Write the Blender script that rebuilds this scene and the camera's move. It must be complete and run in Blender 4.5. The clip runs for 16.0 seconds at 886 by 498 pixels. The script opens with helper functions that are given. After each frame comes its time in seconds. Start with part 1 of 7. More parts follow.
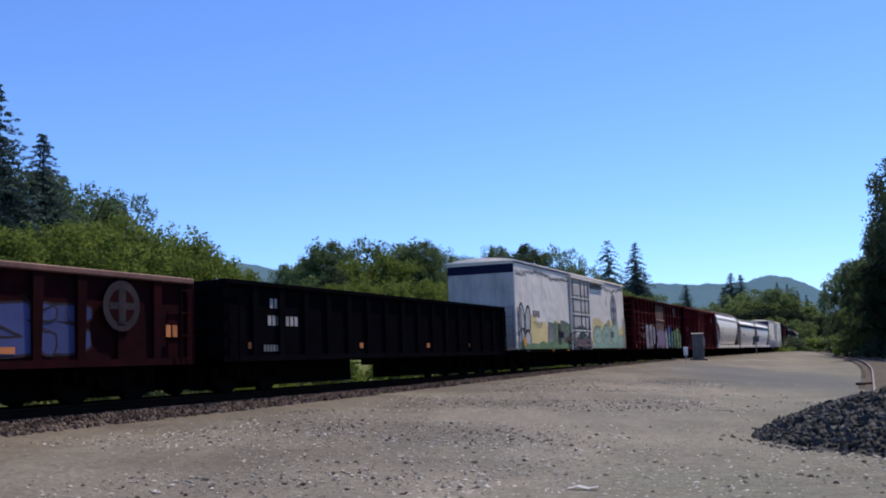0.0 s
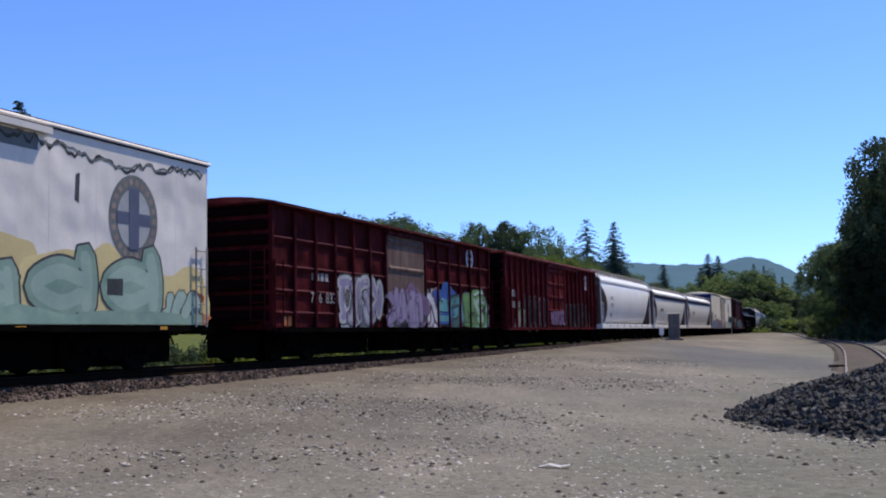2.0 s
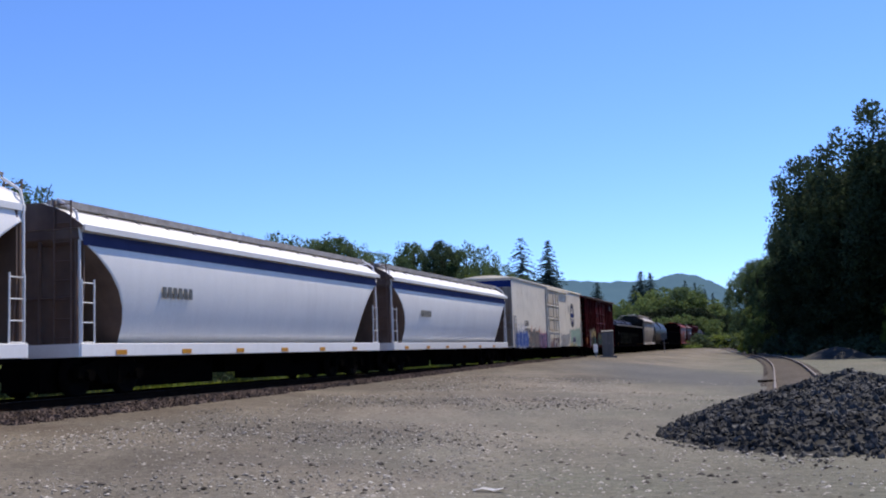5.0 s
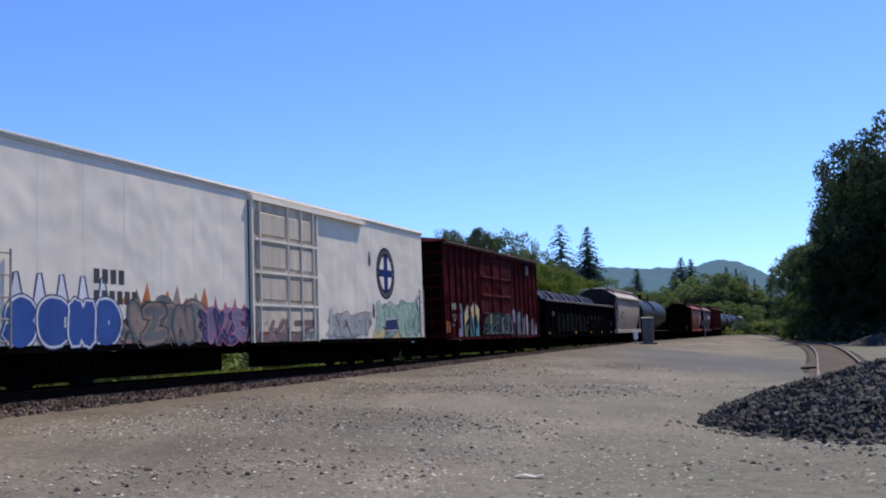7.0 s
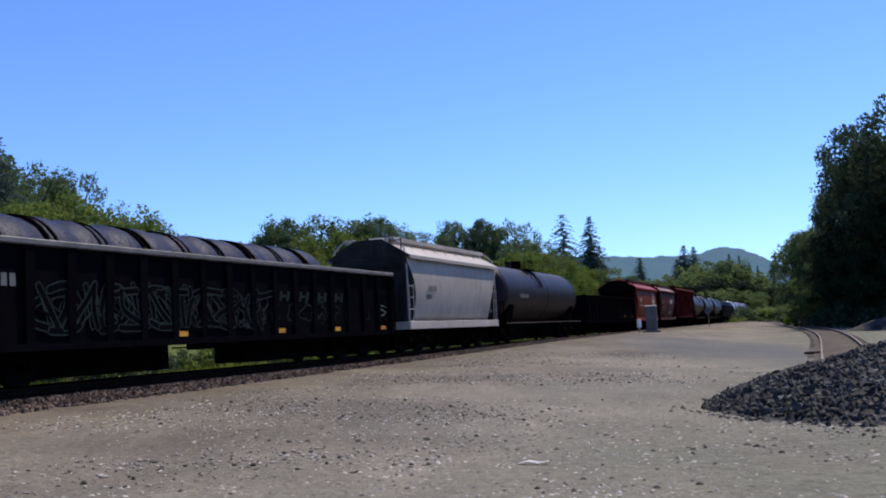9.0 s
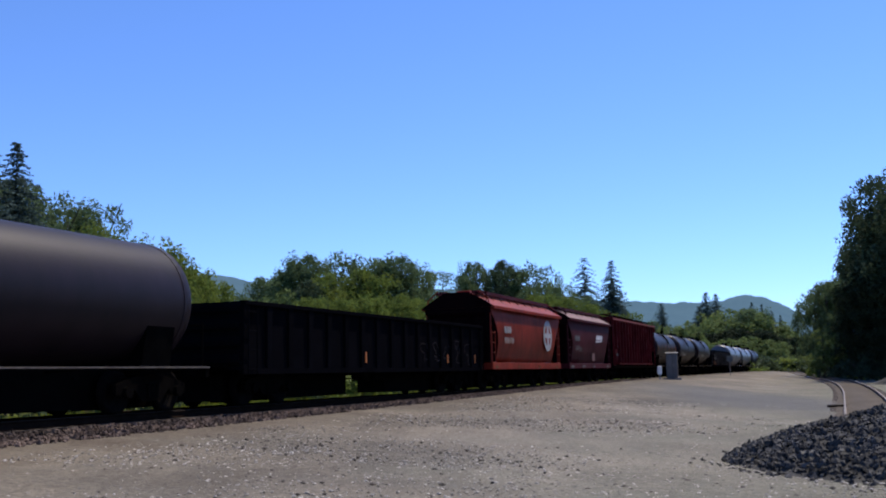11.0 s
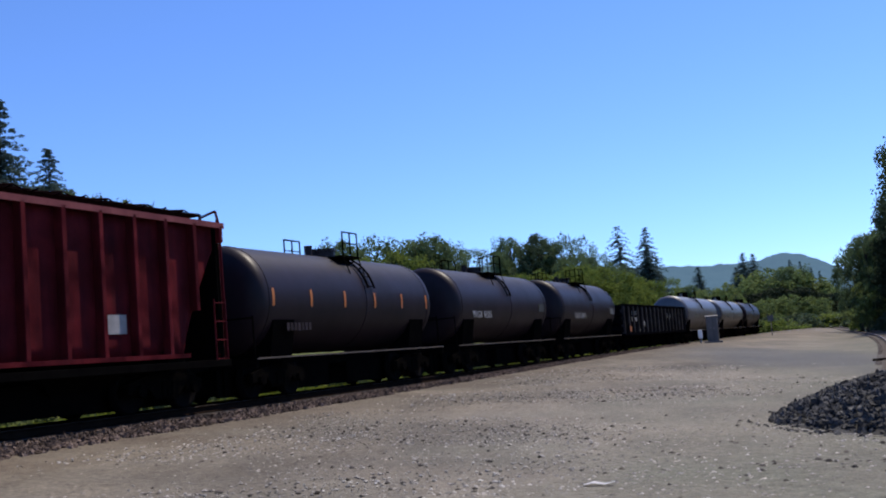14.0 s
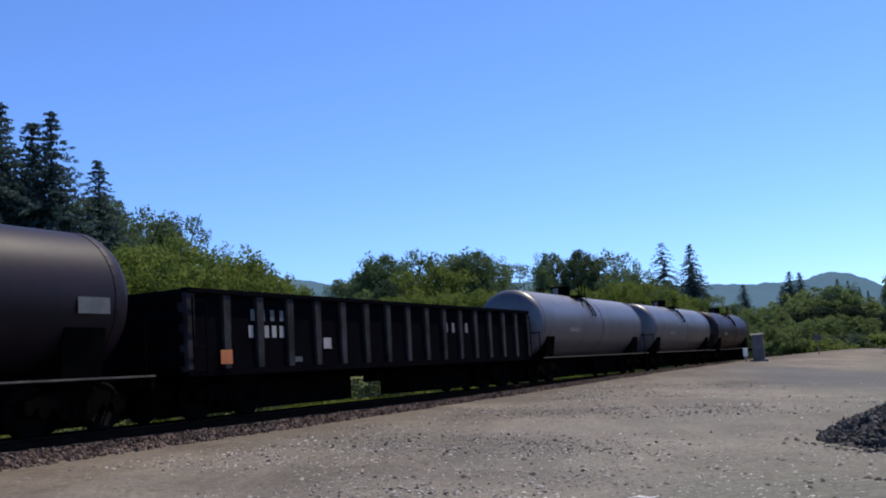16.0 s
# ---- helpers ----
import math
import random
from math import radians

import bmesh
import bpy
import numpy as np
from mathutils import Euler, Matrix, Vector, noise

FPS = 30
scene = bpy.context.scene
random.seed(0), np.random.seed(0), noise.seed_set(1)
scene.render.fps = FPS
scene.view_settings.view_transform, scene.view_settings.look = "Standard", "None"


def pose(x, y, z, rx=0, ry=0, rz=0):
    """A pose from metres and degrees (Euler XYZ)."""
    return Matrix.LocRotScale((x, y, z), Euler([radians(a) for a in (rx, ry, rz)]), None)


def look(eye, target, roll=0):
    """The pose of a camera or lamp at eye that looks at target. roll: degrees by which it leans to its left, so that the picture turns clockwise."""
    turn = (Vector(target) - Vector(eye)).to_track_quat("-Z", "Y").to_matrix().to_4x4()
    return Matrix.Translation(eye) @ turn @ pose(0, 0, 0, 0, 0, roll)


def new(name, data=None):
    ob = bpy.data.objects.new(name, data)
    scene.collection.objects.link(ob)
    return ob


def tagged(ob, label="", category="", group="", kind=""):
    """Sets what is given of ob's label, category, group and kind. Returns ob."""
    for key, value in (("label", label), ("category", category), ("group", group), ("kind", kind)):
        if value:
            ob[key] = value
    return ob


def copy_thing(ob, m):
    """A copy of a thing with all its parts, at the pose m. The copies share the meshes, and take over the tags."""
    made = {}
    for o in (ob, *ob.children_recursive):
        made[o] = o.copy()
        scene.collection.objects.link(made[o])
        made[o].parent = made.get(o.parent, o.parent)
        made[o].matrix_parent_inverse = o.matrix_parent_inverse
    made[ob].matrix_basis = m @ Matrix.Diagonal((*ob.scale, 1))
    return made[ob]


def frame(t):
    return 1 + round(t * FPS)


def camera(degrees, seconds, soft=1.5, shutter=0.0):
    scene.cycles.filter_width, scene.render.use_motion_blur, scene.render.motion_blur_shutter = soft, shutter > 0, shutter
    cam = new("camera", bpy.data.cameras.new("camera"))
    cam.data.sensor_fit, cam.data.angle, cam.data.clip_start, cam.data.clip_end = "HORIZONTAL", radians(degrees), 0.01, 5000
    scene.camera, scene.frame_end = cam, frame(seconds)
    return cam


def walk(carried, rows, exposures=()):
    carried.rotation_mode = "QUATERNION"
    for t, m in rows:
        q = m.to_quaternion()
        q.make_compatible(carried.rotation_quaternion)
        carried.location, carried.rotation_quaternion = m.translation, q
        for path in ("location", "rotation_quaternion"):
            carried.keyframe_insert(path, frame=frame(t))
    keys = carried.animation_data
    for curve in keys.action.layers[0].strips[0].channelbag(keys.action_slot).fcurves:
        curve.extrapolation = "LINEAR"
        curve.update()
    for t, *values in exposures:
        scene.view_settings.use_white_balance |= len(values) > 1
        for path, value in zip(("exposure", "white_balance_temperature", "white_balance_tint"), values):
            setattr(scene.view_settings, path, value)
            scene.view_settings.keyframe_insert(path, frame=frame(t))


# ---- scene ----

# ---------------------------------------------------------------- camera
cam = camera(45.93, 16.0, soft=2.0)
EYE = 0.667
PATH = [
    (0.0, -0.056, -0.072, -0.048, 2.26, 6.06, 2.00),
    (0.5, -0.037, -0.004, -0.041, 1.49, 5.75, 1.45),
    (1.0, -0.032, -0.039, -0.055, 2.12, 6.16, 1.69),
    (1.5, -0.034, -0.007, -0.066, 1.80, 5.76, 1.69),
    (2.0, -0.020, -0.013, -0.039, 1.04, 4.71, 1.09),
    (2.5, -0.031, 0.030, -0.041, 1.23, 4.83, 0.74),
    (3.0, -0.026, -0.011, -0.006, 0.16, 4.76, 1.02),
    (3.5, -0.014, 0.069, 0.049, -1.58, 5.03, 1.06),
    (4.0, 0.033, 0.039, 0.022, -3.80, 5.67, 1.91),
    (6.5, 0.015, 0.024, 0.004, 0.09, 5.61, 2.02),
    (7.0, 0.013, -0.006, 0.009, -0.30, 5.05, 2.00),
    (7.5, 0.032, -0.036, -0.032, 0.21, 4.66, 1.55),
    (8.0, 0.001, -0.017, -0.005, -0.18, 3.97, 1.59),
    (8.5, 0.039, -0.014, -0.034, -0.40, 3.74, 1.73),
    (9.0, 0.025, -0.021, -0.029, -0.08, 4.62, 2.93),
    (9.5, 0.073, 0.038, -0.058, -0.22, 5.18, 1.59),
    (12.0, 0.000, 0.020, 0.063, 2.59, 7.48, 2.62),
    (12.5, -0.002, 0.008, 0.039, 3.50, 6.94, 3.38),
    (13.0, 0.011, 0.005, 0.067, 3.67, 6.44, 3.10),
    (13.5, 0.000, 0.010, 0.050, 3.25, 6.19, 3.95),
    (14.0, 0.024, 0.021, 0.032, 3.12, 5.77, 4.73),
    (14.5, 0.011, 0.012, 0.030, 3.93, 5.93, 4.28),
    (15.0, 0.013, 0.030, 0.008, 4.22, 6.28, 3.59),
    (15.5, 0.007, -0.055, 0.010, 4.35, 5.92, 3.38),
    (16.0, -0.014, -0.013, -0.015, 5.37, 6.76, 3.87),
]
walk(cam, [(t, pose(x, y, EYE + z, 90 + p, r, w)) for t, x, y, z, w, p, r in PATH])

# ---------------------------------------------------------------- sky and sun
SUN_AZ, SUN_EL = 44.0, 59.0
world = bpy.data.worlds.new("sky")
scene.world = world
world.use_nodes = True
wn = world.node_tree
sky = wn.nodes.new("ShaderNodeTexSky")
sky.sky_type = "NISHITA"
sky.sun_disc = False
sky.sun_elevation, sky.sun_rotation = radians(SUN_EL), radians(SUN_AZ)
sky.air_density, sky.dust_density, sky.ozone_density, sky.altitude = 0.85, 0.05, 2.5, 400
tint = wn.nodes.new("ShaderNodeMix")
tint.data_type, tint.blend_type = "RGBA", "MULTIPLY"
tint.inputs[0].default_value = 1.0
tint.inputs[7].default_value = (0.655, 0.87, 1.30, 1)
wn.links.new(sky.outputs[0], tint.inputs[6])
wn.links.new(tint.outputs[2], wn.nodes["Background"].inputs[0])
wn.nodes["Background"].inputs[1].default_value = 0.156
sun = new("sun", bpy.data.lights.new("sun", "SUN"))
sun.data.energy, sun.data.angle, sun.data.color = 5.6, radians(0.5), (1.0, 0.90, 0.76)
sun.matrix_world = look((0, 0, 0), (-math.cos(radians(SUN_EL)) * math.sin(radians(SUN_AZ)), -math.cos(radians(SUN_EL)) * math.cos(radians(SUN_AZ)), -math.sin(radians(SUN_EL))))
scene.view_settings.exposure = 0.0

# ---------------------------------------------------------------- plan
# the main track runs straight: s metres along it, perp metres from its centre towards the camera, rail top at z = 0
TH, DIST = 0.3469, 15.19
HEAD = 90 - math.degrees(TH)


def P(s, perp, z=0.0):
    q = perp - DIST
    return Vector((math.sin(TH) * s + math.cos(TH) * q, math.cos(TH) * s - math.sin(TH) * q, z))


def SP(x, y):
    return x * math.sin(TH) + y * math.cos(TH), x * math.cos(TH) - y * math.sin(TH) + DIST


def polar(az, d):
    return d * math.sin(radians(az)), d * math.cos(radians(az))


def smooth(a, b, v):
    u = min(1.0, max(0.0, (v - a) / (b - a)))
    return u * u * (3 - 2 * u)


def side_track(s):
    """Centre of the siding, as perp, at s metres along the main track."""
    return 0.3 + 15.65 * smooth(300, 50, s)


def lot_z(s, perp):
    rise = 0.40 + 0.48 * smooth(10, 75, s)
    z = -0.84 + rise * smooth(15, 2.6, perp) + 0.13 * smooth(4.5, 1.7, perp) * smooth(75, 20, s) + 0.22 * smooth(25, 90, s) * smooth(10, 16, perp)
    if perp < 0:
        z = -0.30 - 0.25 * smooth(-2, -8, perp) + 2.4 * smooth(-11, -26, perp)
    far = smooth(300, 700, abs(s))
    return z * (1 - far) - 0.5 * far


# ---------------------------------------------------------------- mesh helpers
def part(name, bm, material, parent=None, label="", smooth_faces=False):
    me = bpy.data.meshes.new(name)
    bm.to_mesh(me)
    bm.free()
    me.materials.append(material)
    if smooth_faces:
        me.shade_smooth()
    ob = new(name, me)
    ob.parent = parent
    if label:
        ob["label"] = label
    return ob


def again(ob, m, parent=None):
    """Another piece on the same mesh."""
    o = new(ob.name.split(".")[0], ob.data)
    o.parent = parent if parent else ob.parent
    o.matrix_basis = m
    return o


def root(name, label, category, group="", kind=""):
    ob = new(name)
    ob.empty_display_size = 0.3
    return tagged(ob, label, category, group, kind)


def quad(bm, *pts):
    return bm.faces.new([bm.verts.new(p) for p in pts])


def box(bm, x0, x1, y0, y1, z0, z1, bevel=0.0):
    v = [bm.verts.new((x, y, z)) for x in (x0, x1) for y in (y0, y1) for z in (z0, z1)]
    fs = [bm.faces.new([v[i] for i in f]) for f in ((0, 1, 3, 2), (4, 6, 7, 5), (0, 4, 5, 1), (2, 3, 7, 6), (0, 2, 6, 4), (1, 5, 7, 3))]
    if bevel:
        es = list({e for f in fs for e in f.edges})
        bmesh.ops.bevel(bm, geom=es, offset=bevel, segments=1, affect="EDGES", profile=0.5)
    return bm


def B(*args, bevel=0.0):
    return box(bmesh.new(), *args, bevel=bevel)


def rod(bm, a, b, r, n=6, r2=None):
    a, b = Vector(a), Vector(b)
    d = b - a
    q = d.to_track_quat("Z", "Y").to_matrix()
    r2 = r if r2 is None else r2
    lo = [bm.verts.new(a + q @ Vector((r * math.cos(2 * math.pi * k / n), r * math.sin(2 * math.pi * k / n), 0))) for k in range(n)]
    hi = [bm.verts.new(b + q @ Vector((r2 * math.cos(2 * math.pi * k / n), r2 * math.sin(2 * math.pi * k / n), 0))) for k in range(n)]
    for k in range(n):
        bm.faces.new((lo[k], lo[(k + 1) % n], hi[(k + 1) % n], hi[k]))
    bm.faces.new(lo[::-1])
    bm.faces.new(hi)
    return bm


def loft(bm, rings, closed=True, caps=True):
    vs = [[bm.verts.new(p) for p in r] for r in rings]
    n = len(vs[0])
    for a, b in zip(vs, vs[1:]):
        for k in range(n if closed else n - 1):
            bm.faces.new((a[k], a[(k + 1) % n], b[(k + 1) % n], b[k]))
    if caps and closed:
        bm.faces.new(vs[0][::-1])
        bm.faces.new(vs[-1])
    return bm


def disc(bm, cx, cz, rx, rz, y, n=28, wob=0.0, seed=0):
    rnd = random.Random(seed)
    ph = [rnd.uniform(0, 6.28) for _ in range(3)]
    pts = []
    for k in range(n):
        a = -2 * math.pi * k / n
        w = 1 + wob * (0.5 * math.sin(2 * a + ph[0]) + 0.35 * math.sin(3 * a + ph[1]) + 0.3 * math.sin(5 * a + ph[2]))
        pts.append(bm.verts.new((cx - rx * w * math.cos(a), y, cz + rz * w * math.sin(a))))
    f = bm.faces.new(pts)
    if f.calc_area() and f.normal.y > 0:
        f.normal_flip()
    return f


def fix(bm):
    bmesh.ops.recalc_face_normals(bm, faces=bm.faces[:])
    return bm


# ---------------------------------------------------------------- materials
def surf(name, c1, c2=None, scale=2.0, rough=0.6, dirt=None, amount=0.35, bump=0.15, bscale=30.0, metal=0.0, spec=0.4, per_object=0.12, island=0.0, stretch=(1, 1, 1), grain=0.0, wave=0.0):
    m = bpy.data.materials.new(name)
    m.use_nodes = True
    nt = m.node_tree
    n, l = nt.nodes, nt.links
    bs = n["Principled BSDF"]
    c2 = c2 or tuple(0.7 * v for v in c1)
    tc = n.new("ShaderNodeTexCoord")
    oi = n.new("ShaderNodeObjectInfo")
    off = n.new("ShaderNodeVectorMath")
    off.operation = "MULTIPLY_ADD"
    off.inputs[1].default_value = (1, 1, 1)
    sh = n.new("ShaderNodeCombineXYZ")
    mul = n.new("ShaderNodeMath")
    mul.operation = "MULTIPLY"
    mul.inputs[1].default_value = 37.0
    l.new(oi.outputs["Random"], mul.inputs[0])
    for k in range(3):
        l.new(mul.outputs[0], sh.inputs[k])
    l.new(tc.outputs["Object"], off.inputs[0])
    l.new(sh.outputs[0], off.inputs[2])
    mp = n.new("ShaderNodeMapping")
    mp.inputs["Scale"].default_value = stretch
    l.new(off.outputs[0], mp.inputs[0])

    def tex(s, detail=5.0):
        t = n.new("ShaderNodeTexNoise")
        t.inputs["Scale"].default_value, t.inputs["Detail"].default_value, t.inputs["Roughness"].default_value = s, detail, 0.62
        return t

    big, fine = tex(scale), tex(bscale, 3.0)
    l.new(mp.outputs[0], big.inputs["Vector"])
    l.new(off.outputs[0], fine.inputs["Vector"])
    r1 = n.new("ShaderNodeValToRGB")
    r1.color_ramp.elements[0].position, r1.color_ramp.elements[1].position = 0.34, 0.66
    r1.color_ramp.elements[0].color, r1.color_ramp.elements[1].color = (*c1, 1), (*c2, 1)
    l.new(big.outputs[0], r1.inputs[0])
    col = r1.outputs[0]

    def mix(kind, fac, a, b):
        x = n.new("ShaderNodeMix")
        x.data_type, x.blend_type = "RGBA", kind
        if isinstance(fac, float):
            x.inputs[0].default_value = fac
        else:
            l.new(fac, x.inputs[0])
        l.new(a, x.inputs[6])
        if isinstance(b, tuple):
            x.inputs[7].default_value = b
        else:
            l.new(b, x.inputs[7])
        return x.outputs[2]

    def ranged(value, lo, hi, a=0.0, b=1.0):
        x = n.new("ShaderNodeMapRange")
        x.inputs[1].default_value, x.inputs[2].default_value, x.inputs[3].default_value, x.inputs[4].default_value = a, b, lo, hi
        l.new(value, x.inputs[0])
        return x.outputs[0]

    if dirt:
        st = tex(1.6, 6.0)
        sm = n.new("ShaderNodeMapping")
        sm.inputs["Scale"].default_value = (2.2, 2.2, 0.35)
        l.new(off.outputs[0], sm.inputs[0])
        l.new(sm.outputs[0], st.inputs["Vector"])
        col = mix("MIX", ranged(st.outputs[0], 0.0, amount, 0.42, 0.75), col, (*dirt, 1))
    grey = n.new("ShaderNodeCombineColor")
    grain = grain or (0.06 if dirt or "paint" in name else 0.27)
    g = ranged(fine.outputs[0], 1 - grain, 1 + grain, 0.25, 0.75)
    for k in range(3):
        l.new(g, grey.inputs[k])
    col = mix("MULTIPLY", 1.0, col, grey.outputs[0])
    if per_object or island:
        src = oi.outputs["Random"]
        if island:
            src = n.new("ShaderNodeNewGeometry").outputs["Random Per Island"]
        amt = island or per_object
        gg = n.new("ShaderNodeCombineColor")
        rr = ranged(src, 1 - amt, 1 + amt)
        for k in range(3):
            l.new(rr, gg.inputs[k])
        col = mix("MULTIPLY", 1.0, col, gg.outputs[0])
    l.new(col, bs.inputs["Base Color"])
    l.new(ranged(big.outputs[0], rough - 0.08, min(1.0, rough + 0.08)), bs.inputs["Roughness"])
    bs.inputs["Metallic"].default_value = metal
    bs.inputs["Specular IOR Level"].default_value = spec
    if bump:
        bp = n.new("ShaderNodeBump")
        bp.inputs["Strength"].default_value, bp.inputs["Distance"].default_value = bump, 0.03
        l.new(fine.outputs[0], bp.inputs["Height"])
        l.new(bp.outputs[0], bs.inputs["Normal"])
        if wave:
            wt = tex(1.1, 1.0)
            l.new(off.outputs[0], wt.inputs["Vector"])
            wp = n.new("ShaderNodeBump")
            wp.inputs["Strength"].default_value, wp.inputs["Distance"].default_value = wave, 0.12
            l.new(wt.outputs[0], wp.inputs["Height"])
            l.new(wp.outputs[0], bp.inputs["Normal"])
    return m


def leafy(name, c1, c2, glow=0.35):
    """Leaves: matt, a little light passes through."""
    m = surf(name, c1, c2, scale=0.35, rough=0.75, bump=0, bscale=3.0, spec=0.06, island=0.35)
    nt = m.node_tree
    n, l = nt.nodes, nt.links
    bs, out = n["Principled BSDF"], n["Material Output"]
    tr = n.new("ShaderNodeBsdfTranslucent")
    l.new(bs.inputs["Base Color"].links[0].from_socket, tr.inputs[0])
    mx = n.new("ShaderNodeMixShader")
    mx.inputs[0].default_value = glow
    l.new(bs.outputs[0], mx.inputs[1])
    l.new(tr.outputs[0], mx.inputs[2])
    l.new(mx.outputs[0], out.inputs[0])
    return m


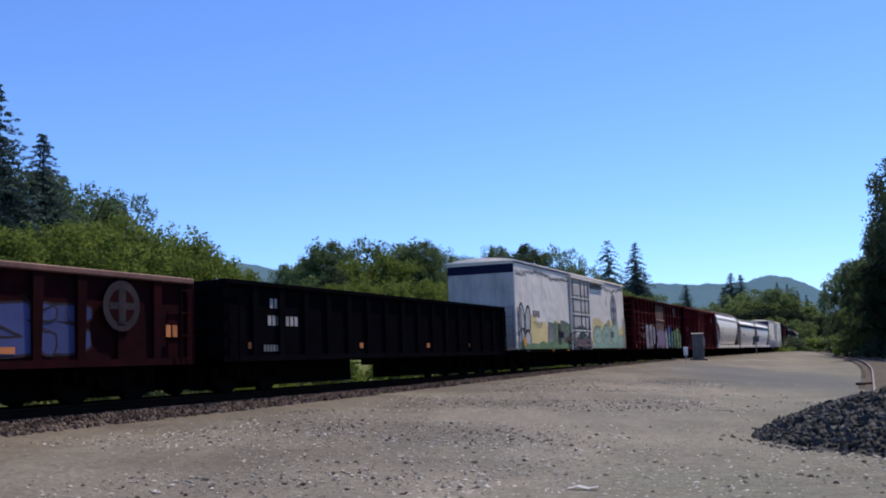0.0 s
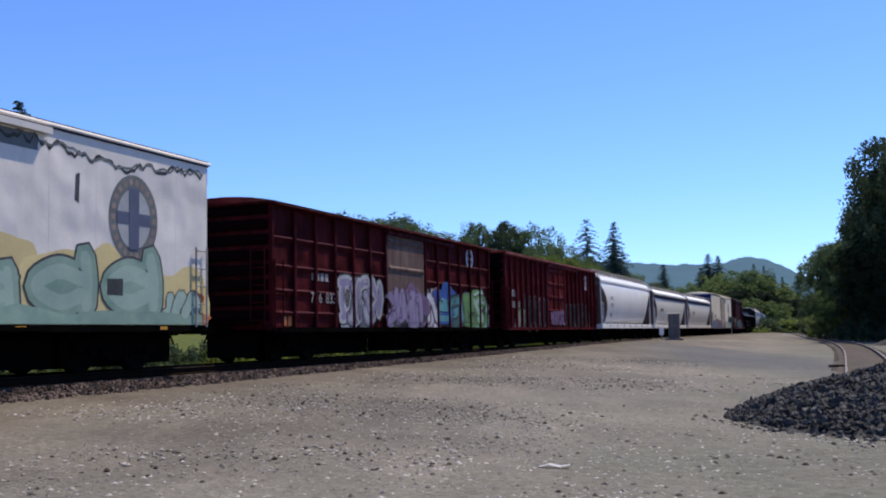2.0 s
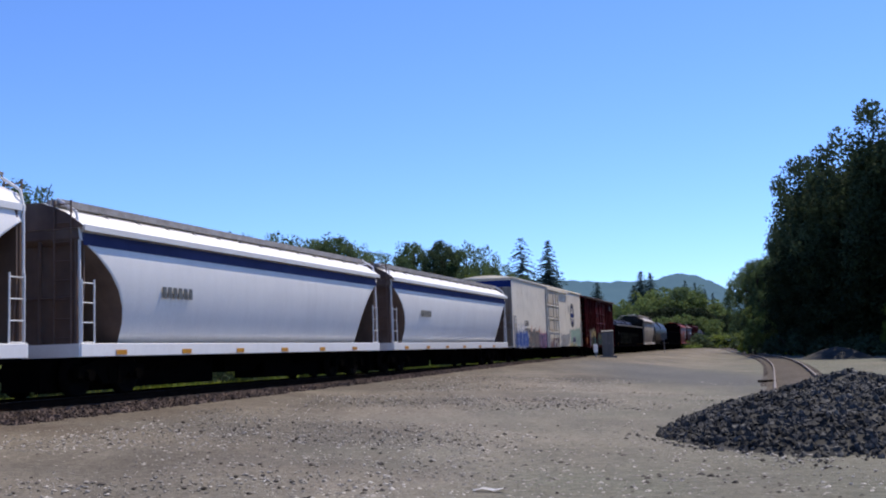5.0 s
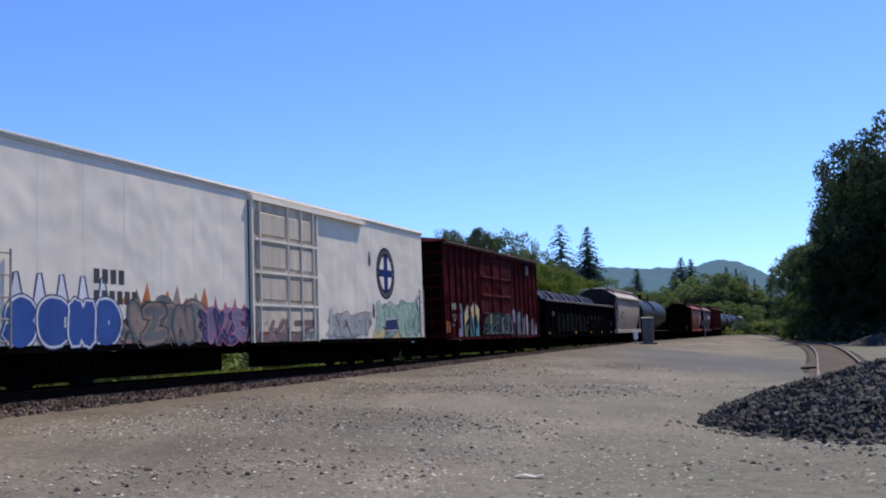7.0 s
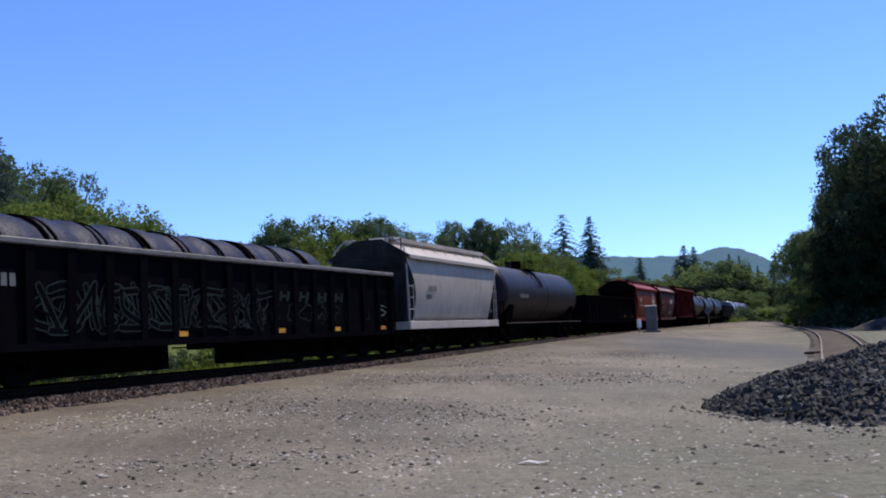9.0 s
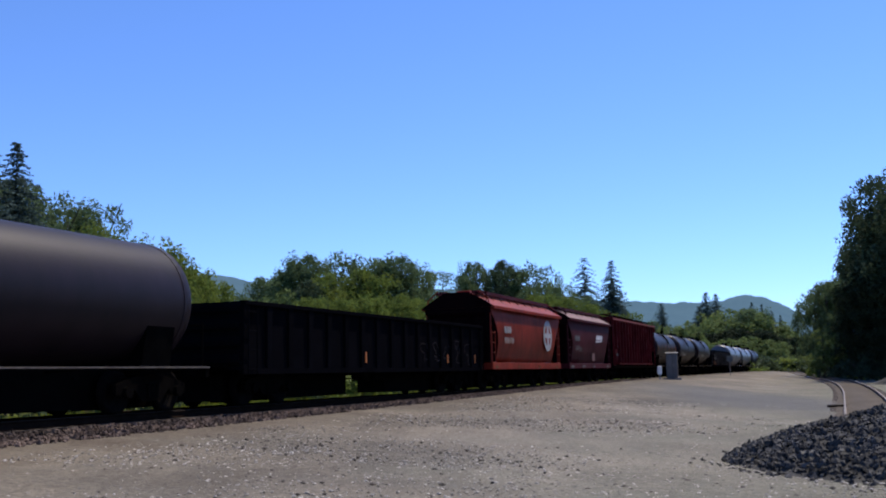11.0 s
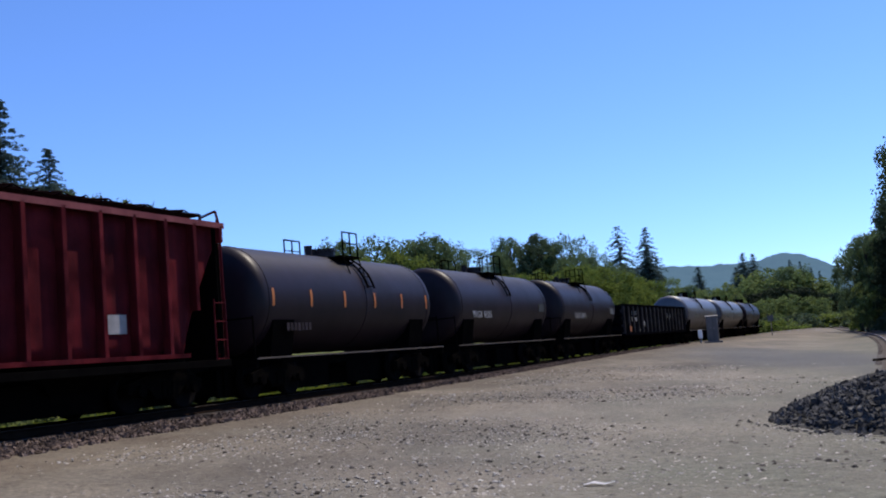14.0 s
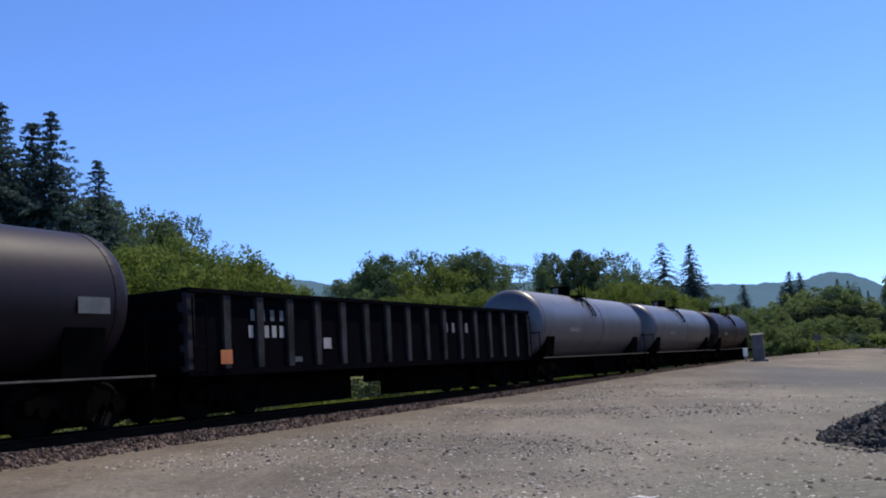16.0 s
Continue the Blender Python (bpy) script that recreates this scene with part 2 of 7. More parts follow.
RUST = (0.10, 0.045, 0.025)
GRIME = (0.045, 0.035, 0.03)
M = {
    "white": surf("weathered_white_paint", (0.67, 0.615, 0.56), (0.59, 0.54, 0.49), 0.6, 0.5, (0.20, 0.155, 0.13), 0.10, 0.03, 25, wave=0.6),
    "cream": surf("cream_white_paint", (0.75, 0.675, 0.565), (0.67, 0.60, 0.50), 0.6, 0.5, (0.33, 0.24, 0.17), 0.10, 0.03, 25, wave=0.5),
    "hopper_white": surf("hopper_white_paint", (0.80, 0.775, 0.75), (0.73, 0.705, 0.69), 0.4, 0.36, (0.25, 0.22, 0.21), 0.08, 0.05, 25),
    "hopper_grey": surf("hopper_grey_paint", (0.44, 0.385, 0.34), (0.33, 0.285, 0.25), 0.5, 0.5, (0.09, 0.06, 0.05), 0.28, 0.08, 25),
    "red": surf("mineral_red_paint", (0.074, 0.0078, 0.0102), (0.034, 0.0037, 0.0053), 0.9, 0.6, (0.007, 0.0022, 0.003), 0.75, 0.12, 20, spec=0.03, wave=1.6),
    "brown_red": surf("oxide_red_paint", (0.108, 0.0115, 0.0145), (0.054, 0.0058, 0.008), 0.9, 0.6, (0.011, 0.003, 0.0045), 0.65, 0.12, 20, spec=0.03, wave=1.6),
    "dark_red": surf("grimy_red_paint", (0.022, 0.004, 0.005), (0.010, 0.0025, 0.0035), 0.9, 0.8, (0.006, 0.004, 0.004), 0.5, 0.12, 20, spec=0.02),
    # Paler red paints sunlight onto eave lines, chords and rib edges.
    "pink_red": surf("sun_bleached_red_paint", (0.24, 0.075, 0.075), (0.15, 0.04, 0.045), 0.9, 0.7, (0.05, 0.012, 0.014), 0.4, 0.08, 20, spec=0.1),
    # Darker copies of the car paints imitate shade on the end walls.
    "shade_dark_grey": surf("sooty_grey_end_paint", (0.045, 0.040, 0.038), (0.022, 0.020, 0.019), 0.8, 0.8, (0.01, 0.008, 0.008), 0.6, 0.1, 20, spec=0.05),
    "shade_dark_red": surf("sooty_red_end_paint", (0.009, 0.0024, 0.0030), (0.005, 0.0018, 0.0022), 0.8, 0.8, (0.004, 0.0025, 0.0025), 0.7, 0.1, 20, spec=0.015),
    "maroon": surf("maroon_paint", (0.062, 0.0060, 0.012), (0.042, 0.0042, 0.008), 0.7, 0.55, (0.016, 0.0042, 0.006), 0.6, 0.06, 20, spec=0.10),
    "orange": surf("orange_red_paint", (0.25, 0.026, 0.0095), (0.165, 0.017, 0.007), 0.7, 0.5, (0.055, 0.009, 0.007), 0.75, 0.06, 20, spec=0.15),
    "black": surf("black_car_paint", (0.0045, 0.0045, 0.006), (0.003, 0.003, 0.004), 1.2, 0.8, (0.006, 0.005, 0.005), 0.4, 0.1, 20, spec=0.0),
    "tank": surf("tank_black_paint", (0.0165, 0.0092, 0.0132), (0.0085, 0.0050, 0.0075), 0.7, 0.46, (0.020, 0.0115, 0.0155), 0.4, 0.04, 12, spec=0.18),
    "tank_grey": surf("tank_grey_paint", (0.075, 0.073, 0.084), (0.05, 0.049, 0.058), 0.7, 0.42, (0.025, 0.02, 0.024), 0.5, 0.03, 12, spec=0.8),
    # Lighter copy of the black paint puts sunlight on the gondola's ribs.
    "worn_black": surf("worn_black_rib_paint", (0.045, 0.042, 0.045), (0.018, 0.017, 0.018), 1.5, 0.7, (0.006, 0.005, 0.005), 0.5, 0.1, 20, spec=0.05),
    "tarp": surf("black_tarp", (0.019, 0.022, 0.052), (0.009, 0.011, 0.028), 1.5, 0.5, None, 0, 0.9, 9, spec=0.09, stretch=(3, 1, 1)),
    # Near-black tones put the deep shade under the cars into the steel.
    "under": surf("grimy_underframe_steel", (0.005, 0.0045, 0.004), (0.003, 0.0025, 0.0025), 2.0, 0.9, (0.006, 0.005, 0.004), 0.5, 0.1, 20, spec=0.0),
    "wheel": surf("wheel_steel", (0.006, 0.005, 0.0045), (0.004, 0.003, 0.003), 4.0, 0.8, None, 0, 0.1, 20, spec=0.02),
    "end_tan": surf("rust_stained_end_paint", (0.33, 0.27, 0.205), (0.22, 0.17, 0.125), 0.5, 0.65, (0.07, 0.032, 0.016), 0.8, 0.06, 20),
    # Sunlight on the maroon roof slope is put into this dusty tone.
    "dusty_lit_maroon": surf("dusty_sunlit_maroon_paint", (0.17, 0.085, 0.085), (0.11, 0.05, 0.052), 1.0, 0.7, (0.05, 0.02, 0.02), 0.3, 0.06, 20),
    # Brown end stain, with the shade of the ends put into its tone.
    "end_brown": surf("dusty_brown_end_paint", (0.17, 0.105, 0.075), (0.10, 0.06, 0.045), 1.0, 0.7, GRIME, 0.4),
    "faded": surf("faded_dark_spray_paint", (0.036, 0.028, 0.032), (0.02, 0.016, 0.018), 2.0, 0.8, spec=0.05),
    "faded_blue": surf("faded_blue_spray_paint", (0.012, 0.020, 0.085), (0.008, 0.012, 0.05), 2.0, 0.8, spec=0.1),
    "bar": surf("weathered_steel_bar", (0.30, 0.28, 0.27), (0.2, 0.18, 0.17), 3.0, 0.6),
    "rail": surf("rail_steel", (0.020, 0.013, 0.010), (0.012, 0.008, 0.006), 3.0, 0.75, None, 0, 0.1, 30, metal=0.0, spec=0.0),
    "railtop": surf("rail_head", (0.045, 0.036, 0.030), (0.028, 0.023, 0.020), 6.0, 0.7, None, 0, 0, 30, spec=0.05),
    # Paler tone imitates the sun's glint along the siding rails.
    "worn_glint_head": surf("sunlit_worn_rail_head", (0.19, 0.16, 0.135), (0.11, 0.09, 0.078), 6.0, 0.6, None, 0, 0, 30, metal=0.2),
    "siding_bed": surf("oily_siding_bed", (0.105, 0.090, 0.076), (0.075, 0.064, 0.055), 0.8, 0.95, None, 0, 0.8, 14, spec=0.05),
    "tie": surf("creosoted_tie_wood", (0.06, 0.045, 0.035), (0.03, 0.023, 0.02), 3.0, 0.9, None, 0, 0.4, 15, stretch=(1, 6, 6)),
    "ballast": surf("brown_ballast", (0.044, 0.031, 0.025), (0.020, 0.015, 0.013), 3.0, 0.95, None, 0, 0.9, 14, spec=0.0),
    "ballast_stone": surf("ballast_stone", (0.125, 0.092, 0.076), (0.052, 0.040, 0.034), 1.5, 0.95, None, 0, 0.3, 30, island=0.55, spec=0.0),
    "rusty_rail": surf("rusty_siding_rail", (0.20, 0.135, 0.10), (0.12, 0.075, 0.055), 3.0, 0.8, None, 0, 0.1, 30, spec=0.2),
    "dusty_tie": surf("dusty_tie_wood", (0.12, 0.10, 0.085), (0.075, 0.062, 0.054), 3.0, 0.95, None, 0, 0.4, 15, stretch=(1, 6, 6), spec=0.1),
    "dark_pebble": surf("dark_lot_stone", (0.085, 0.075, 0.066), (0.05, 0.043, 0.038), 0.6, 0.95, None, 0, 0.2, 40, island=0.5, spec=0.1),
    "pebble": surf("lot_pebble", (0.36, 0.33, 0.29), (0.21, 0.19, 0.165), 0.6, 0.95, None, 0, 0.2, 40, island=0.6),
    "coal": surf("dark_crushed_rock", (0.072, 0.069, 0.064), (0.026, 0.025, 0.025), 1.5, 0.85, None, 0, 0.3, 30, per_object=0.7, spec=0.2),
    "coal_stuff": surf("dark_crushed_rock_mass", (0.072, 0.069, 0.064), (0.026, 0.025, 0.025), 1.5, 0.85, None, 0, 0.3, 30, island=0.75, spec=0.2),
    "cabinet": surf("grey_cabinet_paint", (0.135, 0.125, 0.12), (0.10, 0.092, 0.09), 1.5, 0.7, GRIME, 0.4),
    "bark": surf("tree_bark", (0.07, 0.055, 0.045), (0.035, 0.028, 0.024), 3.0, 0.95, None, 0, 0.6, 12, stretch=(1, 1, 0.2)),
    "blue": surf("blue_paint", (0.016, 0.032, 0.15), (0.010, 0.022, 0.11), 1.0, 0.7, spec=0.1),
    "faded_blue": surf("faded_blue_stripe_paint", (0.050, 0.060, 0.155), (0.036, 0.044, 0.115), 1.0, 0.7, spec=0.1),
    "navy": surf("navy_paint", (0.010, 0.014, 0.045), (0.007, 0.010, 0.034), 1.0, 0.7, spec=0.1),
    "yellow": surf("yellow_reflector", (0.55, 0.26, 0.02), (0.45, 0.18, 0.015), 1.0, 0.5),
    "dull_yellow": surf("dull_yellow_tape", (0.11, 0.065, 0.022), (0.07, 0.04, 0.016), 2.0, 0.7),
    "door_brown": surf("faded_brown_door_paint", (0.17, 0.115, 0.095), (0.10, 0.062, 0.055), 0.7, 0.7, (0.03, 0.015, 0.015), 0.7, 0.06, 20, spec=0.1),
    "g_pale": surf("pale_grey_spray_paint", (0.38, 0.38, 0.38), (0.26, 0.26, 0.27), 1.5, 0.6),
    "decal_white": surf("white_stencil_paint", (0.33, 0.31, 0.30), (0.20, 0.19, 0.18), 2.0, 0.6),
    "decal_dark": surf("dark_stencil_paint", (0.05, 0.045, 0.05), (0.03, 0.028, 0.03), 2.0, 0.6),
    "g_blue": surf("blue_spray_paint", (0.022, 0.075, 0.27), (0.015, 0.045, 0.19), 1.5, 0.5),
    "g_dkblue": surf("dark_blue_spray_paint", (0.012, 0.02, 0.10), (0.01, 0.015, 0.07), 1.5, 0.6),
    "g_white": surf("white_spray_paint", (0.62, 0.62, 0.64), (0.45, 0.46, 0.50), 1.5, 0.5),
    "g_black": surf("black_spray_paint", (0.02, 0.02, 0.025), (0.012, 0.012, 0.016), 1.5, 0.5, spec=0.05),
    "g_dark": surf("dark_grey_spray_paint", (0.075, 0.08, 0.075), (0.04, 0.042, 0.045), 1.5, 0.7, spec=0.05),
    "g_faint": surf("thin_green_grey_spray_paint", (0.021, 0.030, 0.027), (0.006, 0.009, 0.0085), 0.5, 0.7, spec=0.05),
    "door_grey": surf("grey_door_paint", (0.50, 0.46, 0.425), (0.37, 0.335, 0.31), 0.8, 0.6, GRIME, 0.35, 0.05, 25),
    "door_tan": surf("tan_door_paint", (0.60, 0.52, 0.41), (0.48, 0.405, 0.31), 0.8, 0.6, (0.16, 0.10, 0.07), 0.5, 0.05, 25),
    "g_grey": surf("grey_spray_paint", (0.14, 0.145, 0.14), (0.075, 0.08, 0.082), 1.5, 0.6),
    "g_green": surf("pale_green_spray_paint", (0.26, 0.36, 0.27), (0.15, 0.25, 0.20), 1.2, 0.6),
    "g_moss": surf("moss_green_spray_paint", (0.125, 0.20, 0.09), (0.075, 0.13, 0.07), 1.2, 0.6),
    "g_lime": surf("grass_green_spray_paint", (0.10, 0.24, 0.06), (0.07, 0.17, 0.05), 1.5, 0.6),
    "g_yellow": surf("yellow_spray_paint", (0.60, 0.48, 0.22), (0.5, 0.39, 0.18), 1.0, 0.6),
    "g_pink": surf("pink_spray_paint", (0.42, 0.13, 0.20), (0.32, 0.09, 0.15), 1.5, 0.6),
    "g_purple": surf("purple_spray_paint", (0.15, 0.08, 0.16), (0.10, 0.05, 0.11), 1.5, 0.6),
    "g_teal": surf("teal_spray_paint", (0.08, 0.24, 0.26), (0.05, 0.17, 0.2), 1.5, 0.6),
    "g_orange": surf("orange_spray_paint", (0.50, 0.17, 0.04), (0.36, 0.1, 0.03), 1.5, 0.6),
    "g_tan": surf("tan_spray_paint", (0.26, 0.19, 0.15), (0.18, 0.13, 0.11), 1.5, 0.6),
    "g_blue_grey": surf("faded_blue_grey_paint", (0.09, 0.10, 0.17), (0.07, 0.08, 0.13), 1.5, 0.6),
    "g_lilac": surf("pale_lilac_spray_paint", (0.24, 0.20, 0.30), (0.16, 0.13, 0.21), 1.5, 0.6),
    "g_rust": surf("rust_red_spray_paint", (0.20, 0.06, 0.04), (0.13, 0.04, 0.03), 1.5, 0.7),
    "g_gold": surf("dull_gold_spray_paint", (0.30, 0.23, 0.08), (0.20, 0.15, 0.06), 1.5, 0.6),
    "g_mint": surf("mint_green_spray_paint", (0.33, 0.42, 0.34), (0.24, 0.34, 0.28), 1.2, 0.6),
    "g_teal_dark": surf("dark_teal_spray_paint", (0.035, 0.085, 0.075), (0.02, 0.05, 0.045), 1.5, 0.6),
    "g_pink_dull": surf("dull_pink_spray_paint", (0.20, 0.13, 0.13), (0.14, 0.08, 0.085), 1.5, 0.6),
    "faded_umber": surf("faded_umber_spray_paint", (0.06, 0.038, 0.03), (0.035, 0.022, 0.018), 1.5, 0.7),
    "chord_steel": surf("worn_grey_chord_steel", (0.15, 0.14, 0.14), (0.08, 0.075, 0.075), 2.0, 0.6, GRIME, 0.3),
    # Sunlight on the red gondola's top edge is put into this tone.
    "chord_sunlit": surf("sun_bleached_rusty_chord", (0.16, 0.07, 0.05), (0.09, 0.035, 0.03), 2.0, 0.7, GRIME, 0.3),
    "leaf_a": leafy("broad_leaf_green", (0.074, 0.115, 0.055), (0.118, 0.164, 0.075), 0.44),
    "leaf_b": leafy("olive_leaf_green", (0.096, 0.138, 0.030), (0.155, 0.195, 0.046), 0.45),
    # Far haze is put into this lighter leaf tone.
    "leaf_d": leafy("hazy_leaf_green", (0.105, 0.150, 0.050), (0.155, 0.195, 0.070)),
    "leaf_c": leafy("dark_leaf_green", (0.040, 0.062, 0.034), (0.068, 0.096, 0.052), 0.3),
    # Darker copy of the wood's leaf green imitates shade below its crowns.
    "leaf_shade": leafy("ivy_dark_leaf_green", (0.016, 0.026, 0.013), (0.028, 0.042, 0.020), 0.12),
    "needle": leafy("conifer_needle", (0.046, 0.074, 0.070), (0.070, 0.104, 0.094), 0.28),
    "grass": leafy("dry_grass_blade", (0.28, 0.30, 0.03), (0.19, 0.22, 0.025)),
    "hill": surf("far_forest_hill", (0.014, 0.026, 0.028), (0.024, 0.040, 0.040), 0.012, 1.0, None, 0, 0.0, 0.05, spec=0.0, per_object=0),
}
# Blue distance haze is painted on as a glow of the hills.
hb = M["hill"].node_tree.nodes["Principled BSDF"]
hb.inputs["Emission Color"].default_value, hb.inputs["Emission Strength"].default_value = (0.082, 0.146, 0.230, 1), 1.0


def ground_material():
    """Packed gravel and dirt: brown soil along the track, grey stone in worn patches, olive silt away from it."""
    m = surf("pale_gravel_lot", (0.200, 0.187, 0.164), (0.150, 0.139, 0.123), 0.16, 0.95, None, 0, 0.9, 16, spec=0.15, per_object=0)
    nt = m.node_tree
    n, l = nt.nodes, nt.links
    bs = n["Principled BSDF"]
    tc = n.new("ShaderNodeTexCoord")
    here = tc.outputs["Object"]

    def noisy(scale, detail=6.0, rough=0.6, stretch=None):
        t = n.new("ShaderNodeTexNoise")
        t.inputs["Scale"].default_value, t.inputs["Detail"].default_value, t.inputs["Roughness"].default_value = scale, detail, rough
        if stretch:
            mp = n.new("ShaderNodeMapping")
            mp.inputs["Scale"].default_value, mp.inputs["Rotation"].default_value = stretch, (0, 0, TH)
            l.new(here, mp.inputs[0])
            l.new(mp.outputs[0], t.inputs["Vector"])
        else:
            l.new(here, t.inputs["Vector"])
        return t.outputs[0]

    def ranged(value, a, b, lo, hi):
        x = n.new("ShaderNodeMapRange")
        x.inputs[1].default_value, x.inputs[2].default_value, x.inputs[3].default_value, x.inputs[4].default_value = a, b, lo, hi
        l.new(value, x.inputs[0])
        return x.outputs[0]

    def maths(op, a, b):
        x = n.new("ShaderNodeMath")
        x.operation = op
        for k, v in enumerate((a, b)):
            if isinstance(v, float):
                x.inputs[k].default_value = v
            else:
                l.new(v, x.inputs[k])
        return x.outputs[0]

    def mix(kind, fac, a, b):
        x = n.new("ShaderNodeMix")
        x.data_type, x.blend_type = "RGBA", kind
        if isinstance(fac, float):
            x.inputs[0].default_value = fac
        else:
            l.new(fac, x.inputs[0])
        l.new(a, x.inputs[6])
        if isinstance(b, tuple):
            x.inputs[7].default_value = (*b, 1)
        else:
            l.new(b, x.inputs[7])
        return x.outputs[2]

    def ramp(value, a, b, ca, cb):
        x = n.new("ShaderNodeValToRGB")
        x.color_ramp.elements[0].position, x.color_ramp.elements[1].position = a, b
        x.color_ramp.elements[0].color, x.color_ramp.elements[1].color = (*ca, 1), (*cb, 1)
        l.new(value, x.inputs[0])
        return x.outputs[0]

    col = bs.inputs["Base Color"].links[0].from_socket
    # fine grit and pebbles
    col = mix("MULTIPLY", 1.0, col, ramp(noisy(11.0, 8.0, 0.75), 0.36, 0.66, (0.66, 0.64, 0.63), (1.30, 1.29, 1.27)))
    # worn patches, and drifts drawn out along the track
    col = mix("MULTIPLY", 1.0, col, ramp(noisy(0.16, 7.0, 0.62), 0.36, 0.66, (0.72, 0.72, 0.72), (1.24, 1.20, 1.15)))
    col = mix("MULTIPLY", 1.0, col, ramp(noisy(0.5, 6.0, 0.65, (1.0, 0.22, 1.0)), 0.38, 0.64, (0.80, 0.79, 0.78), (1.16, 1.14, 1.11)))
    # metres from the track, with an uneven edge
    sx = n.new("ShaderNodeSeparateXYZ")
    l.new(here, sx.inputs[0])
    perp = maths("ADD", maths("SUBTRACT", maths("MULTIPLY", sx.outputs[0], math.cos(TH)), maths("MULTIPLY", sx.outputs[1], math.sin(TH))), DIST)
    ragged = maths("ADD", perp, ranged(noisy(0.45, 6.0, 0.7), 0.3, 0.7, -2.2, 2.2))
    # brown soil spilled from the ballast
    col = mix("MIX", ranged(ragged, 1.6, 5.0, 0.75, 0.0), col, mix("MULTIPLY", 1.0, ramp(noisy(7.0, 6.0, 0.7), 0.38, 0.62, (0.6, 0.58, 0.57), (1.35, 1.33, 1.3)), (0.104, 0.085, 0.070)))
    # warm dirt nearer the track, darkened further for the dim left edge of the view
    col = mix("MULTIPLY", ranged(ragged, 10.0, 4.0, 0.0, 0.9), col, (0.78, 0.745, 0.69))
    # olive silt and thin weeds beyond
    far_side = maths("MULTIPLY", ranged(ragged, 8.5, 16.0, 0.0, 1.0), ranged(noisy(0.12, 7.0, 0.6), 0.38, 0.60, 0.45, 0.95))
    col = mix("MIX", far_side, col, mix("MULTIPLY", 1.0, ramp(noisy(5.0, 7.0, 0.72), 0.36, 0.64, (0.62, 0.62, 0.60), (1.32, 1.32, 1.28)), (0.128, 0.130, 0.104)))
    # old grey spill of crushed rock
    vm = n.new("ShaderNodeVectorMath")
    vm.operation = "SUBTRACT"
    vm.inputs[1].default_value = (12.5, 47.0, 0)
    l.new(here, vm.inputs[0])
    mp = n.new("ShaderNodeMapping")
    mp.inputs["Scale"].default_value = (0.22, 0.055, 0)
    l.new(vm.outputs[0], mp.inputs[0])
    ln = n.new("ShaderNodeVectorMath")
    ln.operation = "LENGTH"
    l.new(mp.outputs[0], ln.inputs[0])
    col = mix("MIX", ranged(maths("ADD", ln.outputs["Value"], noisy(0.35)), 0.9, 1.6, 0.8, 0.0), col, (0.085, 0.086, 0.088))
    l.new(col, bs.inputs["Base Color"])
    # ruts and clods
    old = bs.inputs["Normal"].links[0].from_node
    bp = n.new("ShaderNodeBump")
    bp.inputs["Strength"].default_value, bp.inputs["Distance"].default_value = 0.55, 0.12
    l.new(noisy(2.4, 7.0, 0.7), bp.inputs["Height"])
    l.new(bp.outputs[0], old.inputs["Normal"])
    return m


M["lot"] = ground_material()
M["meadow"] = surf("dry_meadow_soil", (0.065, 0.085, 0.022), (0.09, 0.10, 0.03), 0.3, 1.0, None, 0, 0.6, 8, spec=0.1, per_object=0)


# ---------------------------------------------------------------- ground, ballast, tracks
def build_ground():
    bm = bmesh.new()
    ss = [-400, -200, -100] + list(range(-60, 121, 2)) + [130, 145, 160, 180, 200, 230, 260, 300, 350, 420, 520, 700, 1000, 1600, 2600, 4200]
    pp = [-3500, -1800, -900, -450, -220, -120, -80, -55, -40, -30, -22, -16, -12, -9, -7, -5.5, -4.4, -3.6, -2.6, -1.6, 0, 1.2, 2.4, 3.0, 3.6, 4.4, 5.4, 6.6, 8, 9.5, 11, 12.5, 14, 15.5, 17, 19, 21.5, 25, 30, 38, 50, 70, 110, 200, 420, 900, 1800, 3500]
    grid = []
    for s in ss:
        row = []
        for p in pp:
            v = P(s, p)
            row.append(bm.verts.new((v.x, v.y, lot_z(s, p) + 0.05 * (noise.noise((v.x * 0.25, v.y * 0.25, 0))) * (p > 2.5) * (abs(s) < 150))))
        grid.append(row)
    for i in range(len(ss) - 1):
        for k in range(len(pp) - 1):
            f = bm.faces.new((grid[i][k], grid[i][k + 1], grid[i + 1][k + 1], grid[i + 1][k]))
            s, p = (ss[i] + ss[i + 1]) / 2, (pp[k] + pp[k + 1]) / 2
            lot = p > -2.6 and p < max(side_track(s) + 9, 24 if s < 130 else 0) and s < 420
            f.material_index = 0 if lot else 1
    ob = part("ground", fix(bm), M["lot"], None, "", True)
    ob.data.materials.append(M["meadow"])
    return tagged(ob, "pale gravel lot running out into dry grass", "ground", kind="structure")


def strip(name, s0, s1, step, centre, profile, material, label, turn=None):
    bm = bmesh.new()
    rings = []
    s = s0
    while s <= s1 + 1e-6:
        c, z = centre(s)
        r = []
        for p, h in profile:
            v = P(s, c + p)
            w = 0.05 * noise.noise((v.x * 1.3, v.y * 1.3, h)) if h > -0.6 else 0
            r.append((v.x, v.y, z + h + w))
        rings.append(r)
        s += step
    loft(bm, rings, closed=False)
    return part(name, fix(bm), material, None, label, True)


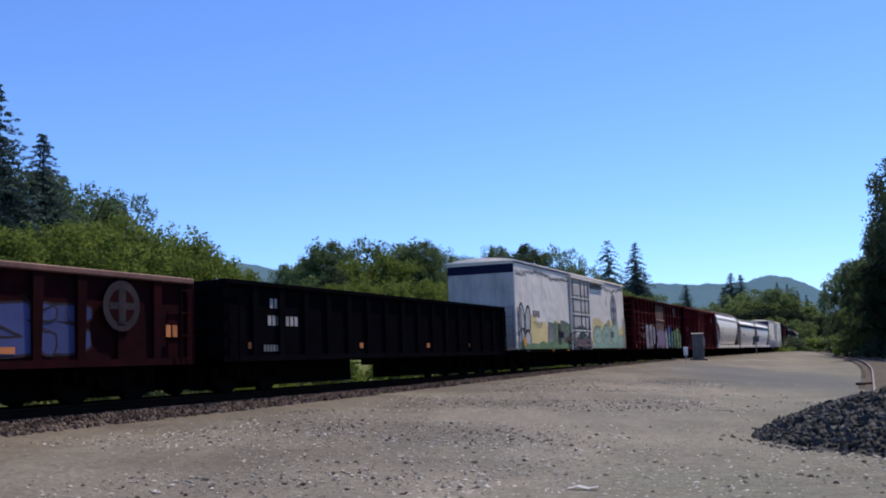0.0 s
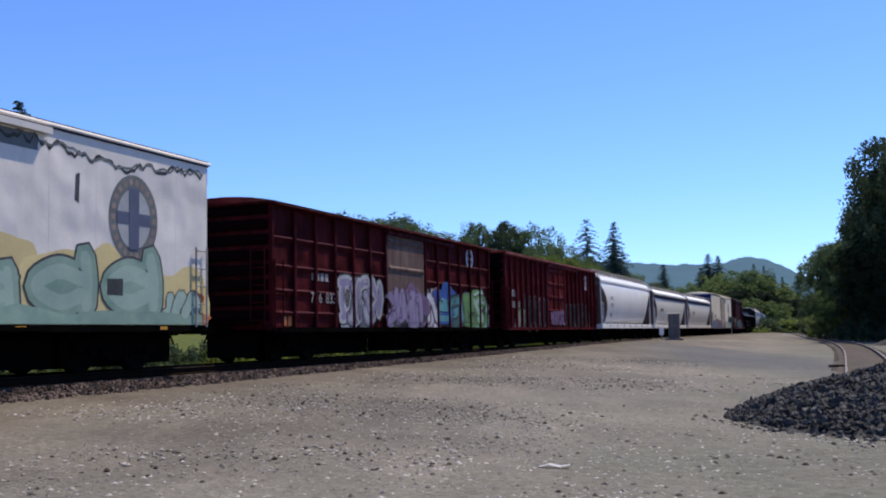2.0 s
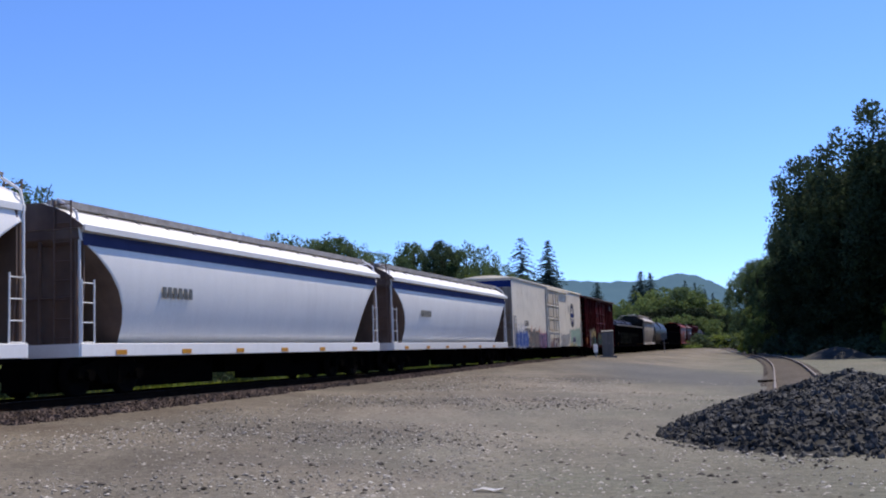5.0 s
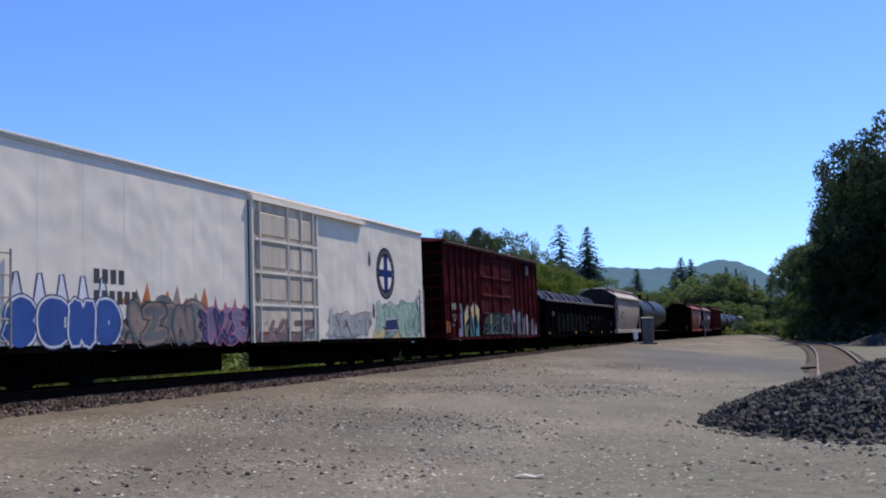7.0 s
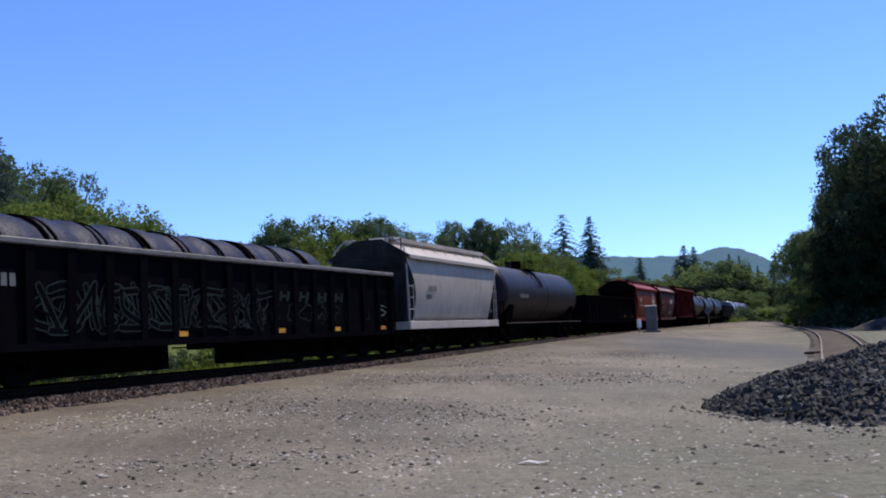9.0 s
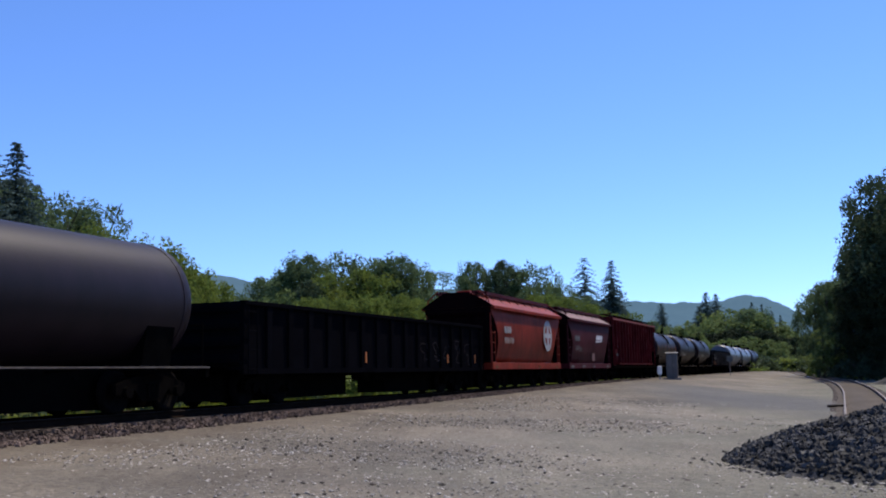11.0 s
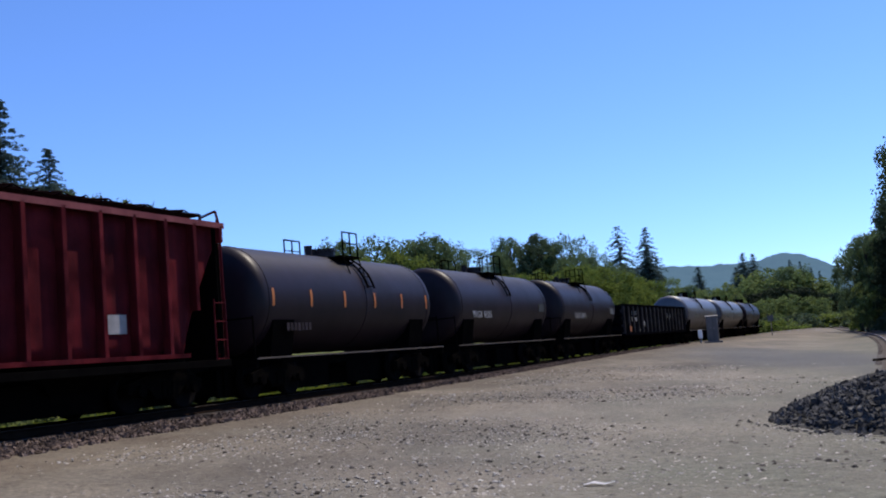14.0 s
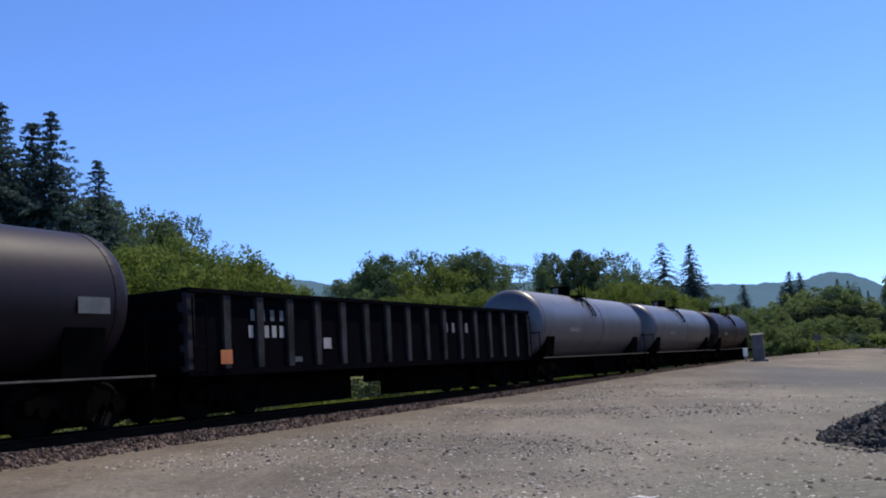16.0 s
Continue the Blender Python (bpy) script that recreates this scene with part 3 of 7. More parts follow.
def build_tracks():
    line = root("railway_track", "straight main railway track on brown ballast", "railway track", kind="structure")
    b = strip("ballast_bed", -60, 560, 1.0, lambda s: (0, 0), ((-5.2, -0.8), (-4.2, -0.22), (-2.0, -0.2), (-1.3, -0.2), (0, -0.2), (1.22, -0.21), (1.42, -0.27), (1.75, -0.44), (2.05, -0.62), (2.4, -0.9)), M["ballast"], "brown crushed stone bed")
    b.parent = line
    side = root("siding_track", "rusty siding track curving through the gravel lot", "railway track", kind="structure")

    def zc(s):
        c = side_track(s)
        return lot_z(s, c) + 0.13

    rail = ((-0.065, -0.17), (-0.065, -0.15), (-0.012, -0.13), (-0.012, -0.045), (-0.036, -0.035), (-0.036, -0.008), (0.036, -0.008), (0.036, -0.035), (0.012, -0.045), (0.012, -0.13), (0.065, -0.15), (0.065, -0.17))
    for y in (-0.755, 0.755):
        for name, prof, mat_ in (("rail", rail, M["rail"]), ("rail_head", ((-0.034, -0.006), (-0.03, 0.0), (0.03, 0.0), (0.034, -0.006)), M["railtop"])):
            bm = bmesh.new()
            rings = [[(*P(s, y + p).xy, h) for p, h in prof] for s in range(-60, 561, 20)]
            part(name, fix(loft(bm, rings, closed=name == "rail")), mat_, line)
            bm = bmesh.new()
            rings = [[(*P(s, side_track(s) + y + p).xy, zc(s) + 0.04 + h) for p, h in prof] for s in range(18, 395, 4)]
            part(name, fix(loft(bm, rings, closed=name == "rail")), M["rusty_rail"] if name == "rail" else M["worn_glint_head"], side)
    first = None
    for k in range(240):
        s = -10 + 0.52 * k
        m = Matrix.Translation(P(s, 0, -0.26)) @ pose(0, 0, 0, 0, 0, HEAD + random.uniform(-1, 1))
        if first is None:
            first = part("tie", B(-0.11, 0.11, -1.3, 1.3, -0.09, 0.09, bevel=0.015), M["tie"], line)
            first.matrix_basis = m
        else:
            again(first, m, line)
    bed = strip("ballast_bed", 19, 290, 3.0, lambda s: (side_track(s), lot_z(s, side_track(s))), ((-1.35, -0.12), (-1.0, 0.035), (0, 0.05), (1.0, 0.035), (1.35, -0.12)), M["siding_bed"], "dark oily bed between the rails")
    bed.parent = side
    part("tie_bar", rod(bmesh.new(), P(40.5, side_track(40) - 1.35, lot_z(40, 15) + 0.06), P(40.5, side_track(40) - 0.7, lot_z(40, 15) + 0.06), 0.05, 6), M["rail"], side, "short rusty bar beside the rail")
    old = None
    for k in range(150):
        s = 24 + 0.6 * k
        c = side_track(s)
        d = math.degrees(math.atan2(side_track(s + 1) - side_track(s - 1), 2))
        m = Matrix.Translation(P(s, c, zc(s) - 0.205)) @ pose(0, 0, 0, 0, 0, HEAD - d)
        if old is None:
            old = part("tie", B(-0.11, 0.11, -1.25, 1.25, -0.09, 0.09, bevel=0.015), M["dusty_tie"], side)
            old.matrix_basis = m
        else:
            again(old, m, side)


def rock(bm, c, r, rnd, flat=0.75, lie=False):
    """An angular stone of twenty faces, pushed out of round."""
    ax = Euler((0, 0, rnd.uniform(0, 6.3)) if lie else (rnd.uniform(0, 6.3), rnd.uniform(0, 6.3), rnd.uniform(0, 6.3))).to_matrix()
    sx, sy, sz = r * rnd.uniform(0.7, 1.25), r * rnd.uniform(0.6, 1.0), r * rnd.uniform(0.45, 0.8) * flat / 0.75
    pts = [(1, 0, 0.1), (0.3, 0.95, -0.1), (-0.8, 0.6, 0.15), (-0.85, -0.55, -0.1), (0.25, -1, 0.1), (0.2, 0.25, 0.95), (-0.3, -0.2, 1.0), (0.1, -0.1, -1.0)]
    vs = []
    for p in pts:
        q = ax @ Vector((p[0] * sx * rnd.uniform(0.8, 1.15), p[1] * sy * rnd.uniform(0.8, 1.15), p[2] * sz))
        vs.append(bm.verts.new((c[0] + q.x, c[1] + q.y, c[2] + q.z)))
    for f in ((0, 1, 5), (1, 2, 5), (2, 6, 5), (2, 3, 6), (3, 4, 6), (4, 5, 6), (4, 0, 5), (1, 0, 7), (2, 1, 7), (3, 2, 7), (4, 3, 7), (0, 4, 7)):
        bm.faces.new([vs[i] for i in f])


def scatter(name, count, place, size, material, label, category, seed, lie=False):
    rnd = random.Random(seed)
    bm = bmesh.new()
    for _ in range(count):
        x, y, z = place(rnd)
        r = size(rnd)
        rock(bm, (x, y, z + 0.12 * r), r, rnd, 0.55 if lie else 0.75, lie)
    return tagged(part(name, bm, material), label, category, kind="stuff")


def pile_height(x, y):
    u, v = x - 7.42, y - 17.0
    a = math.atan2(v, u)
    R = 1 + 0.05 * math.sin(2 * a + 0.6) + 0.04 * math.sin(5 * a)
    d = math.hypot(u / 3.05, v / 3.5) / R
    return max(0.0, 1.0 - d) ** 0.72 * 1.02 * (1 + 0.10 * noise.noise((x * 0.7, y * 0.7, 2))) - 0.02


def mound(name, cx, cy, rx, ry, h, z0, material, parent, n=26):
    bm = bmesh.new()
    g = []
    for i in range(n + 1):
        row = []
        for k in range(n + 1):
            x, y = cx + rx * (2 * i / n - 1) * 1.2, cy + ry * (2 * k / n - 1) * 1.2
            row.append(bm.verts.new((x, y, z0 + h(x, y))))
        g.append(row)
    for i in range(n):
        for k in range(n):
            bm.faces.new((g[i][k], g[i + 1][k], g[i + 1][k + 1], g[i][k + 1]))
    return part(name, fix(bm), material, parent, "", True)


def build_stones():
    def lot(rnd):
        while True:
            d = 7.5 + 34 * rnd.random() ** 1.6
            x, y = polar(rnd.uniform(-32, 32), d)
            thick = noise.noise((x * 0.22, y * 0.16, 3)) + 0.5 * noise.noise((x * 0.9, y * 0.6, 8))
            if rnd.random() < 0.18 + 0.82 * smooth(-0.25, 0.45, thick):
                break
        s, p = SP(x, y)
        if p < 3.4:
            p = 3.4 + rnd.random() * 8
            x, y = P(s, p).xy
        return x, y, lot_z(s, p)

    scatter("gravel", 34000, lot, lambda r: 0.009 + 0.030 * r.random() ** 4, M["pebble"], "loose pale and dark stones scattered over the lot", "gravel", 5, True)

    scatter("gravel", 2600, lot, lambda r: 0.012 + 0.040 * r.random() ** 3, M["dark_pebble"], "scattered dark brown stones on the lot", "gravel", 15, True)

    def shoulder(rnd):
        s = 4 + 70 * rnd.random() ** 1.3
        p = 1.28 + 1.3 * rnd.random() ** 1.7
        x, y = P(s, p).xy
        z = -0.21 - 0.45 * (p - 1.28)
        return x, y, max(z, lot_z(s, p))

    scatter("ballast_stones", 15000, shoulder, lambda r: 0.03 + 0.045 * r.random(), M["ballast_stone"], "brown crushed ballast stones along the track shoulder", "ballast", 6)
    pile = root("rock_pile", "low pile of dark grey crushed rock on gravel", "rock pile")
    z0 = -0.86
    mound("core", 7.42, 17.0, 3.1, 3.5, pile_height, z0, M["coal_stuff"], pile)
    rnd = random.Random(9)
    kinds = []
    for k in range(6):
        bm = bmesh.new()
        rock(bm, (0, 0, 0), 0.088, rnd)
        kinds.append(bm)
    kinds = [part("stone", b, M["coal"], pile) for b in kinds]
    bm = bmesh.new()
    made = 0
    for k in range(9500):
        a, d = rnd.uniform(0, 6.283), math.sqrt(rnd.random()) * 1.12
        x, y = 7.42 + 3.15 * d * math.cos(a), 17.0 + 3.6 * d * math.sin(a)
        h = pile_height(x, y)
        if h <= 0 and rnd.random() < 0.8:
            continue
        z = z0 + max(h, 0.0)
        if y < 15.6 and x < 8.5 and made < 300:
            sc = rnd.uniform(0.55, 1.25)
            m = Matrix.Translation((x, y, z)) @ Euler((rnd.uniform(0, 6), rnd.uniform(0, 6), rnd.uniform(0, 6))).to_matrix().to_4x4() @ Matrix.Scale(sc, 4)
            if made < 6:
                kinds[made].matrix_basis = m
            else:
                again(kinds[made % 6], m, pile)
            made += 1
        else:
            rock(bm, (x, y, z), rnd.uniform(0.035, 0.095), rnd)
    tagged(part("rubble", bm, M["coal_stuff"], pile), kind="stuff")
    bm = bmesh.new()
    sheet = [[bm.verts.new((0.11 * u - 0.16, 0.05 * v - 0.05, 0.012 + 0.035 * noise.noise((u * 1.7, v * 1.3, 5)) ** 2 + 0.02 * (u % 2))) for v in range(3)] for u in range(4)]
    for u in range(3):
        for v in range(2):
            bm.faces.new((sheet[u][v], sheet[u + 1][v], sheet[u + 1][v + 1], sheet[u][v + 1]))
    bmesh.ops.solidify(bm, geom=bm.faces[:], thickness=0.006)
    scrap = part("paper_scrap", fix(bm), M["hopper_white"])
    scrap.matrix_basis = pose(0.92, 11.13, lot_z(*SP(0.92, 11.13)) + 0.01, 0, 0, -12)
    tagged(scrap, "crumpled white paper scrap lying on the gravel", "litter")
    x, y = polar(23.0, 78)
    s, p = SP(x, y)
    small = mound("earth_mound", x, y, 2.6, 2.0, lambda a, b: max(0.0, 1 - math.hypot((a - x) / 2.6, (b - y) / 2.0)) ** 0.8 * 0.95 * (1 + 0.15 * noise.noise((a, b, 1))) - 0.03, lot_z(s, p), M["coal_stuff"], None, 16)
    tagged(small, "small grey mound of earth before dark trees", "earth mound")


# ---------------------------------------------------------------- railcar pieces
# a railcar's space: x along the track (its leading end at -x), y = -1.5 is the side towards the lot, z = 0 the rail top
SHARED = {}


def shared(key, name, make, material, parent, m=None, label="", smooth_faces=False):
    """A piece whose mesh is built once and used on many cars."""
    if key not in SHARED:
        ob = part(name, make(), material, parent, label, smooth_faces)
        SHARED[key] = ob.data
    else:
        ob = new(name, SHARED[key])
        ob.parent = parent
        if label:
            ob["label"] = label
    if m is not None:
        ob.matrix_basis = m
    return ob


def wheelset_mesh():
    bm = bmesh.new()
    for sgn in (-1, 1):
        prof = [(0.095, 0.10), (0.12, 0.13), (0.36, 0.115), (0.385, 0.14), (0.455, 0.14), (0.462, 0.03), (0.485, 0.01), (0.485, -0.01), (0.40, -0.01), (0.37, 0.02), (0.13, 0.04), (0.095, 0.02)]
        n = 22
        rings = []
        for r, y in prof:
            rings.append([(r * math.cos(2 * math.pi * k / n), sgn * (0.685 + y), r * math.sin(2 * math.pi * k / n)) for k in range(n)])
        loft(bm, rings, closed=True, caps=False)
    rod(bm, (0, -1.0, 0), (0, 1.0, 0), 0.085, 10)
    return fix(bm)


def sideframe_mesh():
    bm = bmesh.new()
    for sgn in (-1, 1):
        y0, y1 = sorted((sgn * 0.93, sgn * 1.07))
        out = [(-1.22, 0.40), (-1.22, 0.62), (-0.95, 0.70), (-0.45, 0.80), (0.45, 0.80), (0.95, 0.70), (1.22, 0.62), (1.22, 0.40), (0.70, 0.40), (0.62, 0.52), (0.35, 0.26), (-0.35, 0.26), (-0.62, 0.52), (-0.70, 0.40)]
        a = [bm.verts.new((x, y0, z)) for x, z in out]
        b = [bm.verts.new((x, y1, z)) for x, z in out]
        bm.faces.new(a), bm.faces.new(b[::-1])
        for k in range(len(out)):
            bm.faces.new((a[k], b[k], b[(k + 1) % len(out)], a[(k + 1) % len(out)]))
        for x in (-0.14, 0, 0.14):
            rod(bm, (x, sgn * 1.09, 0.32), (x, sgn * 1.09, 0.62), 0.06, 8)
        for x in (-0.89, 0.89):
            rod(bm, (x, sgn * 1.05, 0.457), (x, sgn * 1.17, 0.457), 0.13, 10)
    box(bm, -0.2, 0.2, -1.0, 1.0, 0.55, 0.78)
    for x in (-0.42, 0.42):
        box(bm, x - 0.06, x + 0.06, -0.85, 0.85, 0.28, 0.46)
    # Plain plate added to close the view through the truck with dark.
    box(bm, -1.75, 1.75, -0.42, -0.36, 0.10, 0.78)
    return fix(bm)


def coupler_mesh():
    bm = bmesh.new()
    box(bm, -0.1, 0.62, -0.09, 0.09, 0.78, 0.98)
    box(bm, 0.55, 0.80, -0.16, 0.14, 0.74, 1.02, bevel=0.03)
    rod(bm, (0.45, -0.25, 0.55), (0.45, -0.05, 0.95), 0.025, 6)
    return fix(bm)


WHEELSETS = []


def running_gear(car, L, inset=1.9, deck=1.0):
    """Trucks with their wheelsets, couplers and the centre sill."""
    for x in (-L / 2 + inset, L / 2 - inset):
        tr = shared("truck", "truck", sideframe_mesh, M["under"], car, pose(x, 0, 0), "black cast steel truck, darkened for the shade beneath")
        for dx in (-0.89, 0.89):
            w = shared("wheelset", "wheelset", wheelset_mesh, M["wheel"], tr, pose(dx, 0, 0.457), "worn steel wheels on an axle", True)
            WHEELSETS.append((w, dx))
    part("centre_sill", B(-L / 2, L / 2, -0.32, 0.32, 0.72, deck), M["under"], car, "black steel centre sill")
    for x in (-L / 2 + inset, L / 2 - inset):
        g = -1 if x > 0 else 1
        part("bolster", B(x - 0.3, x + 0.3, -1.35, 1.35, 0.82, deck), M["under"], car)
        # Plain black boxes added to stand in for the dark below the car.
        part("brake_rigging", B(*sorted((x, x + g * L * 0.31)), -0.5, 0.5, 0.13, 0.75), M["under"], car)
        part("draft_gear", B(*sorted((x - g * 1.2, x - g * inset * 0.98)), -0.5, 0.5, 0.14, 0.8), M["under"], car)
    for sg in (-1, 1):
        shared("coupler", "coupler", coupler_mesh, M["under"], car, pose(sg * L / 2, 0, 0, 0, 0, 0 if sg > 0 else 180))


def brake_gear(car, x0, x1):
    bm = bmesh.new()
    box(bm, x0, x0 + 0.5, -0.9, -0.45, 0.55, 0.85, bevel=0.03)
    rod(bm, (x0 + 0.9, -0.75, 0.7), (x0 + 1.8, -0.75, 0.7), 0.17, 10)
    rod(bm, (x0 - 0.8, -0.6, 0.62), (x1, -0.6, 0.62), 0.02, 5)
    part("brake_gear", fix(bm), M["under"], car)


def ladder(car, x, y, z0, z1, material, along=True, width=0.42, label=""):
    bm = bmesh.new()
    n = max(2, round((z1 - z0) / 0.38))
    for d in (-width / 2, width / 2):
        a = (x + d, y, z0) if along else (x, y + d, z0)
        b = (x + d, y, z1) if along else (x, y + d, z1)
        rod(bm, a, b, 0.022, 5)
    for k in range(n):
        z = z0 + 0.12 + (z1 - z0 - 0.2) * k / (n - 1)
        a = (x - width / 2, y, z) if along else (x, y - width / 2, z)
        b = (x + width / 2, y, z) if along else (x, y + width / 2, z)
        rod(bm, a, b, 0.016, 5)
    return part("ladder", fix(bm), material, car, label)


def bars(car, x, z, h, count, material, y, name="stencil", wide=0.62, gap=0.28):
    """A row of plain bars the size of stencilled characters."""
    for k in range(count):
        bm = bmesh.new()
        x0 = x + k * h * (wide + gap)
        box(bm, x0, x0 + h * wide, y - 0.004, y, z, z + h)
        part(name, fix(bm), material, car)


def emblem(car, x, z, rx, rz, y, ring, inner, cross, text=None):
    """A round emblem: ring with illegible marks, field and a cross."""
    bm = bmesh.new()
    disc(bm, x, z, rx, rz, y - 0.004, 40)
    part("emblem", bm, ring, car, "round faded emblem with a cross")
    if text:
        for k in range(22):
            bm = bmesh.new()
            a = 2 * math.pi * k / 22
            c = Vector((x + rx * 0.84 * math.cos(a), y - 0.006, z + rz * 0.84 * math.sin(a)))
            u, v = Vector((math.cos(a), 0, math.sin(a))) * rx * 0.075, Vector((-math.sin(a), 0, math.cos(a))) * rx * 0.07
            quad(bm, c - u - v, c + u - v, c + u + v, c - u + v)
            part("emblem_mark", bm, text, car)
    bm = bmesh.new()
    disc(bm, x, z, rx * 0.68, rz * 0.68, y - 0.008, 32)
    part("emblem_field", bm, inner, car)
    bm = bmesh.new()
    box(bm, x - rx * 0.68, x + rx * 0.68, y - 0.012, y - 0.009, z - rz * 0.14, z + rz * 0.14)
    box(bm, x - rx * 0.20, x + rx * 0.20, y - 0.016, y - 0.0125, z - rz * 0.69, z + rz * 0.69)
    part("emblem_cross", fix(bm), cross, car)


def patch(bm, pts, y, slot, grow=0.0, soft=True):
    """A flat painted shape on a side, from its corner points, rounded if soft and widened by grow."""
    n = len(pts)
    area = sum(pts[k][0] * pts[(k + 1) % n][1] - pts[(k + 1) % n][0] * pts[k][1] for k in range(n))
    if area < 0:
        pts = pts[::-1]
    if soft:
        fine = []
        for k in range(n):
            p0, p1, p2, p3 = (pts[(k + q) % n] for q in (-1, 0, 1, 2))
            for j in range(4):
                u = j / 4
                fine.append(tuple(0.5 * (2 * b + (c - a) * u + (2 * a - 5 * b + 4 * c - d) * u * u + (3 * b - a - 3 * c + d) * u ** 3) for a, b, c, d in zip(p0, p1, p2, p3)))
        pts = fine
    if grow:
        out = []
        for k in range(len(pts)):
            (ax, az), (bx, bz), (cx, cz) = pts[k - 1], pts[k], pts[(k + 1) % len(pts)]
            tx, tz = cx - ax, cz - az
            q = math.hypot(tx, tz) or 1.0
            out.append((bx + grow * tz / q, bz - grow * tx / q))
        pts = out
    f = bm.faces.new([bm.verts.new((x, y, z)) for x, z in pts])
    f.material_index = slot
    return f


def bridge(bm, a, b, slot):
    """Joins two painted shapes along one edge."""
    a, b = a.verts[:], b.verts[:]
    bm.faces.new((a[0], a[1], b[1], b[0])).material_index = slot


def lobe(x, z, w, h, lean):
    """Corners of an egg that stands on z."""
    return [(x + w * u + lean * v, z + h * v) for u, v in ((-0.30, 0.0), (0.28, 0.02), (0.5, 0.35), (0.44, 0.75), (0.05, 1.0), (-0.38, 0.8), (-0.52, 0.4))]


def scribble(car, x0, x1, z0, z1, count, material, y, seed, t=0.03):
    """Faint sprayed loops, drawn in one thin line each."""
    rnd = random.Random(seed)
    for k in range(count):
        bm = bmesh.new()
        cx, cz = x0 + (x1 - x0) * (k + 0.5) / count, (z0 + z1) / 2
        rx, rz = (x1 - x0) / count * rnd.uniform(0.35, 0.6), (z1 - z0) / 2 * rnd.uniform(0.6, 1.0)
        a0, turn = rnd.uniform(0, 6.28), rnd.choice((-1, 1)) * rnd.uniform(5.0, 9.0)
        n, last, before = 30, None, None
        for j in range(n + 1):
            a = a0 + turn * j / n
            r = 0.55 + 0.3 * math.sin(2.3 * a + k) + 0.25 * math.sin(3.7 * a + 2 * k)
            p = (cx + rx * r * math.cos(a), cz + rz * (0.55 + 0.45 * r) * math.sin(a))
            if last:
                dx, dz = p[0] - last[0], p[1] - last[1]
                q = math.hypot(dx, dz) or 1.0
                ox, oz = -dz / q * t / 2, dx / q * t / 2
                edge = [bm.verts.new((p[0] + ox, y - 0.003 - 0.0005 * j, p[1] + oz)), bm.verts.new((p[0] - ox, y - 0.003 - 0.0005 * j, p[1] - oz))]
                if before:
                    bm.faces.new((before[0], before[1], edge[1], edge[0]))
                before = edge
            last = p
        part("graffiti", bm, material, car, "faint sprayed loop")


GLYPHS = {
    "S": [[(0.9, 0.86), (0.5, 1.0), (0.12, 0.76), (0.5, 0.52), (0.88, 0.25), (0.5, 0.0), (0.08, 0.16)]],
    "E": [[(0.92, 0.94), (0.4, 0.98), (0.12, 0.75), (0.12, 0.25), (0.4, 0.02), (0.92, 0.06)], [(0.15, 0.5), (0.75, 0.53)]],
    "N": [[(0.1, 0.0), (0.12, 0.5), (0.14, 1.0)], [(0.14, 1.0), (0.5, 0.5), (0.86, 0.0)], [(0.86, 0.0), (0.88, 0.5), (0.9, 1.0)]],
    "D": [[(0.12, 0.0), (0.1, 0.5), (0.12, 1.0)], [(0.12, 0.98), (0.62, 0.92), (0.92, 0.5), (0.62, 0.06), (0.12, 0.02)]],
    "O": [[(0.5, 1.0), (0.12, 0.78), (0.1, 0.25), (0.5, 0.0), (0.9, 0.25), (0.88, 0.78), (0.5, 1.0)]],
    "a": [[(0.78, 0.72), (0.45, 0.95), (0.1, 0.5), (0.42, 0.08), (0.78, 0.30)], [(0.80, 0.95), (0.82, 0.5), (0.84, 0.0)]],
    "d": [[(0.74, 0.52), (0.42, 0.68), (0.1, 0.36), (0.40, 0.06), (0.74, 0.22)], [(0.82, 1.0), (0.83, 0.5), (0.86, 0.0)]],
    "L": [[(0.15, 1.0), (0.14, 0.5), (0.15, 0.05)], [(0.15, 0.05), (0.5, 0.04), (0.9, 0.08)]],
    "U": [[(0.12, 1.0), (0.13, 0.3), (0.5, 0.0), (0.86, 0.3), (0.88, 1.0)]],
    "R": [[(0.12, 0.0), (0.12, 0.5), (0.12, 1.0)], [(0.12, 0.98), (0.7, 0.95), (0.84, 0.74), (0.6, 0.52), (0.15, 0.5)], [(0.45, 0.5), (0.7, 0.25), (0.92, 0.0)]],
    "K": [[(0.12, 0.0), (0.12, 0.5), (0.12, 1.0)], [(0.9, 1.0), (0.5, 0.7), (0.2, 0.5)], [(0.2, 0.5), (0.55, 0.3), (0.92, 0.0)]],
    "M": [[(0.08, 0.0), (0.1, 0.5), (0.14, 1.0)], [(0.14, 1.0), (0.33, 0.6), (0.5, 0.3)], [(0.5, 0.3), (0.67, 0.6), (0.86, 1.0)], [(0.86, 1.0), (0.9, 0.5), (0.92, 0.0)]],
    "Z": [[(0.1, 0.95), (0.5, 1.0), (0.9, 0.95)], [(0.9, 0.95), (0.5, 0.5), (0.1, 0.05)], [(0.1, 0.05), (0.5, 0.0), (0.9, 0.06)]],
    "P": [[(0.12, 0.0), (0.12, 0.5), (0.12, 1.0)], [(0.12, 0.98), (0.75, 0.94), (0.9, 0.72), (0.7, 0.46), (0.15, 0.42)]],
    "I": [[(0.5, 0.0), (0.48, 0.5), (0.52, 1.0)]],
}


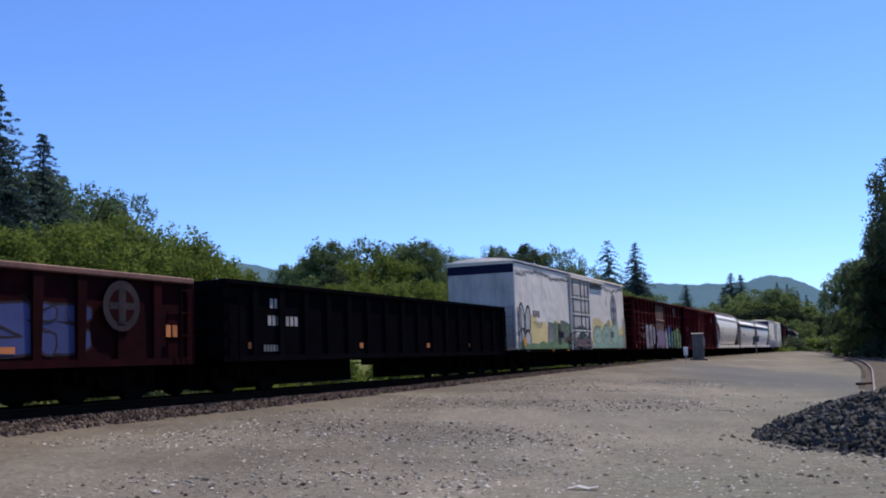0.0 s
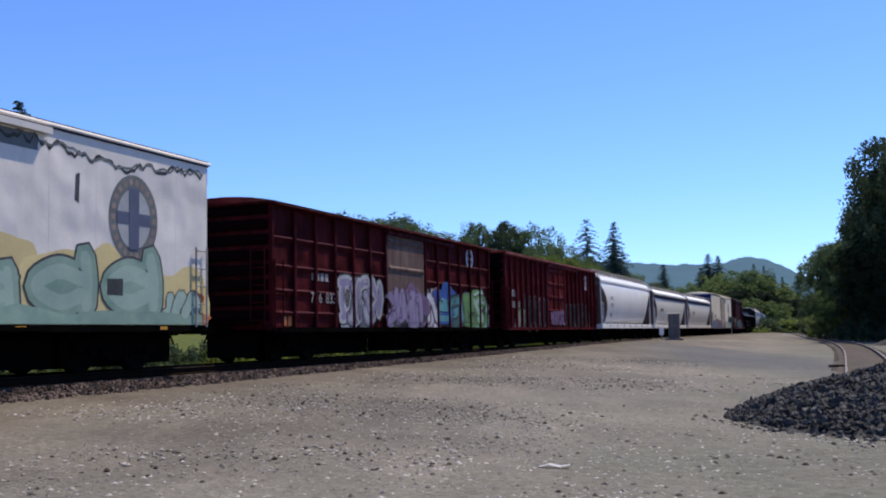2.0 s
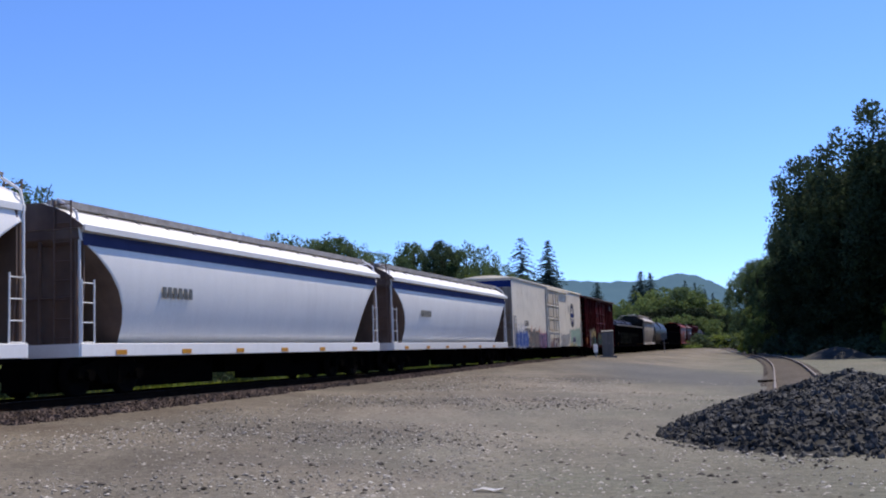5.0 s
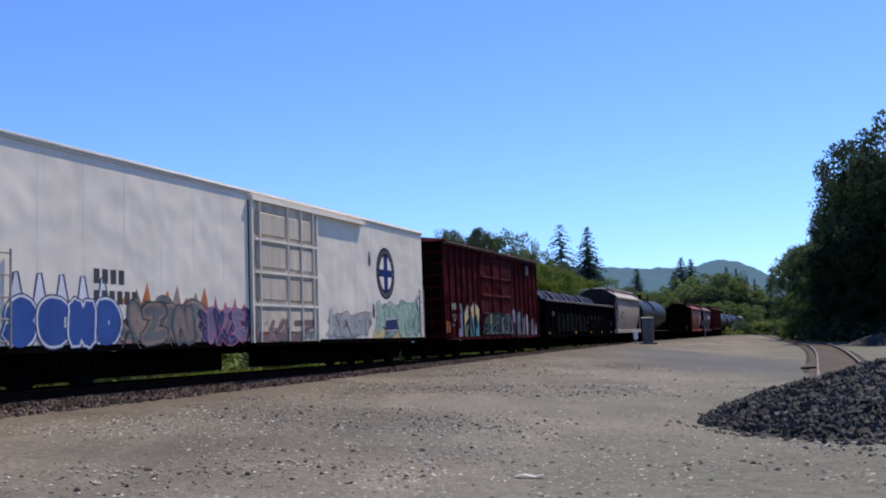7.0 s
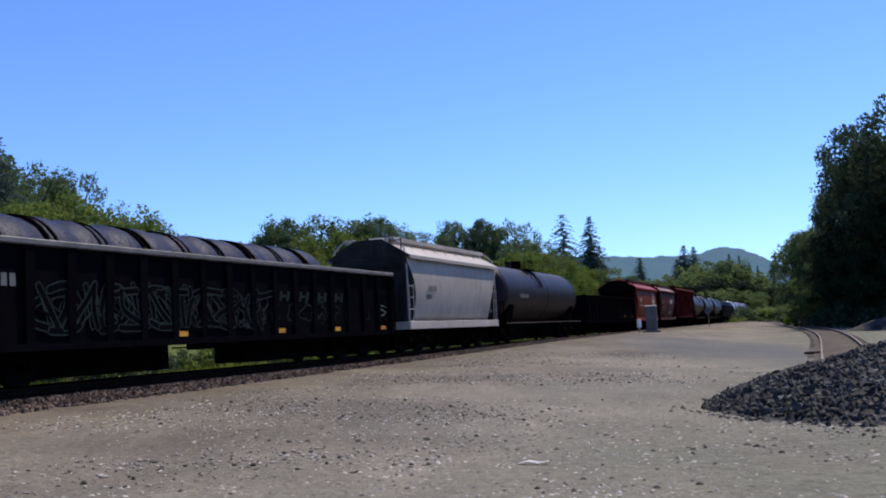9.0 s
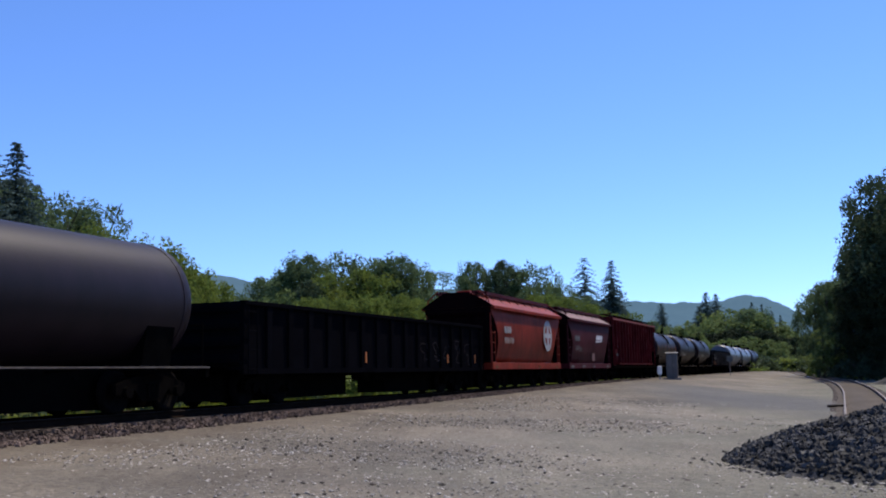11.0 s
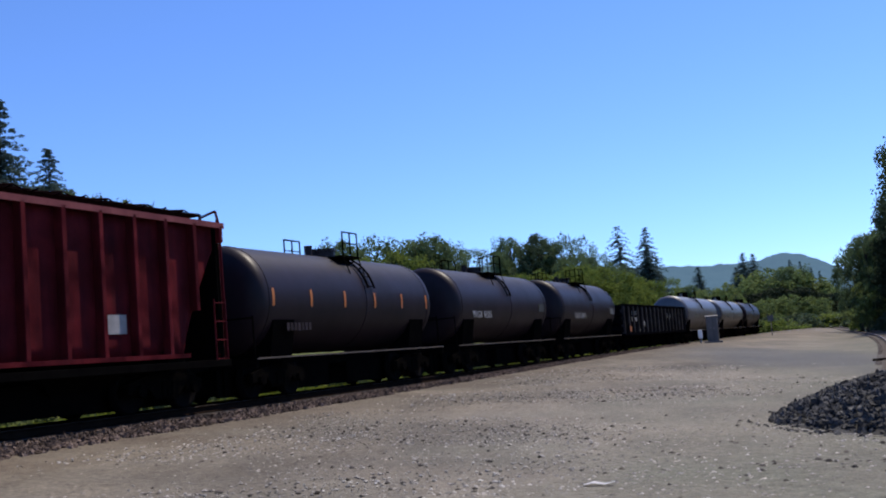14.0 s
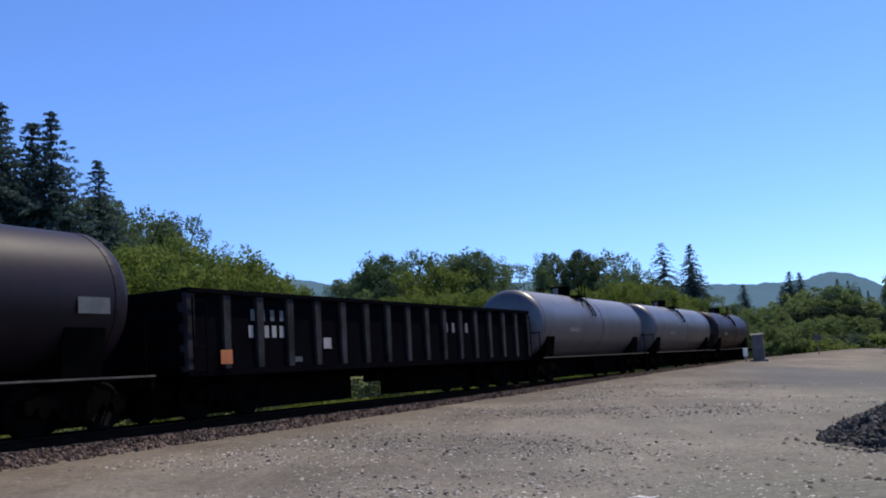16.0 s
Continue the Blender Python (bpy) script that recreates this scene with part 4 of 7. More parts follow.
def curve(pts, per=6):
    """A smooth line through points."""
    pts = [pts[0]] + list(pts) + [pts[-1]]
    out = []
    for p0, p1, p2, p3 in zip(pts, pts[1:], pts[2:], pts[3:]):
        for j in range(per):
            u = j / per
            out.append(tuple(0.5 * (2 * b + (c - a) * u + (2 * a - 5 * b + 4 * c - d) * u * u + (3 * b - a - 3 * c + d) * u ** 3) for a, b, c, d in zip(p0, p1, p2, p3)))
    return out + [pts[-2]]


def ribbon(bm, line, t, y, slot, taper=0.0):
    """A flat painted stroke of width t with rounded ends."""
    n = len(line)
    left, right = [], []
    for k, (x, z) in enumerate(line):
        (ax, az), (cx, cz) = line[max(0, k - 1)], line[min(n - 1, k + 1)]
        q = math.hypot(cx - ax, cz - az) or 1.0
        w = t * (0.5 - taper * 0.35 * abs(2 * k / (n - 1) - 1))
        ox, oz = -(cz - az) / q * w, (cx - ax) / q * w
        yy = y - 0.00002 * k
        left.append(bm.verts.new((x + ox, yy, z + oz)))
        right.append(bm.verts.new((x - ox, yy, z - oz)))
    for k in range(n - 1):
        bm.faces.new((left[k], right[k], right[k + 1], left[k + 1])).material_index = slot
    for a, b, (x, z), (ix, iz) in ((left[0], right[0], line[0], line[1]), (right[-1], left[-1], line[-1], line[-2])):
        q = math.hypot(x - ix, z - iz) or 1.0
        ex, ez = (x - ix) / q * t * 0.5, (z - iz) / q * t * 0.5
        m1 = bm.verts.new((x + ex + (a.co.x - x) * 0.55, y, z + ez * 0.85 + (a.co.z - z) * 0.55))
        m2 = bm.verts.new((x + ex + (b.co.x - x) * 0.55, y, z + ez * 0.85 + (b.co.z - z) * 0.55))
        bm.faces.new((a, m1, m2, b)).material_index = slot
    return left[0], right[0]


def piece(car, x0, x1, z0, z1, glyphs, layers, y, seed, back=(), fat=0.30, lean=0.0, wild=0.06, overlap=0.12, drips=0, bent=True, label="sprayed graffiti letter"):
    """A row of sprayed letter shapes over sprayed clouds. layers: (extra width, paint), widest first; back: cloud paints."""
    rnd = random.Random(seed)
    w, H = (x1 - x0) / len(glyphs), z1 - z0
    for k in range(len(back) * 3):
        bm = bmesh.new()
        cx, cz = x0 + (x1 - x0) * rnd.random(), z0 + H * rnd.uniform(0.12, 0.75)
        disc(bm, cx, cz, w * rnd.uniform(0.35, 0.75), min(H * rnd.uniform(0.18, 0.42), cz - z0 + 0.02), y - 0.002 - 0.0002 * k, 26, 0.30, seed * 7 + k)
        part("graffiti", bm, back[k % len(back)], car, "sprayed cloud of paint")
    if bent:
        glyphs, fat = "".join(rnd.choice("SZKMNLUDR") for _ in range(2 * len(glyphs) - 1)), fat * 0.8
    for k, g in enumerate(glyphs):
        bm = bmesh.new()
        gx, gw = x0 + w * (k * (0.5 if bent else 1.0) - overlap), w * (1 + 2 * overlap)
        tones = layers if k % 2 == 0 or not bent or len(layers) < 3 else [layers[0]] + [(e, layers[len(layers) - 1 - j][1]) for j, (e, _) in enumerate(layers[1:])]
        gz, gh = z0 + H * rnd.uniform(0, wild), H * rnd.uniform(1 - 1.5 * wild, 1.0)
        t = fat * min(gw, gh)
        pad = (t + max(e for e, _ in layers)) * 0.5
        mirror, flip, twist = (bent and rnd.random() < 0.6), (bent and rnd.random() < 0.4), (rnd.uniform(-0.35, 0.35) if bent else 0.0)
        shake = 0.18 if bent else 0.03
        before = None
        for q, path in enumerate(GLYPHS[g]):
            pts = []
            for u, v in path:
                u, v = (1 - u if mirror else u), (1 - v if flip else v)
                u, v = u + twist * (v - 0.5) + rnd.uniform(-shake, shake), min(max(v + rnd.uniform(-shake, shake) * 0.7, 0.0), 1.0)
                pts.append((gx + pad + (gw - 2 * pad) * u + lean * v * gh, gz + pad + (gh - 2 * pad) * v))
            line = curve(pts)
            for j, (extra, _) in enumerate(tones):
                a, b = ribbon(bm, line, max(t + extra, 0.02), y - 0.006 - 0.0012 * j - 0.0003 * q - 0.0052 * (k % 3), j)
                if before:
                    bm.faces.new((before[0], before[1], b)).material_index = 0
                before = (a, b)
        ob = part("graffiti", bm, tones[0][1], car, label)
        for _, paint in tones[1:]:
            ob.data.materials.append(paint)
    for k in range(drips):
        bm = bmesh.new()
        cx, cz = x0 + (x1 - x0) * rnd.random(), z0 + H * rnd.uniform(0.1, 0.9)
        line = curve([(cx, cz), (cx + w * rnd.uniform(-0.3, 0.3), cz + H * rnd.uniform(-0.2, 0.2)), (cx + w * rnd.uniform(-0.4, 0.4), cz + H * rnd.uniform(-0.3, 0.3))])
        ribbon(bm, [(a, min(max(b, z0), z1)) for a, b in line], rnd.uniform(0.03, 0.08), y - 0.0235 - 0.0003 * k, 0, 1.0)
        part("graffiti", bm, layers[rnd.randrange(len(layers))][1], car, "thin sprayed stroke")


def block(car, pts, y, paint, outline=None, grow=0.05, soft=False, label="sprayed block of paint"):
    """One sprayed shape with an outline behind it."""
    bm = bmesh.new()
    if outline:
        rim = patch(bm, pts, y, 1, grow, soft)
        bridge(bm, rim, patch(bm, pts, y - 0.0007, 0, 0.0, soft), 1)
    else:
        patch(bm, pts, y, 0, 0.0, soft)
    ob = part("graffiti", bm, paint, car, label)
    if outline:
        ob.data.materials.append(outline)


def lettering(car, text, x, z, h, paint, y, wide=1.0, slant=0.0, name="stencil"):
    """Stencilled characters in the built-in font, one mesh each."""
    at = x
    for ch in text:
        if ch == " ":
            at += h * 0.5 * wide
            continue
        cu = bpy.data.curves.new("stencil", "FONT")
        cu.body, cu.size, cu.resolution_u = ch, h * 1.4, 3
        tmp = bpy.data.objects.new("stencil", cu)
        me = tmp.to_mesh()
        bm = bmesh.new()
        bm.from_mesh(me)
        tmp.to_mesh_clear()
        bpy.data.objects.remove(tmp)
        lo, hi = min(v.co.x for v in bm.verts), max(v.co.x for v in bm.verts)
        for v in bm.verts:
            v.co = Vector((at + (v.co.x - lo) * wide + slant * v.co.y, y - 0.004, z + v.co.y))
        at += (hi - lo) * wide + h * 0.16
        part(name, bm, paint, car)
    return at


def zigzag(car, x0, x1, z, y, material, seed, amp=0.14, step=0.13, t=0.035):
    """A jagged painted line along the top of a side."""
    rnd = random.Random(seed)
    bm = bmesh.new()
    x, before = x0, None
    while x < x1:
        nz = z - 0.10 * math.sin(x * 1.1) + rnd.uniform(-amp, amp)
        edge = [bm.verts.new((x, y - 0.004, nz)), bm.verts.new((x, y - 0.004, nz + t))]
        if before:
            bm.faces.new((before[0], edge[0], edge[1], before[1]))
        x, before = x + step, edge
    part("graffiti", bm, material, car, "jagged sprayed line")


def arch_roof(bm, L, half, z, rise, over=0.05, thick=0.07, n=10):
    rings = []
    for x in (-L / 2 - over, L / 2 + over):
        r = []
        for k in range(n + 1):
            u = -1 + 2 * k / n
            r.append((x, u * (half + over), z + rise * (1 - u * u)))
        r += [(x, half + over, z - thick), (x, -half - over, z - thick)]
        rings.append(r)
    return fix(loft(bm, rings))


def corrugated_end(bm, x, sgn, half, z0, z1, rows):
    """An end wall pressed into horizontal ribs."""
    pts = []
    for k in range(rows):
        a, b = z0 + (z1 - z0) * k / rows, z0 + (z1 - z0) * (k + 1) / rows
        pts += [(0.0, a), (0.0, a + 0.25 * (b - a)), (0.06, a + 0.45 * (b - a)), (0.06, a + 0.7 * (b - a))]
    pts.append((0.0, z1))
    rings = [[(x + sgn * d, y, z) for d, z in pts] + [(x - sgn * 0.08, y, z1), (x - sgn * 0.08, y, z0)] for y in (-half, half)]
    return fix(loft(bm, rings))


# ---------------------------------------------------------------- box cars
def insulated_boxcar(L, label, paint, z0, z1, door, seed, eave=None, door_paint=None):
    """Smooth-sided car with one plug door per side; door = its two x."""
    car = root("boxcar", label, "railcar", "freight train cars")
    hw = 1.5
    bm = bmesh.new()
    box(bm, -L / 2, L / 2, -hw, hw, z0 + 0.12, z1, bevel=0.03)
    part("body", bm, paint, car)
    part("roof", arch_roof(bmesh.new(), L, hw, z1 + 0.005, 0.16), paint, car, "", True)
    bm = bmesh.new()
    for y in (-hw, hw):
        a, b = sorted((y * 0.94, y * 1.008))
        box(bm, -L / 2, L / 2, a, b, z0, z0 + 0.14)
    part("side_sill", fix(bm), M["under"], car)
    x = -L / 2 + 1.3
    while x < L / 2 - 0.5:
        if not door[0] - 0.3 < x < door[1] + 0.3:
            for y in (-1, 1):
                bm = bmesh.new()
                box(bm, x - 0.012, x + 0.012, min(y * hw, y * (hw + 0.0015)), max(y * hw, y * (hw + 0.0015)), z0 + 0.16, z1 - 0.12)
                part("seam", fix(bm), paint, car)
        x += 1.32
    for sy in (-1, 1):
        prof = [(sy * hw, z1 - 0.10), (sy * (hw + 0.03), z1 - 0.10), (sy * (hw + 0.03), z1 - 0.07), (sy * (hw + 0.02), z1 + 0.035), (sy * hw, z1 + 0.035)]
        part("eave_strip", fix(loft(bmesh.new(), [[(x, yy, zz) for yy, zz in prof] for x in (-L / 2, L / 2)])), eave or paint, car)
    for sy in (-1, 1):
        dx0, dx1 = door
        y = sy * hw
        s = lambda a, b: sorted((y + sy * a, y + sy * b))
        d = part("door", box(bmesh.new(), dx0, dx1, *s(0.001, 0.05), z0 + 0.10, z1 - 0.18, bevel=0.012), door_paint or paint, car, "plug door with raised panels and locking rods")
        w = dx1 - dx0
        zs = [z0 + 0.25 + (z1 - z0 - 0.6) * k / 4 for k in range(5)]
        for k in range(4):
            for j in range(2):
                bm = bmesh.new()
                xa, xb = dx0 + 0.16 + j * (w / 2 - 0.06), dx0 + w / 2 - 0.06 + j * (w / 2 - 0.06)
                box(bm, xa, xb, *s(0.045, 0.10), zs[k] + 0.08, zs[k + 1] - 0.14, bevel=0.045)
                part("raised_panel", fix(bm), door_paint or paint, d)
        for k in range(1, 4):
            part("door_rail", box(bmesh.new(), dx0 + 0.05, dx1 - 0.05, *s(0.05, 0.13), zs[k] - 0.07, zs[k] + 0.0), paint, d)
        for xx in (dx0 + 0.28, dx0 + w * 0.5, dx0 + w * 0.72, dx1 - 0.28):
            part("locking_rod", rod(bmesh.new(), (xx, y + sy * 0.12, z0 + 0.1), (xx, y + sy * 0.12, z1 - 0.2), 0.028, 6), M["bar"] if seed % 2 else paint, d)
        hx = dx1 + (dx1 - dx0) * 0.95
        part("door_header", box(bmesh.new(), dx0 - 0.12, hx, *s(0.0, 0.15), z1 - 0.24, z1 - 0.12), paint, car, "door track cover")
        part("door_track", box(bmesh.new(), dx0 - 0.1, hx, *s(0.0, 0.12), z0 + 0.02, z0 + 0.09), M["under"], car)
        for xx in (dx0 - 0.08, dx1 + 0.02):
            # Black strips added to stand in for the dark edges beside the door.
            part("door_gasket", B(*((xx - 0.05, xx - 0.005) if xx < dx0 else (xx + 0.075, xx + 0.12)), *s(0.0, 0.012), z0 + 0.15, z1 - 0.25), M["under"], car)
            part("door_post", box(bmesh.new(), xx, xx + 0.07, *s(0.0, 0.10), z0 + 0.05, z1 - 0.12), paint, car)
    for sg in (-1, 1):
        x = sg * L / 2
        bm = bmesh.new()
        box(bm, min(x, x + sg * 0.012), max(x, x + sg * 0.012), -hw * 0.99, hw * 0.99, z1 - 0.52, z1 - 0.14)
        part("end_band", bm, M["navy"] if seed % 2 else M["blue"], car, "dark blue band across the end")
        part("end_sheet", B(min(x, x + sg * 0.012), max(x, x + sg * 0.012), -hw * 0.985, hw * 0.985, z0 + 0.2, z1 - 0.53), M["door_grey"] if seed % 2 else M["end_tan"], car, "grey or rust-stained tan end wall, darker than the sides")
        ladder(car, sg * (L / 2 - 0.33), -hw - 0.06, z0 + 0.1, z0 + 1.9, M["bar"], True)
        ladder(car, sg * (L / 2 - 0.33), hw + 0.06, z0 + 0.1, z0 + 1.9, M["bar"], True)
        ladder(car, x + sg * 0.07, -1.2, z0 + 0.2, z0 + 2.0, M["bar"], False)
        part("end_platform", box(bmesh.new(), min(x, x + sg * 0.28), max(x, x + sg * 0.28), -1.1, 1.1, 1.02, 1.06), M["under"], car)
    running_gear(car, L, 2.6, z0 + 0.14)
    brake_gear(car, -1.5, 4)
    return car


def ribbed_boxcar(L, label, paint, z0, z1, door, ribs, seed, ledges=(), door_paint=None, over=0.03, chord=None, end_paint=None, deep=0.11):
    """Outside-post car with vertical ribs and a sliding or plug door."""
    car = root("boxcar", label, "railcar", "freight train cars")
    hw = 1.39
    part("body", box(bmesh.new(), -L / 2, L / 2, -hw, hw, z0 + 0.08, z1, bevel=0.02), paint, car)
    part("roof", arch_roof(bmesh.new(), L, 1.5, z1 + 0.005, 0.17, over), paint, car, "", True)
    bm = bmesh.new()
    x = -L / 2 + 0.6
    while x < L / 2:
        loft(bm, [[(x + d, u * 1.5, z1 + 0.035 + 0.17 * (1 - u * u)) for u in (-0.98, -0.6, -0.2, 0.2, 0.6, 0.98)] + [(x + d, u * 1.5, z1 - 0.01 + 0.17 * (1 - u * u)) for u in (0.98, 0.6, 0.2, -0.2, -0.6, -0.98)] for d in (0, 0.07)])
        x += 1.25
    part("roof_rib", fix(bm), paint, car)
    rib = None
    xs = [-L / 2 + 0.06 + (door[0] + L / 2 - 0.2) * k / (ribs - 1) for k in range(ribs)] + [door[1] + 0.14 + (L / 2 - 0.2 - door[1]) * k / (ribs - 1) for k in range(ribs)]
    for sy in (-1, 1):
        for x in xs:
            m = pose(x, sy * hw, 0)
            if rib is None:
                rib = part("rib", box(bmesh.new(), -0.065, 0.065, -deep, deep, z0 + 0.05, z1 - 0.02, bevel=0.02), paint, car)
                rib.matrix_basis = m
            else:
                again(rib, m, car)
        for zc in ledges:
            for xa, xb in ((-L / 2 + 0.1, door[0] - 0.12), (door[1] + 0.12, L / 2 - 0.1)):
                bm = bmesh.new()
                y = sy * hw
                rings = [[(xx, y, zc - 0.16), (xx, y + sy * 0.05, zc - 0.03), (xx, y + sy * 0.05, zc + 0.01), (xx, y, zc + 0.04)] for xx in (xa, xb)]
                part("corrugation", fix(loft(bm, rings)), paint, car)
                # Pale strip paints in the sun's highlight along the ledge.
                part("corrugation_lip", B(xa, xb, *sorted((y + sy * 0.0505, y + sy * 0.066)), zc - 0.012, zc + 0.016), M["pink_red"], car, "pressed rib edge painted pale as if catching sun")
        y = sy * hw
        s = lambda a, b: sorted((y + sy * a, y + sy * b))
        d = part("door", box(bmesh.new(), door[0], door[1], *s(0.001, 0.07), z0 + 0.12, z1 - 0.25, bevel=0.012), door_paint or paint, car, "sliding door with pressed ribs")
        n = 4 if ledges else 5
        for k in range(n):
            zc = z0 + 0.3 + (z1 - z0 - 0.75) * k / (n - 1)
            bm = bmesh.new()
            rings = [[(xx, y + sy * 0.068, zc - 0.10), (xx, y + sy * 0.115, zc - 0.02), (xx, y + sy * 0.115, zc + 0.02), (xx, y + sy * 0.068, zc + 0.08)] for xx in (door[0] + 0.1, door[1] - 0.1)]
            part("door_rib", fix(loft(bm, rings)), door_paint or paint, d)
        if not ledges:
            for xx in (door[0] + (door[1] - door[0]) * 0.36, door[0] + (door[1] - door[0]) * 0.64):
                part("door_rib", box(bmesh.new(), xx - 0.05, xx + 0.05, *s(0.07, 0.13), z0 + 0.2, z1 - 0.3), door_paint or paint, d)
        part("door_header", box(bmesh.new(), door[0] - 0.1, door[1] + (door[1] - door[0]) * 0.9, *s(0.0, 0.16), z1 - 0.26, z1 - 0.14), paint, car)
        part("side_sill", box(bmesh.new(), -L / 2, L / 2, *s(-0.05, 0.11), z0, z0 + 0.13), paint if not ledges else M["under"], car)
        prof = [(y - sy * 0.02, z1 - 0.11), (y + sy * 0.13, z1 - 0.11), (y + sy * (0.13 + over), z1 - 0.06), (y + sy * 0.12, z1 + 0.03), (y - sy * 0.02, z1 + 0.03)]
        part("top_chord", fix(loft(bmesh.new(), [[(xx, yy, zz) for yy, zz in prof] for xx in (-L / 2, L / 2)])), chord or paint, car)
    for sg in (-1, 1):
        part("end_wall", corrugated_end(bmesh.new(), sg * L / 2, sg, hw, z0 + 0.2, z1 - 0.05, 8), end_paint or paint, car, "pressed steel end wall, painted dark for its shade")
        for sy in (-1, 1):
            ladder(car, sg * (L / 2 - 0.3), sy * (hw + 0.14), z0 + 0.05, z0 + 1.9, paint, True)
        ladder(car, sg * (L / 2 + 0.14), -1.15, z0 + 0.2, z0 + 2.2, paint, False)
        bm = bmesh.new()
        rod(bm, (sg * (L / 2 + 0.14), 0.45, z0 + 1.6), (sg * (L / 2 + 0.19), 0.45, z0 + 1.6), 0.24, 14)
        part("brake_wheel", fix(bm), M["under"], car) if sg < 0 else bm.free()
        part("end_platform", box(bmesh.new(), min(sg * L / 2, sg * (L / 2 + 0.3)), max(sg * L / 2, sg * (L / 2 + 0.3)), -1.1, 1.1, 1.02, 1.06), M["under"], car)
    running_gear(car, L, 2.3, z0 + 0.12)
    brake_gear(car, -1.0, 4)
    return car


# ---------------------------------------------------------------- hoppers
def hopper_side(z, bulge):
    """Half-width of a curved hopper side at height z."""
    return 1.52 - bulge * ((z - 2.75) / 1.6) ** 2


def covered_hopper(L, label, paint, seed, eave=3.52, band=True, slope=1.3, bulge=0.30, curl=0.75, board=None, sill=(0.85, 1.13), ribs=0, bottom=1.13, chutes=3, roof_top=4.15, roof_paint=None, end_paint=None):
    """Covered hopper: curved or ribbed sides that slope in at the ends, roof with hatches and a running board."""
    car = root("covered_hopper", label, "railcar", "freight train cars")
    board = board or paint
    zs = [bottom + (eave - bottom) * k / 9 for k in range(10)]
    bm = bmesh.new()
    secs = [-1, -0.97] + [1 - 2 * k / 16 for k in range(15, 0, -1)] + [0.97, 1]
    inner = L / 2 - slope
    rings = []
    xs = sorted({sg * v for sg in (-1, 1) for v in (0.0, inner * 0.5, inner, inner + slope * 0.02, inner + slope * 0.08, inner + slope * 0.2, inner + slope * 0.4, inner + slope * 0.65, inner + slope * 0.85, L / 2)})
    for x in xs:
        cut = max(0.0, abs(x) - inner) / slope
        zb = bottom + (eave - 0.25 - bottom) * cut ** curl
        left, right = [], []
        for k in range(10):
            z = zb + (eave - zb) * k / 9
            hw = hopper_side(z, bulge) if not ribs else 1.35
            left.append((x, -hw, z))
            right.append((x, hw, z))
        rings.append(left + right[::-1])
    fix(loft(bm, rings))
    # Dark end paint on these faces imitates the unlit ends; white cars' is brown.
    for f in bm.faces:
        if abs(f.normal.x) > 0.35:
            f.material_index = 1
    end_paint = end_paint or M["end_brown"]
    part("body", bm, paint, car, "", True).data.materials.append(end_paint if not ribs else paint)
    # roof: sloping edge, then the flat top
    bm = bmesh.new()
    hw = hopper_side(eave, bulge) if not ribs else 1.46
    over = 0.15 if band else 0.05
    prof = [(-hw - over, eave - 0.02), (-hw - over, eave + 0.03), (-1.12, eave + (0.34 if band else 0.30)), (-0.55, roof_top), (0.55, roof_top), (1.12, eave + (0.34 if band else 0.30)), (hw + over, eave + 0.03), (hw + over, eave - 0.02)]
    if not band:
        prof = [(-hw - over, eave - 0.02), (-hw - over, eave + 0.05), (-1.25, eave + 0.28), (-0.9, roof_top - 0.12), (0, roof_top), (0.9, roof_top - 0.12), (1.25, eave + 0.28), (hw + over, eave + 0.05), (hw + over, eave - 0.02)]
    if ribs:
        prof = [(-hw - over, eave - 0.02), (-hw - over, eave + 0.04), (-0.8, eave + 0.12), (0, roof_top), (0.8, eave + 0.12), (hw + over, eave + 0.04), (hw + over, eave - 0.02)]
    fix(loft(bm, [[(x, y, z) for y, z in prof] for x in (-L / 2 - 0.02, L / 2 + 0.02)]))
    for f in bm.faces:
        f.material_index = 1 if abs(f.normal.x) > 0.5 else 0
    part("roof", bm, roof_paint or paint, car).data.materials.append(end_paint if not ribs else paint)
    bm = bmesh.new()
    for sy in (-1, 1):
        a, b = sorted((sy * (hw + over - 0.02), sy * (hw + over + 0.03)))
        box(bm, -L / 2, L / 2, a, b, eave - 0.09, eave + 0.035)
    part("eave_angle", fix(bm), paint if not ribs else M["pink_red"], car)
    for k in range(max(3, int(L / 2.6))):
        x = -L / 2 + 1.3 + (L - 2.6) * k / (max(3, int(L / 2.6)) - 1)
        part("hatch", box(bmesh.new(), x - 0.5, x + 0.5, -0.32, 0.32, roof_top - 0.02, roof_top + 0.13, bevel=0.03), paint, car)
    # running boards: close over the roof's edge, or on an open truss
    zr = roof_top + 0.10 if not band else roof_top - 0.09
    lip = 0.05 if not band else 0.15
    for sy in (-1, 1):
        bm = bmesh.new()
        for q in range(3):
            ya = sy * (0.62 + q * 0.13)
            box(bm, -L / 2 + 0.05, L / 2 - 0.05, min(ya, ya + sy * 0.09), max(ya, ya + sy * 0.09), zr, zr + lip)
        board_ob = part("running_board", fix(bm), board, car, "grated roof walkway on brackets")
        x, up, step = -L / 2 + 0.3, True, 1.25 if band else 0.62
        while x < L / 2 - 0.3:
            bm = bmesh.new()
            rod(bm, (x, sy * 0.92, zr), (x, sy * 1.15, eave + 0.3), 0.018, 4)
            if not band and x + step < L / 2:
                a, b = (eave + 0.3, zr) if up else (zr, eave + 0.3)
                ya, yb = (1.15, 0.92) if up else (0.92, 1.15)
                rod(bm, (x, sy * ya, a), (x + step, sy * yb, b), 0.018, 4)
            part("bracket", fix(bm), board, board_ob)
            x, up = x + step, not up
